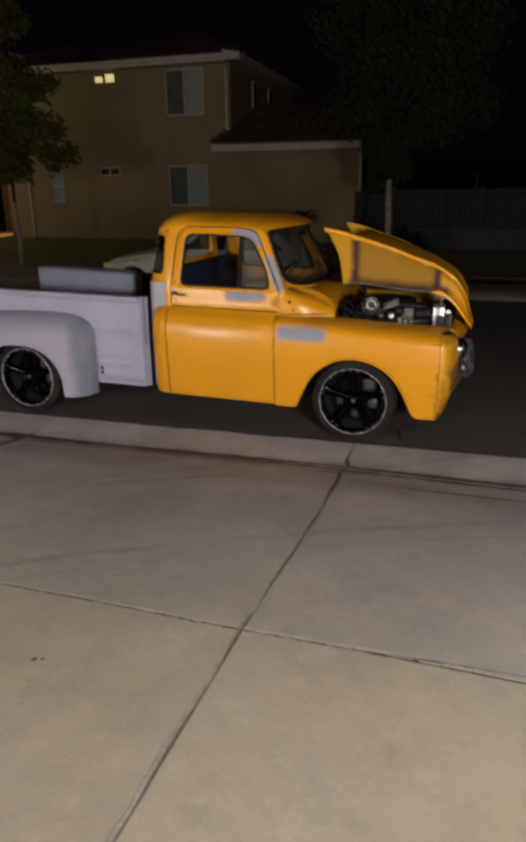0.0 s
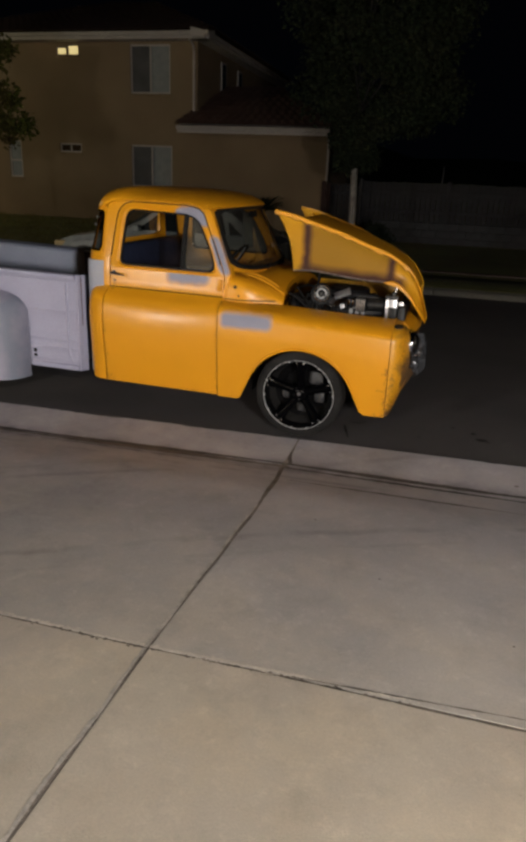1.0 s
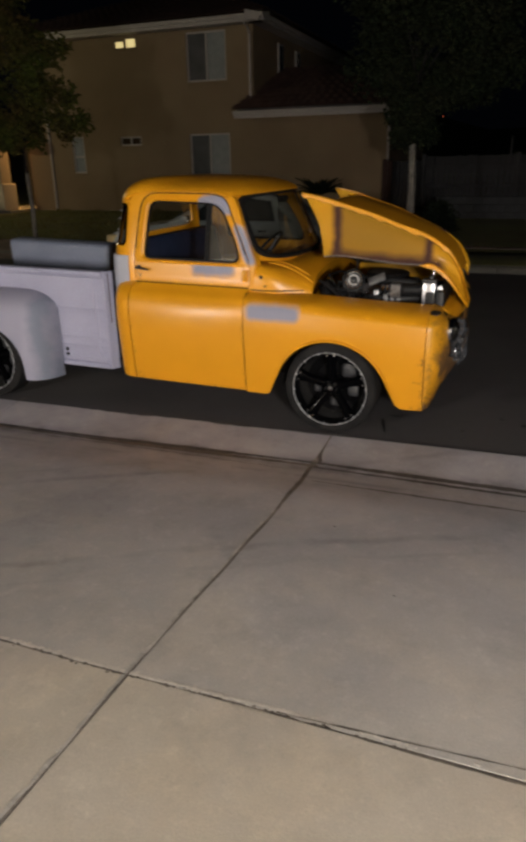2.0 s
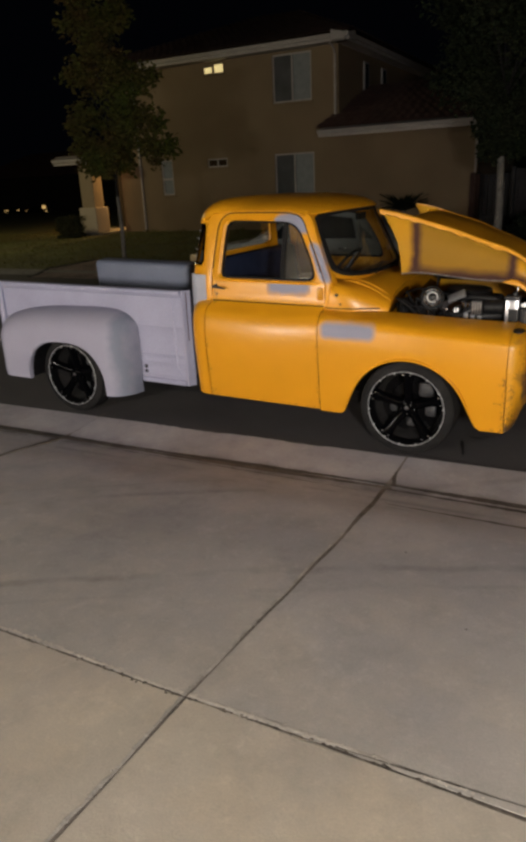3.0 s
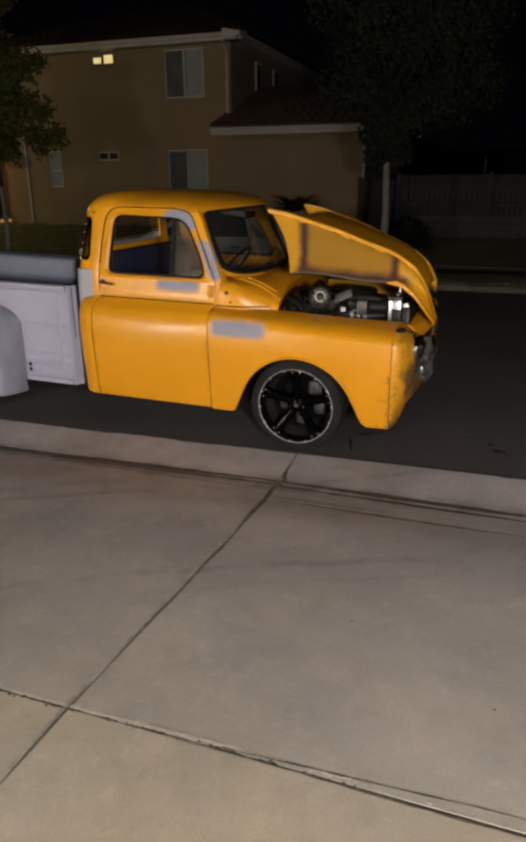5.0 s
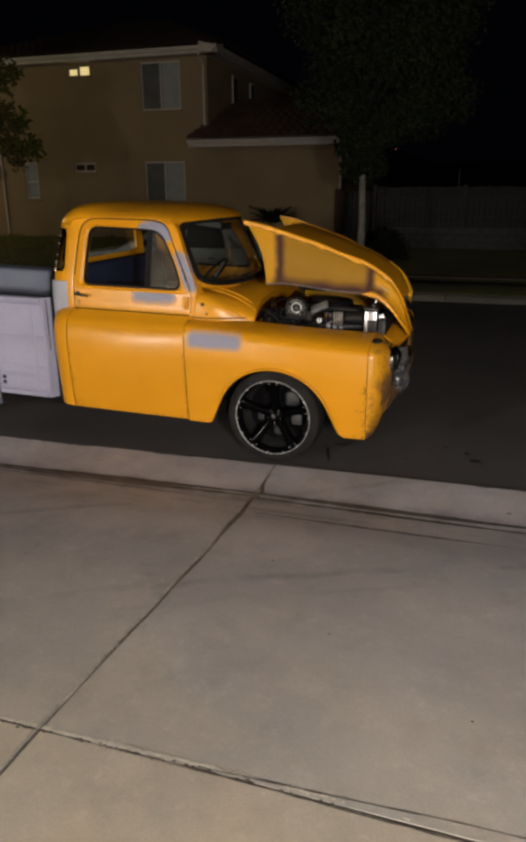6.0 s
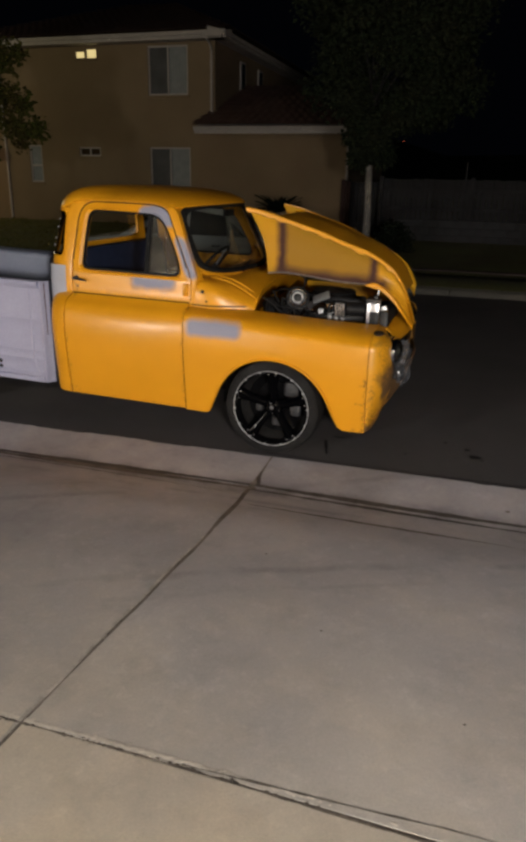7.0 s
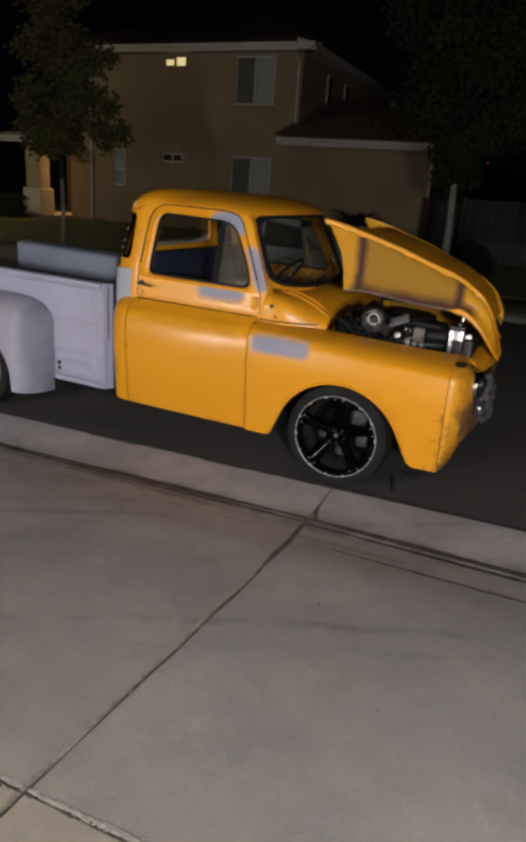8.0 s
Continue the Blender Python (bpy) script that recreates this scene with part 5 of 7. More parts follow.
    # ribbed chrome fitting, finned block and a dark canister between the accessory and the reservoir
    for k in range(3):
        tpart("chrome_fitting", lathe([(-0.035, 0.010), (-0.030, 0.014), (0.030, 0.014), (0.036, 0.009), (0.037, 0.001)], (0.270 + 0.016 * k, -0.51, 0.955), (0.1, -0.1, 1), 12), CHROME if k != 1 else DARK_STEEL, e)
    f = tpart("finned_block", box(0.325, 0.398, -0.53, -0.46, 0.90, 1.005, 0.008), BRAKE, e, "grey finned block")
    for k in range(4):
        tpart("fin", box(0.334 + 0.017 * k, 0.341 + 0.017 * k, -0.545, -0.528, 0.915, 0.998, 0.002), SEAM_METAL, f)
    tpart("canister", lathe([(-0.065, 0.002), (-0.064, 0.040), (-0.055, 0.046), (0.045, 0.046), (0.052, 0.050), (0.060, 0.050), (0.064, 0.002)], (0.472, -0.50, 0.965), (1, 0.05, 0.03), 24), BLACK, e, "dark round canister")
    r = tpart("coolant_bottle", box(0.548, 0.632, -0.55, -0.45, 0.85, 1.026, 0.008), BRIGHT_TIN, None, "bright metal reservoir in the engine bay")
    tpart("top_plate", box(0.544, 0.636, -0.554, -0.446, 1.028, 1.046, 0.004), BRAKE, r)
    # Black plate stands in for a dark square and the shaded right half.
    tpart("shade_plate", box(0.572, 0.634, -0.558, -0.552, 0.855, 0.966, 0.002), BLACK, r)
    b = box(-0.020, 0.020, -0.004, 0.004, -0.045, 0.040, 0.003)
    bmesh.ops.transform(b, matrix=Matrix.Translation((0.666, -0.51, 0.965)) @ Matrix.Rotation(radians(-18), 4, "Y") @ Matrix.Rotation(radians(12), 4, "Z"), verts=b.verts)
    tpart("flange", b, ALLOY, r)
    tpart("cap", lathe([(0, 0.020), (0.02, 0.020), (0.024, 0.016), (0.025, 0.001)], (0.60, -0.49, 1.046), (0, 0, 1), 16), DARK_STEEL, r)
    tpart("neck", tube([(0.606, -0.47, 1.05), (0.610, -0.46, 1.10)], 0.009, 10), CHROME, r)
    for pts in ([(-0.20, -0.3, 0.98), (-0.14, -0.45, 1.03), (-0.08, -0.52, 0.98), (0.0, -0.54, 0.88)], [(-0.20, -0.2, 0.99), (-0.08, -0.34, 1.04), (0.12, -0.40, 1.02), (0.35, -0.42, 0.98), (0.55, -0.46, 0.92)], [(-0.20, -0.5, 0.95), (-0.15, -0.58, 0.92), (-0.05, -0.60, 0.84)], [(-0.18, -0.56, 1.0), (-0.10, -0.60, 0.97), (-0.02, -0.60, 0.90), (0.1, -0.59, 0.86)]):
        tpart("cable", tube(pts, 0.009, 8), BLACK, e)
    # small fittings, unions and bolt heads between the hoses
    rng = random.Random(31)
    for k in range(26):
        p = (rng.uniform(-0.18, 0.52), rng.uniform(-0.56, -0.36), rng.uniform(0.86, 0.935))
        r = rng.uniform(0.006, 0.014)
        ax = (rng.uniform(-1, 1), -1, rng.uniform(-0.3, 1))
        tpart("fitting", lathe([(-0.02, r * 0.7), (0, r), (0.012, r), (0.014, r * 0.8), (0.016, 0.001)], p, ax, 8), rng.choice([CHROME, STEEL, DARK_STEEL, ALLOY]), e)
    for k in range(9):
        x, y = rng.uniform(-0.24, -0.02), rng.uniform(-0.58, -0.30)
        tpart("cable", tube([(x, y, 0.85), (x + rng.uniform(-0.05, 0.10), y - 0.02, 0.95 + rng.uniform(0, 0.06)), (x + rng.uniform(0.05, 0.2), y + rng.uniform(-0.05, 0.1), 0.93), (x + 0.16, y + 0.05, 0.84)], rng.uniform(0.006, 0.012), 8), rng.choice([BLACK, BLACK, DARK_STEEL]), e)
    tpart("brake_booster", lathe([(-0.06, 0.04), (-0.03, 0.10), (0.02, 0.11), (0.05, 0.09), (0.07, 0.03), (0.10, 0.028), (0.16, 0.026), (0.165, 0.002)], (-0.16, -0.42, 0.88), (1, 0, 0.1), 24), BLACK, e)
    tpart("battery", box(-0.30, -0.12, -0.66, -0.54, 0.72, 0.90, 0.01), BLACK, e)
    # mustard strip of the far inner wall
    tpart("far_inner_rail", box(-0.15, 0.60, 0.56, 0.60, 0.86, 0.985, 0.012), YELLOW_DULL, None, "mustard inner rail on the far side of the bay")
    tpart("shroud", box(0.64, 0.70, -0.56, 0.50, 0.60, 0.98, 0.02), BLACK, e, "black radiator shroud")


def cabin():
    tpart("seat", box(-1.50, -0.98, -0.66, 0.66, 0.50, 0.70, 0.05), NAVY, None, "navy blue vinyl bench seat")
    b = box(-0.06, 0.06, -0.66, 0.66, 0.0, 0.60, 0.05)
    bmesh.ops.transform(b, matrix=Matrix.Translation((-1.48, 0, 0.66)) @ Matrix.Rotation(radians(-10), 4, "Y"), verts=b.verts)
    tpart("seat_back", b, NAVY, None, "navy blue bench backrest")
    tpart("cab_floor", box(-1.66, -0.45, -0.78, 0.78, 0.36, 0.40, 0.005), BLACK)
    tpart("dashboard", box(-0.72, -0.52, -0.72, 0.72, 0.94, 1.10, 0.035), YELLOW, None, "yellow painted dashboard")
    c = Vector((-0.93, 0.36, 1.085))
    ax = Vector((-0.75, 0, 0.65)).normalized()
    u = ax.orthogonal().normalized()
    v = ax.cross(u)
    path = [c + 0.19 * (math.cos(a) * u + math.sin(a) * v) for a in [math.tau * k / 32 for k in range(32)]]
    rows = []
    for k, p in enumerate(path):
        d = (p - c).normalized()
        rows.append([tuple(p + 0.012 * (math.cos(q) * d + math.sin(q) * ax)) for q in [math.tau * m / 8 for m in range(8)]])
    b = grid(rows + rows[:1], close=True)
    sw = tpart("steering_wheel", b, BLACK, None, "thin black steering wheel")
    for k in range(3):
        a = math.tau * k / 3 + 0.5
        tpart("spoke", tube([tuple(c - 0.03 * ax), tuple(c + 0.185 * (math.cos(a) * u + math.sin(a) * v))], 0.007, 8), STEEL, sw)
    tpart("column", tube([tuple(c - 0.01 * ax), tuple(c - 0.45 * ax)], 0.02, 10), BLACK, sw)
    tpart("mirror", box(-0.66, -0.64, -0.10, 0.10, 1.50, 1.55, 0.008), BLACK, None, "inside rear-view mirror")


def chassis():
    for y in (-0.40, 0.40):
        tpart("frame_rail", box(-3.9, 0.7, y - 0.03, y + 0.03, 0.24, 0.36, 0.01), BLACK)
    for x in (0.015, -2.888):
        part("axle", tube([(x, -0.72, 0.326), (x, 0.72, 0.326)], 0.045, 12), BLACK, TRUCK)
    for sign in (-1, 1):
        rows = [[(0.395 * math.cos(a) + 0.012, sign * y, 0.265 + 0.40 * math.sin(a)) for y in (0.55, 0.66, 0.80)] for a in [0.35 + (math.pi - 0.35) * k / 16 for k in range(17)]]
        tpart("wheel_well", sheet(rows, (0, 0, 0.008)), BLACK)
        rows = [[(-2.96 + 0.43 * math.cos(a), sign * y, 0.20 + 0.385 * math.sin(a)) for y in (0.55, 0.75, 1.015)] for a in [math.pi * k / 16 for k in range(17)]]
        tpart("wheel_well", sheet(rows, (0, 0, 0.008)), BLACK)
        # Black plate added behind the wheel paints the arch's inside as shade.
        rows = [[(-2.965 + r * math.cos(a), sign * 0.803, 0.225 + r * 0.9 * math.sin(a)) for r in (0.05, 0.25, 0.47)] for a in [math.pi * k / 20 for k in range(21)]]
        tpart("wheel_well_shade", sheet(rows, (0, -sign * 0.004, 0)), BLACK)


for side in (-1, 1):
    front_fender(side)
    door(side)
    rear_fender(side)
cab()
windscreen()
cowl()
hood()
for x in (0.015, -2.888):
    for side in (-1, 1):
        wheel("wheel", x, side)
bed()
nose()
engine_bay()
cabin()
chassis()

# grey panel lying in the bed
b = box(-0.563, 0.541, -0.10, 0.10, 0.0, 0.50, 0.038, seg=5)
panel = part("loose_tailgate", b, GREY_PANEL)
panel.matrix_basis = pose(-3.39, 6.15, 0.655, 4, 1.9, 0)
tagged(panel, "blue-grey primed tailgate panel standing in the truck bed", "tailgate")


# ---- the silver car across the street ----
def parked_car():
    car = thing("parked_car", "pale silver small car parked on the far side of the street", "car", at=pose(-3.71, 11.5, 0))
    # body: cross sections along x, the front to -x
    prof = [(-2.25, 0.42, 0.66, 0.70), (-2.18, 0.30, 0.74, 0.80), (-1.9, 0.24, 0.82, 0.87), (-1.2, 0.22, 0.92, 0.90), (-0.8, 0.22, 0.96, 0.90), (0.6, 0.22, 0.97, 0.90), (1.15, 0.24, 0.96, 0.89), (1.42, 0.30, 0.90, 0.84), (1.52, 0.42, 0.80, 0.74)]
    xs = [-2.25 + 3.77 * k / 50 for k in range(51)]
    rows = []
    for x in xs:
        low = smooth_curve([(p[0], p[1]) for p in prof], x)
        top = smooth_curve([(p[0], p[2]) for p in prof], x)
        w = smooth_curve([(p[0], p[3]) for p in prof], x)
        lo2 = max(low, arch_bottom(x, -1.62, 0.34, 0.32, low), arch_bottom(x, 0.92, 0.34, 0.32, low))
        sec = [(-w + 0.05, lo2), (-w, lo2 + 0.03), (-w - 0.01, (lo2 + top) / 2), (-w + 0.02, top - 0.10), (-w + 0.10, top - 0.015), (-w * 0.5, top + 0.02), (0, top + 0.03)]
        rows.append([(x, y, z) for y, z in sec] + [(x, -y, z) for y, z in reversed(sec[:-1])])
    part("body", grid(rows, close=True, cap=True), WHITE_CAR, car)
    # cabin
    rows = []
    for x, top, w in ((-1.05, 0.93, 0.74), (-0.75, 1.12, 0.70), (-0.35, 1.36, 0.62), (0.1, 1.43, 0.60), (0.5, 1.41, 0.60), (0.82, 1.29, 0.61), (1.08, 1.11, 0.66), (1.34, 0.95, 0.70)):
        rows.append([(x, -0.78, 0.92), (x, -w - 0.04, max(0.94, top - 0.12)), (x, -w + 0.05, top - 0.02), (x, 0, top + 0.02), (x, w - 0.05, top - 0.02), (x, w + 0.04, max(0.94, top - 0.12)), (x, 0.78, 0.92)])
    part("roof", sheet(rows, (0, 0, -0.01)), WHITE_CAR, car)
    for sign in (-1, 1):
        for pts in ([(-0.72, 0.97), (0.05, 0.97), (0.05, 1.34), (-0.28, 1.31)], [(0.12, 0.97), (0.78, 0.97), (0.68, 1.26), (0.12, 1.33)], [(0.84, 0.97), (1.05, 0.97), (0.80, 1.17)]):
            b = bmesh.new()
            o = [b.verts.new((x, sign * (0.795 - (z - 0.92) * 0.33), z)) for x, z in pts]
            q = [b.verts.new((x, sign * (0.775 - (z - 0.92) * 0.33), z)) for x, z in pts]
            b.faces.new(o)
            b.faces.new(q)
            for i in range(len(o)):
                b.faces.new((o[i], o[i - 1], q[i - 1], q[i]))
            part("side_window", b, PANE_DARK, car, smooth=False)
    b = sheet([[(-1.0 + 0.60 * w, u * (0.66 - 0.1 * w), 0.965 + 0.385 * w + 0.01) for w in (0.05, 0.5, 1.0)] for u in (-1, -0.5, 0, 0.5, 1)], (-0.012, 0, 0.012))
    part("windscreen", b, PANE_DARK, car)
    for sign in (-1, 1):
        for x in (-1.62, 0.92):
            w = part("wheel", lathe([(-0.10, 0.18), (-0.10, 0.29), (-0.06, 0.315), (0.06, 0.315), (0.10, 0.29), (0.10, 0.21), (0.07, 0.20)], (x, sign * 0.78, 0.316), (0, sign, 0), 32), RUBBER, car)
            part("rim", lathe([(0.0, 0.21), (0.075, 0.205), (0.06, 0.16), (0.05, 0.05), (0.07, 0.04), (0.075, 0.002)], (x, sign * 0.78, 0.316), (0, sign, 0), 28), ALLOY, w)
        part("headlamp", box(-2.22, -2.0, min(sign * 0.55, sign * 0.83), max(sign * 0.55, sign * 0.83), 0.60, 0.73, 0.03), AMBER, car, "amber headlamp corner")
        part("mirror", box(-0.72, -0.60, min(sign * 0.86, sign * 1.0), max(sign * 0.86, sign * 1.0), 0.96, 1.06, 0.03), WHITE_CAR, car)
        for x in (-0.02, 0.55):
            part("door_handle", box(x, x + 0.14, min(sign * 0.895, sign * 0.92), max(sign * 0.895, sign * 0.92), 0.82, 0.845, 0.008), CHROME, car)
    return car


parked_car()

# ---- the house across the street ----
WALL_Y = 22.1


def wall_with_holes(x0, x1, z0, z1, holes, y, thick):
    """An upright wall along x whose openings go through it."""
    xs = sorted({x0, x1, *[h[0] for h in holes], *[h[1] for h in holes]})
    zs = sorted({z0, z1, *[h[2] for h in holes], *[h[3] for h in holes]})
    b = bmesh.new()

    def solid(i, j):
        if i < 0 or j < 0 or i >= len(xs) - 1 or j >= len(zs) - 1:
            return False
        cx, cz = (xs[i] + xs[i + 1]) / 2, (zs[j] + zs[j + 1]) / 2
        return not any(h[0] < cx < h[1] and h[2] < cz < h[3] for h in holes)

    def quad(*ps):
        b.faces.new([b.verts.new(p) for p in ps])

    for i in range(len(xs) - 1):
        for j in range(len(zs) - 1):
            if not solid(i, j):
                continue
            a, c, d, e = xs[i], xs[i + 1], zs[j], zs[j + 1]
            quad((a, y, d), (c, y, d), (c, y, e), (a, y, e))
            quad((a, y + thick, d), (a, y + thick, e), (c, y + thick, e), (c, y + thick, d))
            for di, dj, p, q in ((-1, 0, (a, d), (a, e)), (1, 0, (c, d), (c, e)), (0, -1, (a, d), (c, d)), (0, 1, (a, e), (c, e))):
                if not solid(i + di, j + dj):
                    quad((p[0], y, p[1]), (q[0], y, q[1]), (q[0], y + thick, q[1]), (p[0], y + thick, p[1]))
    bmesh.ops.remove_doubles(b, verts=b.verts, dist=1e-5)
    return b


HOUSE = thing("house", "tan stucco two-storey house with white eaves and a low wing", "house", at=pose(0, 0, 0))
GROUND_WIN = (-9.94, -8.52, 1.45, 2.73)
UPPER_WIN = (-9.92, -8.57, 4.24, 5.63)
SMALL_WIN = (-14.52, -14.03, 1.59, 2.78)
VENT = (-12.55, -11.75, 2.44, 2.72)
LIT_A, LIT_B = (-12.49, -12.15, 5.35, 5.56), (-12.10, -11.72, 5.34, 5.62)
b = wall_with_holes(-16.4, -7.67, 0.2, 5.75, [GROUND_WIN, UPPER_WIN, SMALL_WIN, VENT, LIT_A, LIT_B], WALL_Y, 0.2)
part("wall", b, STUCCO, HOUSE, "tan stucco front wall", smooth=False)
part("wall", box(-7.87, -7.67, WALL_Y + 0.2, 31.5, 0.2, 5.75), STUCCO, HOUSE, "tan stucco side wall", smooth=False)
part("wall", box(-16.4, -16.2, WALL_Y + 0.2, 31.5, 0.2, 5.75), STUCCO, HOUSE, "", smooth=False)
part("wall", box(-16.4, -7.67, 31.5, 31.7, 0.2, 5.75), STUCCO, HOUSE, "", smooth=False)
for y in (24.3, 26.15):
    w = part("window", box(-7.68, -7.62, y, y + 0.5, 4.55, 5.47, 0.01), TRIM, HOUSE, "narrow side window", smooth=False)
    part("pane", box(-7.62, -7.605, y + 0.05, y + 0.38, 4.61, 5.41), PANE_DARK, w, smooth=False)


def house_window(h, parts, blind, parent, rim=0.05):
    """A sliding window: white frame, panes set back, and what hangs behind them."""
    x0, x1, z0, z1 = h
    y = WALL_Y + 0.03
    step = (x1 - x0 - rim) / parts
    openings = [(x0 + rim + k * step, x0 + (k + 1) * step, z0 + rim, z1 - rim) for k in range(parts)]
    w = part("window", wall_with_holes(x0, x1, z0, z1, openings, y, 0.07), TRIM, parent, "white framed sliding window", smooth=False)
    part("sill", box(x0 - 0.04, x1 + 0.04, WALL_Y - 0.03, WALL_Y + 0.02, z0 - 0.07, z0 - 0.003, 0.008), STUCCO, w, smooth=False)
    for k, (a, c, d, e) in enumerate(openings):
        if blind[k] is BLIND:
            folds = [[(a + (c - a) * i / 60, y + 0.045 + 0.006 * math.sin(i * 0.95 + 0.6 * math.sin(i * 0.31)), zz) for zz in (d, (d + e) / 2, e)] for i in range(61)]
            part("curtain", sheet(folds, (0, 0.004, 0)), BLIND, w, "pale hanging curtain")
        else:
            part("pane", box(a, c, y + 0.03, y + 0.04, d, e), blind[k], w, smooth=False)
    return w


house_window(UPPER_WIN, 2, [PANE_GREY, BLIND], HOUSE)
gw = house_window(GROUND_WIN, 2, [PANE_GREY, BLIND], HOUSE)
house_window(SMALL_WIN, 1, [BLIND], HOUSE)
part("sash_bar", box(SMALL_WIN[0] + 0.02, SMALL_WIN[1] - 0.02, WALL_Y + 0.02, WALL_Y + 0.06, 2.10, 2.16), TRIM, HOUSE, smooth=False)
house_window(VENT, 2, [PANE_BROWN, PANE_BROWN], HOUSE, 0.045)
house_window(LIT_A, 1, [LIT], HOUSE, 0.02)
house_window(LIT_B, 1, [LIT], HOUSE, 0.02)

# eaves, gutters and tiled roof of the main block
EAVE = 5.70


def eave_run(p0, p1, out, parent, z, depth=0.5):
    """Soffit board, fascia and gutter along a straight eave."""
    a, c, o = Vector(p0), Vector(p1), Vector(out)
    along = (c - a).normalized()
    rows = []
    for d, dz in ((0.0, 0.0), (depth, 0.0), (depth, -0.02), (depth + 0.03, -0.02), (depth + 0.03, 0.07), (depth + 0.10, 0.07), (depth + 0.13, 0.165), (depth + 0.11, 0.18), (depth, 0.18), (0.0, 0.28)):
        rows.append((o * d, dz))
    b = grid([[tuple(p + q + Vector((0, 0, z + dz))) for q, dz in rows] for p in (a, c)], close=True, cap=True)
    return part("eave", b, TRIM, parent, "white fascia and gutter", smooth=False)


eave_run((-17.0, WALL_Y, 0), (-7.12, WALL_Y, 0), (0, -1, 0), HOUSE, EAVE)
eave_run((-7.67, WALL_Y - 0.63, 0), (-7.67, 32.2, 0), (1, 0, 0), HOUSE, EAVE, 0.42)


def tiled_slope(corners, parent, courses, per_course):
    """A roof slope of curved tiles in courses; corners: low left, low right, high right, high left."""
    ll, lr, hr, hl = [Vector(c) for c in corners]
    nrm = (lr - ll).cross(hl - ll).normalized()
    b = bmesh.new()
    for i in range(courses):
        s0, s1 = i / courses, (i + 1) / courses
        a0, a1 = ll.lerp(hl, s0), lr.lerp(hr, s0)
        c0, c1 = ll.lerp(hl, s1), lr.lerp(hr, s1)
        low, high = [], []
        m = max(2, int(per_course * (a1 - a0).length)) * 4
        for k in range(m + 1):
            u = k / m
            wave = 0.03 * (1 + math.sin(u * m / 4 * math.tau)) / 2
            low.append(b.verts.new(a0.lerp(a1, u) + nrm * (0.05 + wave)))
            high.append(b.verts.new(c0.lerp(c1, u) + nrm * (0.01 + wave)))
        for k in range(m):
            b.faces.new((low[k], low[k + 1], high[k + 1], high[k]))
    return tagged(part("roof_tiles", b, TILE, parent, "brown-red barrel tile roof"), kind="stuff")


z = EAVE + 0.22
roof = part("roof", grid([[(-17.1, 21.45, z), (-7.04, 21.45, z)], [(-12.9, 26.8, z + 1.9), (-11.2, 26.8, z + 1.9)], [(-17.1, 32.2, z), (-7.04, 32.2, z)]]), TILE, HOUSE)
b = bmesh.new()
for pts in ([(-7.04, 21.45, z), (-7.04, 32.2, z), (-11.2, 26.8, z + 1.9)], [(-17.1, 21.45, z), (-17.1, 32.2, z), (-12.9, 26.8, z + 1.9)]):
    b.faces.new([b.verts.new(p) for p in pts])
part("roof_hip", b, TILE, HOUSE, smooth=False)
tiled_slope([(-17.1, 21.45, z), (-7.04, 21.45, z), (-11.2, 26.8, z + 1.9), (-12.9, 26.8, z + 1.9)], roof, 14, 3.6)
tiled_slope([(-7.04, 21.45, z), (-7.04, 32.2, z), (-11.2, 26.81, z + 1.9), (-11.2, 26.79, z + 1.9)], roof, 14, 3.6)

# the low wing
WING = thing("house_wing", "low tan stucco wing with white eave and brown tile roof", "house")
part("wall", wall_with_holes(-8.0, -3.30, 0.2, 3.20, [], 21.6, 0.2), STUCCO, WING, smooth=False)
part("wall", box(-3.50, -3.30, 21.8, 28.0, 0.2, 3.2), STUCCO, WING, smooth=False)
part("wall", box(-8.0, -7.8, 21.8, 22.09, 0.2, 3.2), STUCCO, WING, smooth=False)
eave_run((-8.0, 21.6, 0), (-3.28, 21.6, 0), (0, -1, 0), WING, 3.10, 0.36)
wr = part("roof", grid([[(-8.05, 21.12, 3.33), (-3.2, 21.12, 3.33)], [(-7.5, 24.6, 4.75), (-5.6, 24.6, 4.75)]]), TILE, WING, smooth=False)
tiled_slope([(-8.05, 21.12, 3.33), (-3.2, 21.12, 3.33), (-5.6, 24.6, 4.75), (-7.5, 24.6, 4.75)], wr, 9, 3.6)
b = bmesh.new()
b.faces.new([b.verts.new(p) for p in ((-3.2, 21.12, 3.33), (-3.2, 28.2, 3.33), (-5.6, 24.6, 4.75))])
b.faces.new([b.verts.new(p) for p in ((-3.2, 28.2, 3.33), (-7.5, 28.2, 3.33), (-7.5, 24.6, 4.75), (-5.6, 24.6, 4.75))])
part("roof_hip", b, TILE, WING, smooth=False)


def downspout(x, y, z0, z1, parent):
    b = box(x - 0.035, x + 0.035, y - 0.075, y - 0.02, z0 + 0.15, z1 - 0.25, 0.008)
    tube([(x, y - 0.05, z1 - 0.26), (x, y - 0.15, z1 - 0.12), (x, y - 0.45, z1 - 0.02)], 0.035, 8, b)
    tube([(x, y - 0.05, z0 + 0.17), (x, y - 0.12, z0 + 0.08), (x, y - 0.25, z0 + 0.05)], 0.035, 8, b)
    for zz in (z0 + 0.6, (z0 + z1) / 2, z1 - 0.6):
        box(x - 0.045, x + 0.045, y - 0.08, y - 0.002, zz, zz + 0.03, 0, b)
    return part("downspout", b, TRIM, parent, "white downspout")


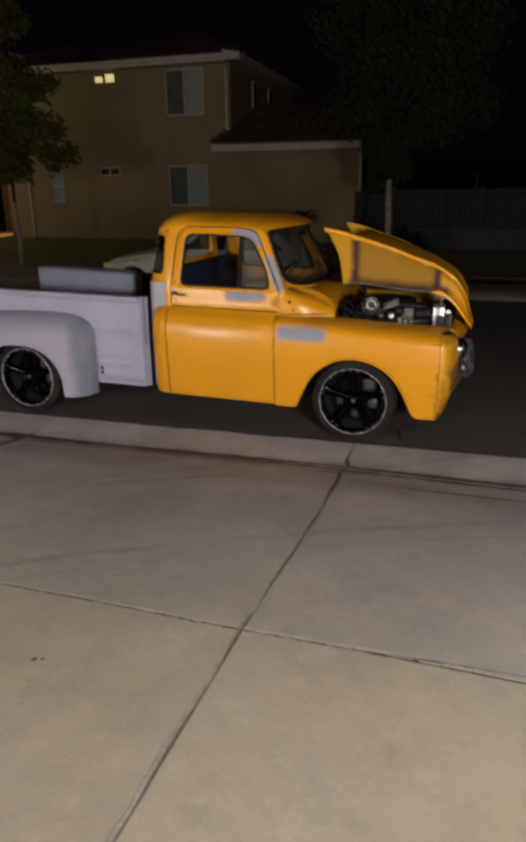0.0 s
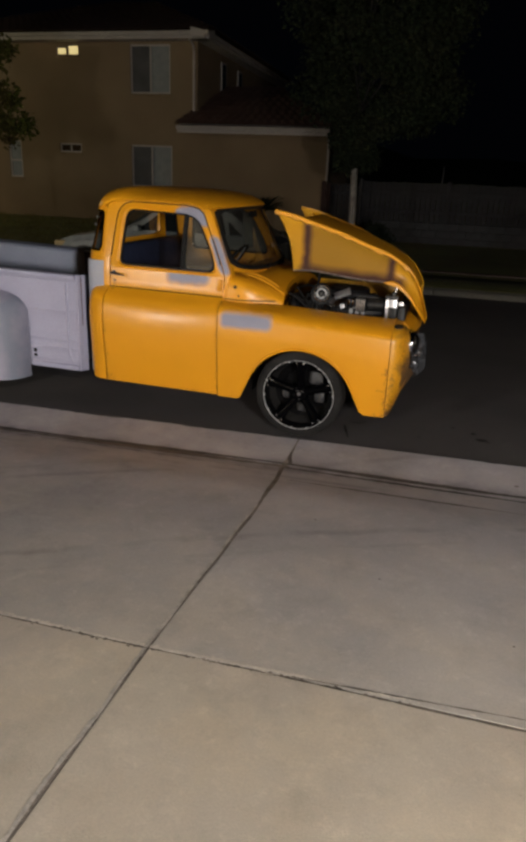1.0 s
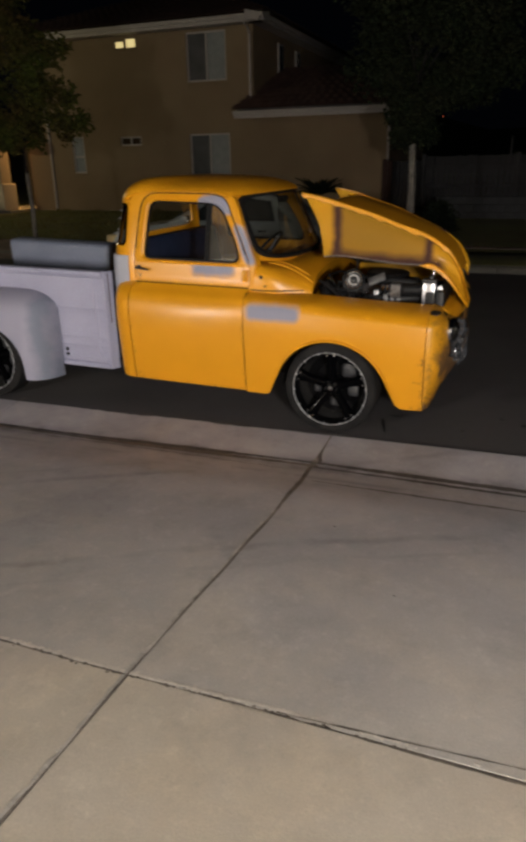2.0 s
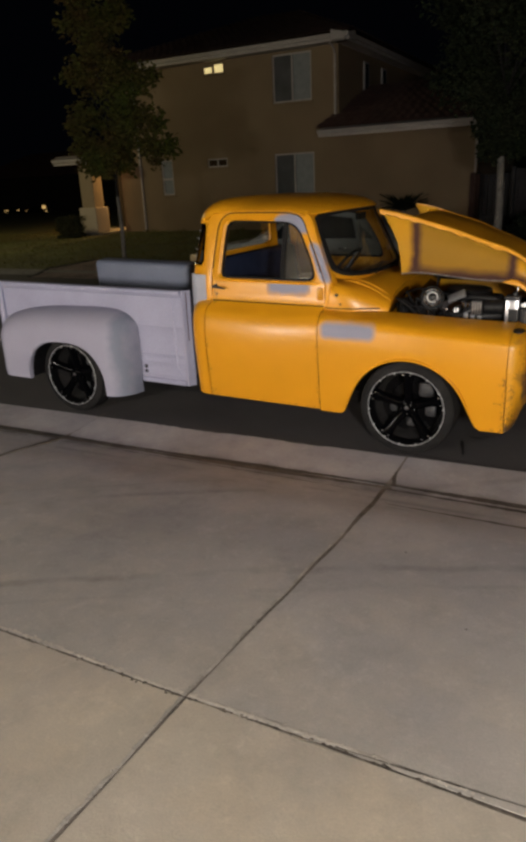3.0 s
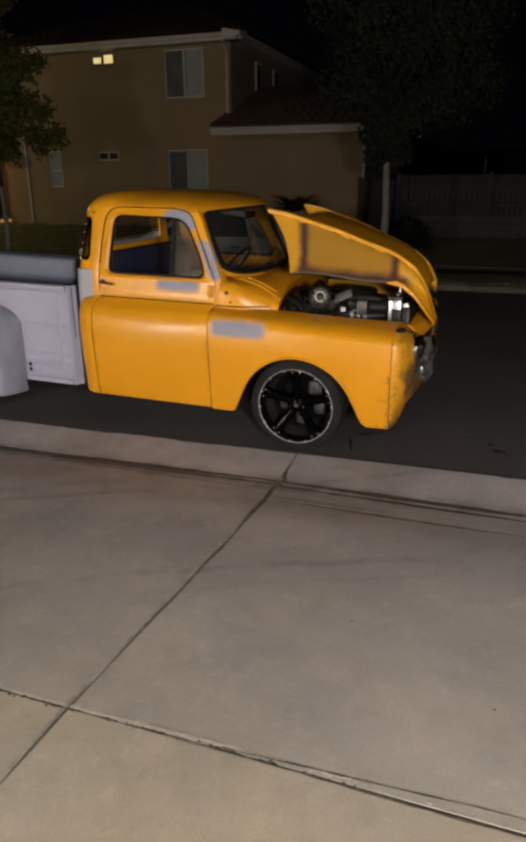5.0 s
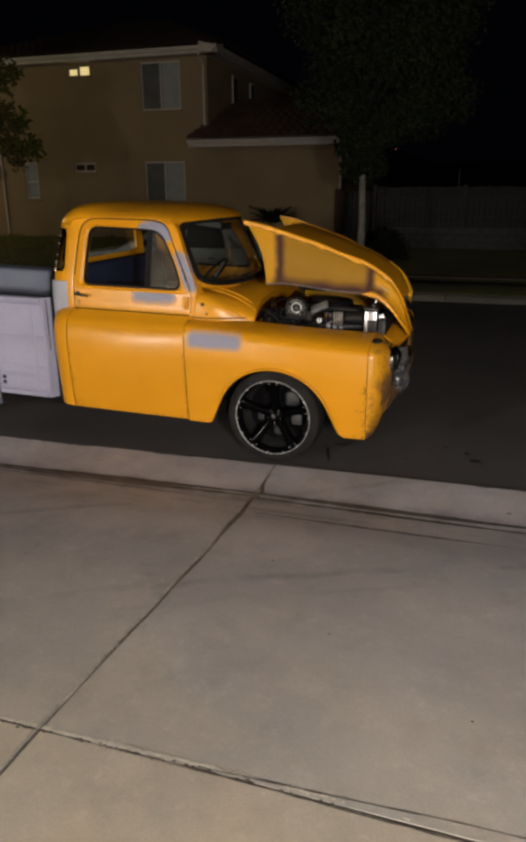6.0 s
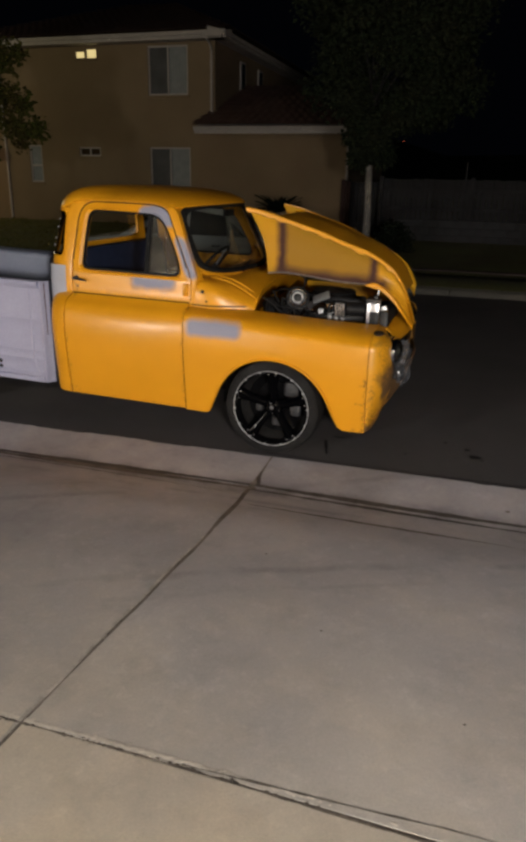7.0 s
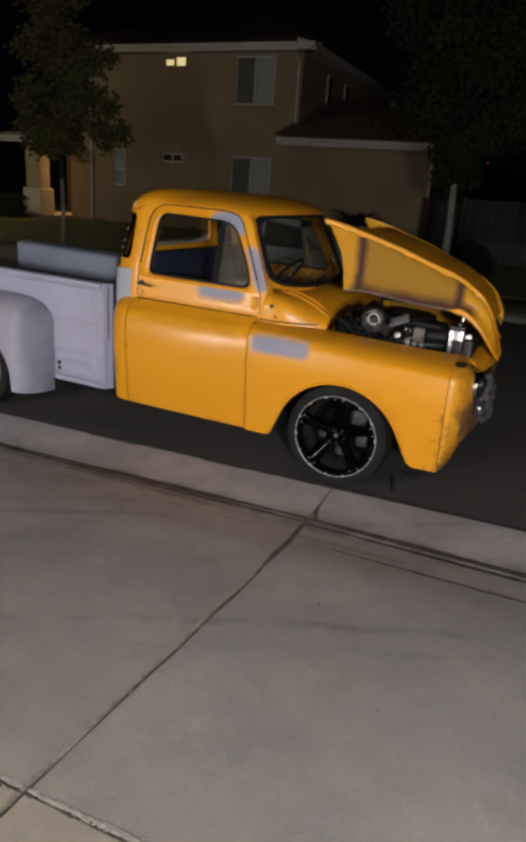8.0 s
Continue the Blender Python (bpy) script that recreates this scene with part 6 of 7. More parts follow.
downspout(-7.77, WALL_Y, 3.42, EAVE, HOUSE)
downspout(-3.345, 21.6, 0.25, 3.16, WING)
downspout(-15.42, WALL_Y, 0.25, EAVE, HOUSE)

# porch with its lit pillar
PORCH = thing("porch", "small entrance porch with a stucco pillar in warm light", "porch")
part("floor", box(-18.3, -16.4, 20.7, 24.3, 0.05, 0.40, 0.01), CURB, PORCH, smooth=False)
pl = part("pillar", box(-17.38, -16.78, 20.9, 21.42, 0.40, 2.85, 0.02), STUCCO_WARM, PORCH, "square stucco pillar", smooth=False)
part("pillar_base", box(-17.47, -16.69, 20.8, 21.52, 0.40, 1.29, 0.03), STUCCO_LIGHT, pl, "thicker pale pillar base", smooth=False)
# Near-black back wall paints the porch recess as dark.
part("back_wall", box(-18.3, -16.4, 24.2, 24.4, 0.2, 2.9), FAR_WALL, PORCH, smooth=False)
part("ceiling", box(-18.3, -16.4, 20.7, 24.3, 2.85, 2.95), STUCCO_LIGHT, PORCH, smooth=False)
dr = part("front_door", box(-17.9, -16.95, 24.12, 24.2, 0.4, 2.45, 0.01), BLACK, PORCH, "dark front door", smooth=False)
eave_run((-18.35, 20.85, 0), (-16.0, 20.85, 0), (0, -1, 0), PORCH, 2.80, 0.1)
part("roof", grid([[(-18.45, 20.6, 3.03), (-16.0, 20.6, 3.03)], [(-17.6, 22.09, 3.22), (-16.4, 22.09, 3.22)]]), TILE, PORCH, smooth=False)

lt = part("porch_lantern", lathe([(-0.12, 0.02), (-0.11, 0.07), (-0.10, 0.075), (0.10, 0.085), (0.12, 0.09), (0.17, 0.01)], (-16.47, 22.95, 2.2), (0, 0, 1), 12), BLACK, PORCH, "small dark lantern by the door")
part("lantern_glass", lathe([(-0.09, 0.082), (0.09, 0.092)], (-16.47, 22.95, 2.2), (0, 0, 1), 12), PORCH_GLOW, lt, "glowing lantern glass")

# far lawn edging, kerb and footpath
far_kerb = tagged(new("far_kerb"), "pale rolled concrete kerb along the far side", "kerb", kind="structure")
kerb_mesh = None
for k in range(-14, 8):
    x0 = k * 3.05 + 0.3
    if kerb_mesh is None:
        o = part("kerb_stone", sheet([[(x, y, z) for y, z in ((12.40, 0.030), (12.44, 0.058), (12.47, 0.080), (12.50, 0.115), (12.58, 0.138), (12.70, 0.147))] for x in (0, 3.035)], (0, 0, -0.08)), CURB, far_kerb, smooth=True)
        kerb_mesh = o.data
        o.location.x = x0
    else:
        o = new("kerb_stone", kerb_mesh)
        o.parent = far_kerb
        o.location.x = x0
tagged(part("verge", box(-60, 40, 12.705, 14.40, -0.05, 0.155, 0.01), LAWN), "strip of short grass behind the far kerb", "verge", kind="structure")
apron = tagged(part("far_driveway", sheet([[(x, y, z) for y, z in ((12.10, 0.056), (12.35, 0.075), (12.72, 0.165), (13.6, 0.17), (14.42, 0.185))] for x in (-11.27, -9.5, -7.9)], (0, 0, -0.03)), PAVER, smooth=False), "reddish brown driveway apron across the street", "driveway", kind="structure")
part("apron_joint", sheet([[(x, y, z) for y, z in ((12.10, 0.062), (12.35, 0.080), (12.72, 0.172), (13.6, 0.178), (14.42, 0.192))] for x in (-11.38, -11.25)], (0, 0, -0.03)), BLACK, apron, "dark joint at the apron's edge", smooth=False)
tagged(part("lawn_edging", box(-7.9, 40, 14.72, 15.04, 0.0, 0.186, 0.01), PAVER), "thin concrete edging between verge and lawn", "edging", kind="structure")


# fence beside the wing
def fence(x0, x1, y, z0, z1, board=0.14):
    f = thing("wooden_fence", "weathered dark wooden board fence", "fence", "fences")
    mesh = None
    k = 0
    x = x0
    while x < x1:
        if mesh is None:
            o = part("board", box(0, board - 0.008, -0.01, 0.01, 0, z1 - z0, 0.003), FENCE, f, smooth=False)
            mesh = o.data
        else:
            o = new("board", mesh)
            o.parent = f
        o.location = (x, y + random.uniform(-0.004, 0.004), z0 + random.uniform(-0.015, 0.015))
        o.rotation_euler = (0, random.uniform(-0.008, 0.008), 0)
        x += board
        k += 1
    x = x0
    while x <= x1 + 0.1:
        part("post", box(x - 0.05, x + 0.05, y - 0.12, y - 0.012, z0 - 0.2, z1 + 0.06, 0.006), FENCE, f, smooth=False)
        x += 2.4
    for zz in (z0 + 0.25, z1 - 0.3):
        part("rail", box(x0, x1, y - 0.06, y - 0.012, zz, zz + 0.09, 0.004), FENCE, f, smooth=False)
    return f


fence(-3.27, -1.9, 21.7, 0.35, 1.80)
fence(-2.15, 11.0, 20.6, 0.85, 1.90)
gate = thing("side_gate", "narrow dark red-brown wooden side gate by the wing", "gate")
for k in range(2):
    part("board", box(-3.40 + 0.14 * k, -3.268 + 0.14 * k, 21.15, 21.18, 0.33, 1.86 - 0.05 * k, 0.004), GATE, gate, smooth=False)
for zz in (0.6, 1.5):
    part("rail", box(-3.40, -3.13, 21.185, 21.22, zz, zz + 0.09, 0.004), GATE, gate, smooth=False)
pole = thing("utility_pole", "thin dark pole standing behind the fence", "pole", at=pose(0.05, 20.9, 0.3))
part("shaft", tube([(0, 0, -0.1), (0, 0, 2.02)], [0.04, 0.03], 10), BLACK, pole)
part("cap", lathe([(0, 0.032), (0.03, 0.04), (0.05, 0.01)], (0, 0, 2.02), (0, 0, 1), 10), BLACK, pole)
lw = thing("block_wall", "low grey block wall under the fence", "wall")
bm_mesh = None
for row in range(3):
    for k in range(32):
        if bm_mesh is None:
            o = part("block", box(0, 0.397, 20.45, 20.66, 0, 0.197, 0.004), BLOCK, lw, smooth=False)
            bm_mesh = o.data
        else:
            o = new("block", bm_mesh)
            o.parent = lw
        o.location = (-1.75 + k * 0.40 + (0.2 if row % 2 else 0), 0, 0.27 + row * 0.2)


# ---- trees and shrubs ----
def leaves(points, size, rng):
    """Many small bent leaves round the given points."""
    verts, faces = [], []
    for p, spread, count in points:
        for _ in range(count):
            d = Vector((rng.gauss(0, 1), rng.gauss(0, 1), rng.gauss(0, 0.8)))
            d = d.normalized() * spread * rng.random() ** 0.5
            q = Vector(p) + d
            s = size * rng.uniform(0.6, 1.3)
            u = Vector((rng.gauss(0, 1), rng.gauss(0, 1), rng.gauss(0, 0.5) - 0.3)).normalized()
            v = u.cross(Vector((rng.gauss(0, 1), rng.gauss(0, 1), rng.gauss(0, 1)))).normalized()
            w = u.cross(v) * 0.15
            n = len(verts)
            verts += [tuple(q), tuple(q + (u * 0.5 + v * 0.32 + w) * s), tuple(q + u * s), tuple(q + (u * 0.5 - v * 0.32 + w) * s)]
            faces.append((n, n + 1, n + 2, n + 3))
    me = bpy.data.meshes.new("leaves")
    me.from_pydata(verts, [], faces)
    return me


def tree(place, trunk_h, trunk_r, clumps, size, material, seed, label, top):
    rng = random.Random(seed)
    t = thing("tree", label, "tree", "street trees", at=pose(*place))
    bend = [(0, 0, -0.1), (0.02, 0.01, trunk_h * 0.4), (-0.02, 0.03, trunk_h * 0.8), (0.03, 0, trunk_h * 1.25), (0.0, 0.05, top * 0.8)]
    part("trunk", tube(bend[:3], [trunk_r * 1.25, trunk_r, trunk_r * 0.85], 14), BARK, t, "slender pale trunk")
    part("leader", tube(bend[2:], [trunk_r * 0.85, trunk_r * 0.5, trunk_r * 0.15], 10), BARK_SHADED, t, "leader stem inside the crown, coloured as in shade")
    for c, r, k in clumps:
        if r > 0.3:
            a = Vector(bend[2]).lerp(Vector(bend[4]), min(0.9, max(0.0, (c[2] - trunk_h) / (top - trunk_h)) * 0.8))
            m = a.lerp(Vector(c), 0.5) + Vector((0, 0, 0.12))
            part("limb", tube([tuple(a), tuple(m), c], [trunk_r * 0.3, trunk_r * 0.2, trunk_r * 0.06], 8), BARK_SHADED, t)
    pts = []
    for c, r, k in clumps:
        for _ in range(k):
            d = Vector((rng.gauss(0, 1), rng.gauss(0, 1), rng.gauss(0, 1))).normalized() * r * rng.random() ** 0.4
            pts.append((tuple(Vector(c) + d), 0.16 + 0.12 * rng.random(), 26))
    me = leaves(pts, size, rng)
    me.materials.append(material)
    o = new("crown", me)
    o.parent = t
    o["label"] = "loose crown of small leaves with gaps"
    return t


rng = random.Random(5)
clumps = []
for z0, w in ((2.25, 0.45), (2.55, 0.80), (3.0, 0.95), (3.5, 0.95), (4.0, 0.95), (4.6, 0.9), (5.2, 0.85), (5.8, 0.75), (6.4, 0.55)):
    for k in range(4):
        a = math.tau * k / 4 + rng.random() * 1.5
        clumps.append(((w * 0.62 * math.cos(a) - 0.10, w * 0.60 * math.sin(a), z0 + rng.uniform(-0.2, 0.2)), w * 0.40, 13))
clumps += [((1.0, 0.3, 2.58), 0.30, 14), ((1.32, 0.35, 2.62), 0.20, 8), ((0.95, 0.2, 3.2), 0.4, 14), ((0.9, 0.2, 4.1), 0.4, 14)]
tree((-10.55, 14.6, 0.16), 1.9, 0.050, clumps, 0.13, LEAF, 11, "slender young street tree with thin green and brownish leaves", 6.8)

rng = random.Random(8)
clumps = []
for z0, w, cx in ((2.35, 0.3, 0.0), (2.75, 0.75, 0.25), (3.2, 1.4, 0.40), (3.7, 1.7, 0.42), (4.3, 1.85, 0.45), (4.9, 1.85, 0.45), (5.5, 1.8, 0.45), (6.1, 1.6, 0.4), (6.8, 1.2, 0.3)):
    for k in range(7):
        a = math.tau * k / 7 + rng.random() * 1.2
        f = rng.uniform(0.45, 0.75)
        clumps.append(((cx + w * f * math.cos(a), w * f * math.sin(a), z0 + rng.uniform(-0.3, 0.3)), w * rng.uniform(0.2, 0.42), 40))
    a = rng.random() * math.tau
    clumps.append(((cx + w * 1.02 * math.cos(a), w * 1.02 * math.sin(a), z0 + rng.uniform(-0.2, 0.4)), w * 0.2, 8))
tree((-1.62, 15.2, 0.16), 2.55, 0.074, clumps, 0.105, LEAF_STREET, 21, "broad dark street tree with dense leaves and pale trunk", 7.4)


def shrub(name, label, place, shape, count, size, material, seed):
    rng = random.Random(seed)
    pts = []
    for _ in range(count):
        d = Vector((rng.uniform(-1, 1) * shape[0], rng.uniform(-1, 1) * shape[1], rng.random() * shape[2]))
        if name != "clipped_hedge" and (d.x / shape[0]) ** 2 + (d.y / shape[1]) ** 2 + (d.z / shape[2]) ** 2 > 1 + 0.25 * (rng.random() - 0.5):
            continue
        pts.append((tuple(d), 0.09, 12))
    s = thing(name, label, "shrub", at=pose(*place))
    me = leaves(pts, size, rng)
    me.materials.append(material)
    o = new("foliage", me)
    o.parent = s
    part("stem", tube([(0, 0, -0.05), (0.02, 0, shape[2] * 0.7)], [0.03, 0.01], 8), BARK, s)
    return s


shrub("clipped_hedge", "square clipped dark hedge by the porch", (-17.15, 19.9, 0.28), (0.40, 0.32, 0.72), 420, 0.07, HEDGE, 3)
shrub("shrub", "dark low round shrub by the fence", (-1.35, 17.6, 0.25), (0.48, 0.4, 0.70), 420, 0.08, LEAF_DARK, 4)
for k, x in enumerate((-15.0, -13.6, -12.4, -11.2)):
    shrub("low_plant", "small dry plant at the foot of the house wall", (x, 21.8, 0.33), (0.30, 0.10, 0.05), 16, 0.05, GRASS, 30 + k)


def palm(place):
    p = thing("fan_plant", "dark fan-leaved plant in front of the wing", "plant", at=pose(*place))
    rng = random.Random(9)
    part("stem", tube([(0, 0, -0.1), (0, 0.02, 0.64)], [0.08, 0.06], 10), BARK, p)
    for k in range(64):
        a = math.tau * k / 64 + rng.random() * 0.2
        up = rng.uniform(0.25, 0.72)
        d = Vector((math.cos(a), math.sin(a), 0))
        rows = []
        for s in range(6):
            q = s / 5
            c = d * (0.08 + 0.60 * q) + Vector((0, 0, 0.62 + up * q - 0.25 * q * q))
            w = d.cross(Vector((0, 0, 1))) * (0.060 * math.sin(math.pi * min(1, q + 0.12)) + 0.006)
            rows.append([tuple(c - w), tuple(c + Vector((0, 0, 0.012))), tuple(c + w)])
        part("leaf", sheet(rows, (0, 0, -0.004)), LEAF_DARK, p)


palm((-5.0, 20.2, 0.32))
for k, (x, w) in enumerate(((-48.6, 1.2), (-46.2, 1.3), (-43.9, 1.1))):
    shrub("garden_bush", "loose dark bush before lit far windows", (x, 44.6, 0.2), (w, 0.4, 0.75), 150, 0.16, LEAF_DARK, 60 + k)

# ---- distance on the left: dark houses with lit windows ----
FAR = thing("far_house", "dark far house with warm lit windows", "house")
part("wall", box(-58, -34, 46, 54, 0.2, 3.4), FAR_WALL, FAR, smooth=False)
part("roof", grid([[(-53, 45.4, 3.3), (-32, 45.4, 3.3)], [(-49, 50, 5.4), (-36, 50, 5.4)], [(-53, 54.6, 3.3), (-32, 54.6, 3.3)]]), TILE, FAR, smooth=False)
for x0, x1, z0, z1 in ((-47.6, -47.2, 0.40, 0.75), (-46.5, -46.25, 0.35, 0.60), (-44.45, -44.05, 0.70, 0.98), (-44.35, -43.95, 0.30, 0.58), (-49.0, -48.6, 0.35, 0.7)):
    part("window", box(x0, x1, 45.93, 45.99, z0, z1, 0.01), LIT_FAR, FAR, "warm lit window", smooth=False)
b = bmesh.new()
part_rows = [[(-140 + 8 * k, 75, 0.2), (-140 + 8 * k, 75, 5.2 + 1.2 * math.sin(k * 1.3) + 0.7 * math.sin(k * 2.9))] for k in range(44)]
tagged(part("far_treeline", sheet(part_rows, (0, 1.5, 0)), LEAF_DARK), "dark distant line of trees and roofs", "tree line", kind="stuff")

mast = thing("far_mast", "far mast with a small red light", "mast", at=pose(-13.95, 120, 0))
part("pole", tube([(0, 0, 0.3), (0, 0, 8.2)], [0.12, 0.06], 8), BLACK, mast)
part("red_light", lathe([(-0.08, 0.002), (-0.05, 0.07), (0.05, 0.07), (0.08, 0.002)], (0, 0, 8.28), (0, 0, 1), 12), RED, mast, "small glowing red light")

# street lamp up the road, out of sight
post = thing("street_lamp", "grey street lamp on the far verge", "street lamp", at=pose(-19.5, 14.6, 0.15))
part("pole", tube([(0, 0, 0), (0, 0, 3), (0, 0, 5.65)], [0.09, 0.07, 0.05], 12), STEEL, post)
part("arm", tube([(0, 0, 5.6), (0, -0.25, 5.75), (0, -0.6, 5.77)], 0.03, 8), STEEL, post)
part("head", box(-0.12, 0.12, -1.0, -0.55, 5.70, 5.80, 0.03), STEEL, post)

# ---- unseen walls added behind the near lamps ----
tagged(part("wall_south", box(-1.4, 8, -1.95, -1.75, 0.1, 3.4), STUCCO_LIGHT, smooth=False), "unseen plain stucco wall added behind the driveway", "wall", kind="structure")
tagged(part("wall_west", box(-1.4, -1.2, -3.95, -1.955, 0.1, 3.4), STUCCO_LIGHT, smooth=False), "unseen plain stucco return wall added beside the driveway", "wall", kind="structure")
tagged(part("wall_recessed", box(-12, -1.405, -3.95, -3.75, 0.1, 3.4), STUCCO_LIGHT, smooth=False), "unseen plain recessed stucco wall added behind a lamp", "wall", kind="structure")

# ---- driveway slabs and gutter ----
DRIVE = tagged(new("driveway"), "pale concrete driveway slabs with joints and a gutter", "driveway", kind="structure")


def drive_z(y):
    return smooth_curve([(-6.0, 0.47), (-3.0, 0.38), (0.0, 0.275), (2.23, 0.175), (3.9, 0.045), (4.3, -0.01), (4.53, -0.035), (4.95, 0.004)], y)


def skewed(x, y):
    """The gutter runs a little askew to the cross joint, with a bend where the long joint meets it."""
    bend = (0.030 if x < -0.41 else 0.008) * min(1.0, max(0.0, (y - 2.4) / 2.1))
    lip = min(1.0, max(0.0, (y - 4.53) / 0.42))
    return y + (bend * (1 - lip) + 0.028 * lip) * (x + 0.41)


def wander(x, y):
    """The long joint is not quite straight."""
    return x + smooth_curve([(1.5, 0.0), (2.3, 0.001), (3.0, 0.013), (3.7, 0.015), (4.2, -0.006), (4.53, -0.030), (4.95, -0.020)], y) * max(0.0, 1 - abs(x + 0.41))


XS = [-8.48, -5.79, -3.08, -0.41, 2.28, 4.97, 7.66]
YS = [-1.75, -0.6, 2.23, 4.53, 4.95]
for x0, x1 in zip(XS, XS[1:]):
    for y0, y1 in zip(YS, YS[1:]):
        g = 0.004
        n = 30
        ys = [y0 + g, y0 + g + 0.0015, y0 + g + 0.006] + [y0 + (y1 - y0) * k / n for k in range(1, n)] + [y1 - g - 0.006, y1 - g - 0.0015, y1 - g]
        rows = []
        for x, down in ((x0 + g, 0.0012), (x0 + g + 0.0015, 0.0), (x0 + g + 0.006, 0.0), (x1 - g - 0.006, 0.0), (x1 - g - 0.0015, 0.0), (x1 - g, 0.0012)):
            rows.append([(wander(x, y), skewed(x, y), drive_z(y) - (0.0014 if k in (0, len(ys) - 1) else 0) - down) for k, y in enumerate(ys)])
        part("slab", sheet(rows, (0, 0, -0.1)), CONCRETE_TAN if y1 < 2.5 else CONCRETE_GUTTER if y0 > 4.5 else CONCRETE, DRIVE)
b = bmesh.new()
for x in XS[1:-1]:
    sheet([[(wander(x, y) + dx, y, drive_z(y) - 0.002) for y in [-1.75 + 6.7 * k / 40 for k in range(41)]] for dx in (-0.02, 0.02)], (0, 0, -0.05), b)
part("joint", b, JOINT, DRIVE, "dark dirt in the joints")
b = bmesh.new()
sheet([[(x, skewed(x, 4.53) + dy, drive_z(4.53) - 0.006) for x in (-8.48, 7.66)] for dy in (-0.02, 0.02)], (0, 0, -0.05), b)
part("joint", b, JOINT, DRIVE)


def ribbon(points, widths, lift):
    """A thin uneven ribbon laid on the driveway."""
    b = bmesh.new()
    rows = []
    for (x, y), w in zip(points, widths):
        rows.append([(x, y - w / 2, drive_z(y - w / 2) + lift), (x, y, drive_z(y) + lift + 0.0005), (x, y + w / 2, drive_z(y + w / 2) + lift)])
    return grid(rows, b)


rng = random.Random(77)
b = bmesh.new()
for y in (2.23, -0.6):
    sheet([[(x, y + dy, drive_z(y) - 0.002) for x in (-8.48, 0.25)] for dy in (-0.02, 0.02)], (0, 0, -0.05), b)
part("joint", b, JOINT_PALE, DRIVE)
b = bmesh.new()
for y in (2.23, -0.6):
    sheet([[(x, y + dy, drive_z(y) - 0.002) for x in (0.252, 7.66)] for dy in (-0.02, 0.02)], (0, 0, -0.05), b)
part("joint", b, DIRT, DRIVE)
n = 240
xs = [-6.0 + 10.5 * k / n for k in range(n + 1)]
drift = [0.006 * math.sin(x * 1.7) + 0.004 * math.sin(x * 5.1 + 1) for x in xs]
wide = [max(0.002, 0.0175 + 0.006 * math.sin(x * 2.3 + 0.5) + rng.uniform(-0.010, 0.010) - 0.030 * min(1, max(0, (x + 0.05) / 0.8))) for x in xs]
part("crust", ribbon([(x, 2.247 + d) for x, d in zip(xs, drift) if x < 0.55], [w * 0.6 for x, w in zip(xs, wide) if x < 0.55], 0.0008), JOINT_PALE, DRIVE, "pale crusted mortar edge along the cross joint")
part("dirt_line", ribbon([(x, 2.228 + d * 0.6 - 0.012 * min(1, max(0, x))) for x, d in zip(xs, drift)], [max(0.0015, 0.0062 + 0.0012 * min(1, max(0, (x + 0.1) / 0.5)) + rng.uniform(-0.0045, 0.0045)) for x in xs], 0.0014), DIRT, DRIVE)
# second thin line that parts from the cross joint
part("dirt_line", ribbon([(x, 2.236 + d + 0.038 * min(1, max(0, (x - 0.15) / 0.7))) for x, d in zip(xs, drift) if x > 0.1], [max(0.0015, 0.004 + 0.002 * math.sin(x * 3.1) + rng.uniform(-0.003, 0.003)) for x in xs if x > 0.1], 0.0010), DIRT, DRIVE)
rows, crust = [], []
for k in range(150):
    y = 0.6 + 4.33 * k / 149
    w = (0.0085 + 0.0197 * min(1.0, max(0, (y - 2.6) / 1.6)) - 0.012 * min(1.0, max(0, (y - 4.5) / 0.1))) * (1 + 0.3 * math.sin(y * 7.3) * math.sin(y * 2.9)) + rng.uniform(-0.002, 0.002)
    x = wander(-0.41, y) + 0.003 * math.sin(y * 11.0)
    rows.append([(x - w / 2, y, drive_z(y) + 0.0014), (x, y, drive_z(y) + 0.0012), (x + w / 2, y, drive_z(y) + 0.0014)])
    if y < 3.7:
        crust.append([(x - w / 2 + dx, y, drive_z(y) + 0.0016) for dx in (-0.011 + rng.uniform(-0.005, 0.005), 0.001)])
part("dirt_line", grid(rows), JOINT_DIRT, DRIVE)
part("crust", grid(crust), JOINT_EDGE, DRIVE)


def crumbs(places):
    """Loose crumbs of mortar or dirt: low uneven lumps joined into one mesh."""
    verts, faces = [], []
    for x, y, r, h in places:
        n0, turn = len(verts), rng.random() * math.tau
        for k in range(6):
            a = turn + math.tau * k / 6
            q = r * rng.uniform(0.65, 1.3)
            verts.append((x + 1.5 * q * math.cos(a), y + q * math.sin(a), drive_z(y) + 0.0003))
        verts.append((x, y, drive_z(y) + h))
        faces += [(n0 + k, n0 + (k + 1) % 6, n0 + 6) for k in range(6)]
    b = bmesh.new()
    made = [b.verts.new(v) for v in verts]
    for f in faces:
        b.faces.new([made[k] for k in f])
    return b


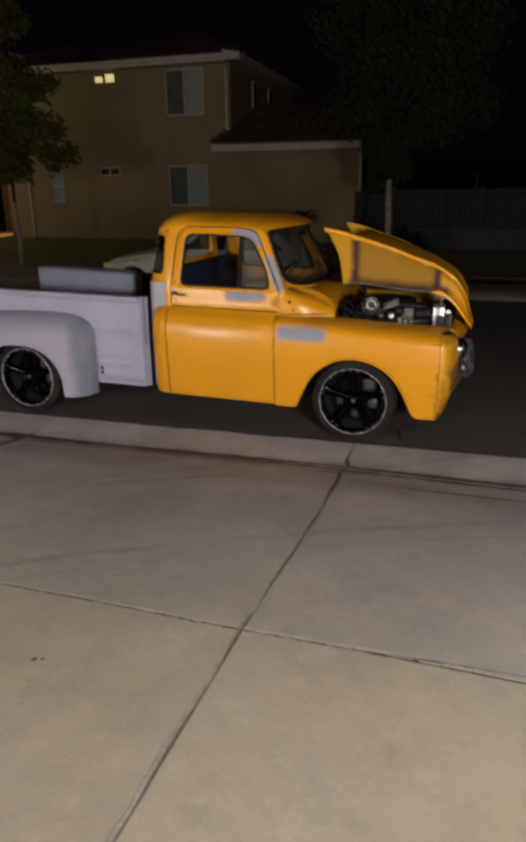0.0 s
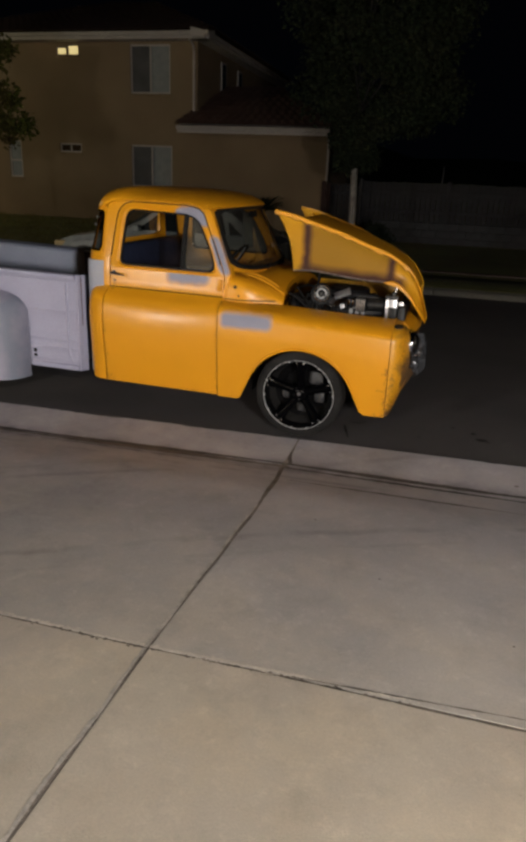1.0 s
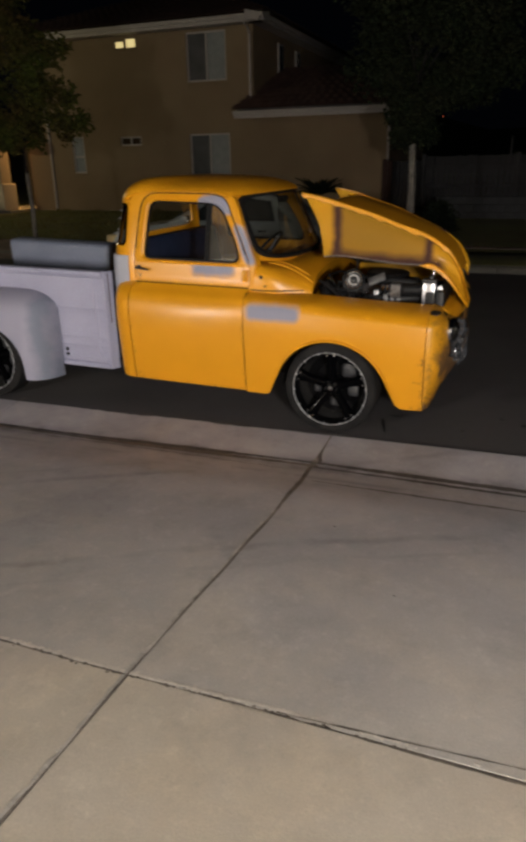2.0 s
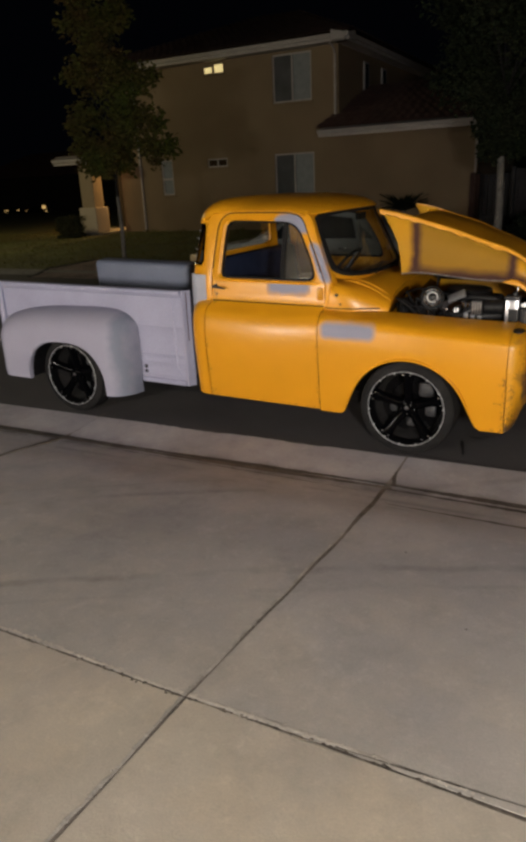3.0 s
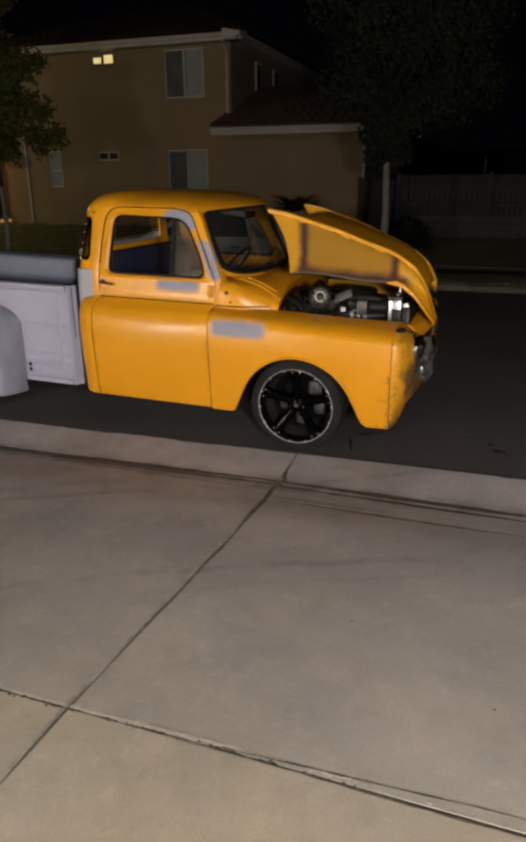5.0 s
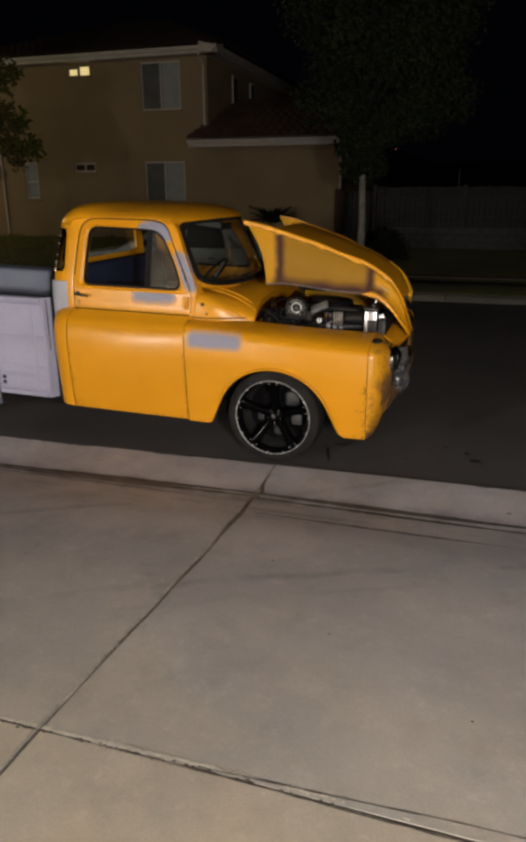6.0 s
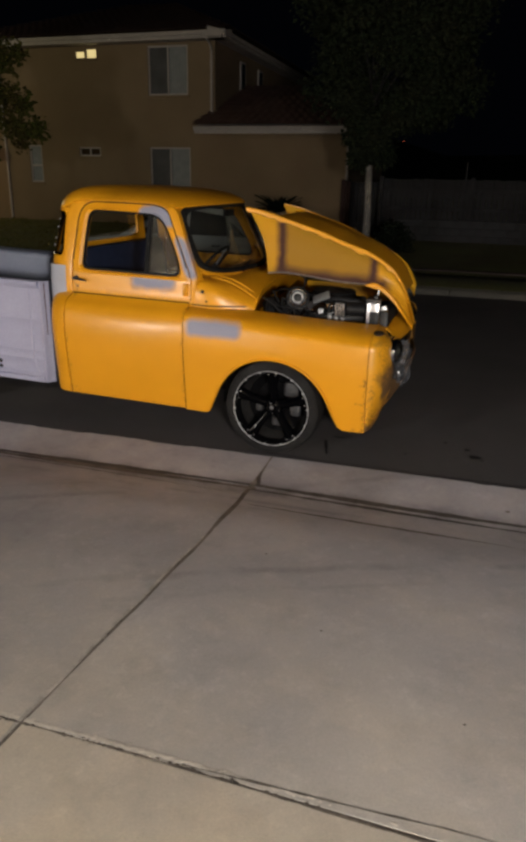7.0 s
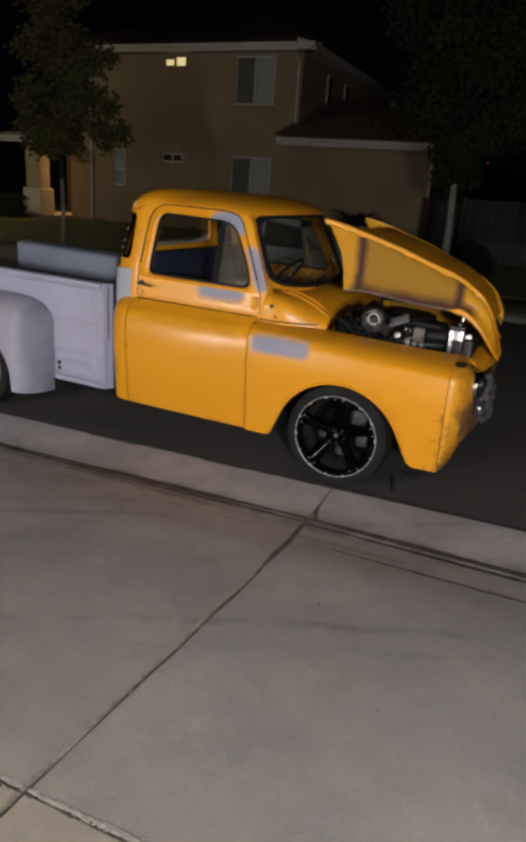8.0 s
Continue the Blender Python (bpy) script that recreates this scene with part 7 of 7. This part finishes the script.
lumps, pits = [], []
for k in range(620):
    x = rng.uniform(-3.3, 0.75)
    if x > 0.1 and rng.random() < (x - 0.1) / 0.65:
        continue
    d = 0.006 * math.sin(x * 1.7) + 0.004 * math.sin(x * 5.1 + 1)
    lumps.append((x, 2.246 + d + rng.gauss(0, 0.0055), rng.uniform(0.0030, 0.0075), rng.uniform(0.0008, 0.0020)))
    if k % 3 == 0:
        pits.append((x, 2.231 + d * 0.7 + rng.gauss(0, 0.004), rng.uniform(0.003, 0.006), 0.0012))
part("mortar_crumbs", crumbs(lumps), JOINT_PALE, DRIVE, "pale crumbled mortar along the cross joint", smooth=False)
part("dirt_crumbs", crumbs(pits), DIRT, DRIVE, smooth=False)
lumps = []
for k in range(260):
    y = rng.uniform(0.7, 3.4)
    lumps.append((wander(-0.41, y) - 0.009 + rng.gauss(0, 0.004), y, rng.uniform(0.002, 0.005), rng.uniform(0.001, 0.003)))
part("mortar_crumbs", crumbs(lumps), JOINT_EDGE, DRIVE, smooth=False)
for y0, w0, xa, xb, dirt in ((4.535, 0.040, -6.0, 4.5, GRIME), (4.487, 0.050, -6.0, -0.40, DIRT), (4.462, 0.032, -0.46, 4.5, GRIME)):
    pts = [(x, skewed(x, y0) + 0.008 * math.sin(x * 2.1 + y0 * 9) + rng.uniform(-0.003, 0.003)) for x in xs if xa <= x <= xb]
    part("dirt_line", ribbon(pts, [max(0.004, w0 * (1 + 0.35 * math.sin(p[0] * 3.3 + y0 * 7)) + rng.uniform(-0.006, 0.006)) for p in pts], 0.0012), dirt, DRIVE, "dark wet dirt along the gutter")
part("dirt_line", grid([[(-3.08 - w, y, drive_z(y) + 0.0034), (-3.08 + w, y, drive_z(y) + 0.0034)] for y, w in [(4.15 + 0.78 * k / 20, 0.010 + 0.004 * math.sin(k * 1.9)) for k in range(21)]]), DIRT, DRIVE)
# small fork where the long joint crosses the gutter
part("dirt_line", grid([[(x - w, y, drive_z(y) + 0.0034), (x + w, y, drive_z(y) + 0.0034)] for x, y, w in ((-0.437, 4.72, 0.008), (-0.428, 4.64, 0.012), (-0.408, 4.57, 0.013), (-0.398, 4.53, 0.010))]), GRIME, DRIVE)

for y0, w0, xa, xb in ((4.375, 0.009, -6.0, -0.55), (4.212, 0.017, -0.36, 4.5)):
    pts = [(x, y0 + (skewed(x, y0) - y0) * 0.35 + 0.010 * math.sin(x * 1.6 + y0) + rng.uniform(-0.003, 0.003)) for x in xs if xa <= x <= xb]
    part("dirt_line", ribbon(pts, [max(0.003, w0 * (1 + 0.6 * math.sin(p[0] * 2.7)) + rng.uniform(-0.005, 0.005)) for p in pts], 0.0012), DIRT, DRIVE)

# ragged asphalt edge over the gutter's lip
pts = [(x, skewed(x, 4.95) - 0.004 + 0.010 * math.sin(x * 4.7) * math.sin(x * 1.3)) for x in xs]
wide = [max(0.006, 0.028 + 0.018 * math.sin(x * 6.1 + 1) * math.sin(x * 2.2) + rng.uniform(-0.012, 0.012)) for x in xs]
part("asphalt_edge", ribbon(pts, wide, 0.006), ASPHALT, DRIVE, "ragged dark asphalt edge")

# rough grass on the lawn across the street
rng = random.Random(55)
verts, faces = [], []
for k in range(12100):
    x, y = rng.uniform(-24, -7.5), 12.75 + 8.7 * rng.random()
    if (-18.4 < x < -16.4 and y > 20.5) or (x > -8.0 and 14.55 < y < 15.05) or (-11.4 < x < -7.9 and y < 14.45):
        continue
    ground = 0.154 if y < 14.4 else 0.17 + 0.0226 * (y - 14.5)
    h, a, lean = rng.uniform(0.02, 0.055), rng.random() * math.pi, rng.uniform(-0.03, 0.03)
    w = rng.uniform(0.010, 0.022)
    n = len(verts)
    verts += [(x - w * math.cos(a), y - w * math.sin(a), ground), (x + w * math.cos(a), y + w * math.sin(a), ground), (x + lean, y + lean, ground + h)]
    faces.append((n, n + 1, n + 2))
me = bpy.data.meshes.new("grass")
me.from_pydata(verts, [], faces)
me.materials.append(GRASS)
tagged(new("grass", me), "rough short green and dry grass on the lawn", "grass", kind="stuff")

# small dark specks on the slabs
for x, y, r in ((-1.09, 1.79, 0.012), (-1.06, 1.80, 0.008), (1.087, 4.684, 0.012), (0.35, 3.05, 0.005), (0.9, 2.7, 0.005), (-0.05, 3.6, 0.006)):
    b = bmesh.new()
    b.faces.new([b.verts.new((x + r * math.cos(a) * (1 + 0.3 * math.sin(2 * a + x)), y + r * math.sin(a), drive_z(y + r * math.sin(a)) + 0.003)) for a in [math.tau * k / 14 for k in range(14)]])
    part("speck", b, DIRT, DRIVE, smooth=False)
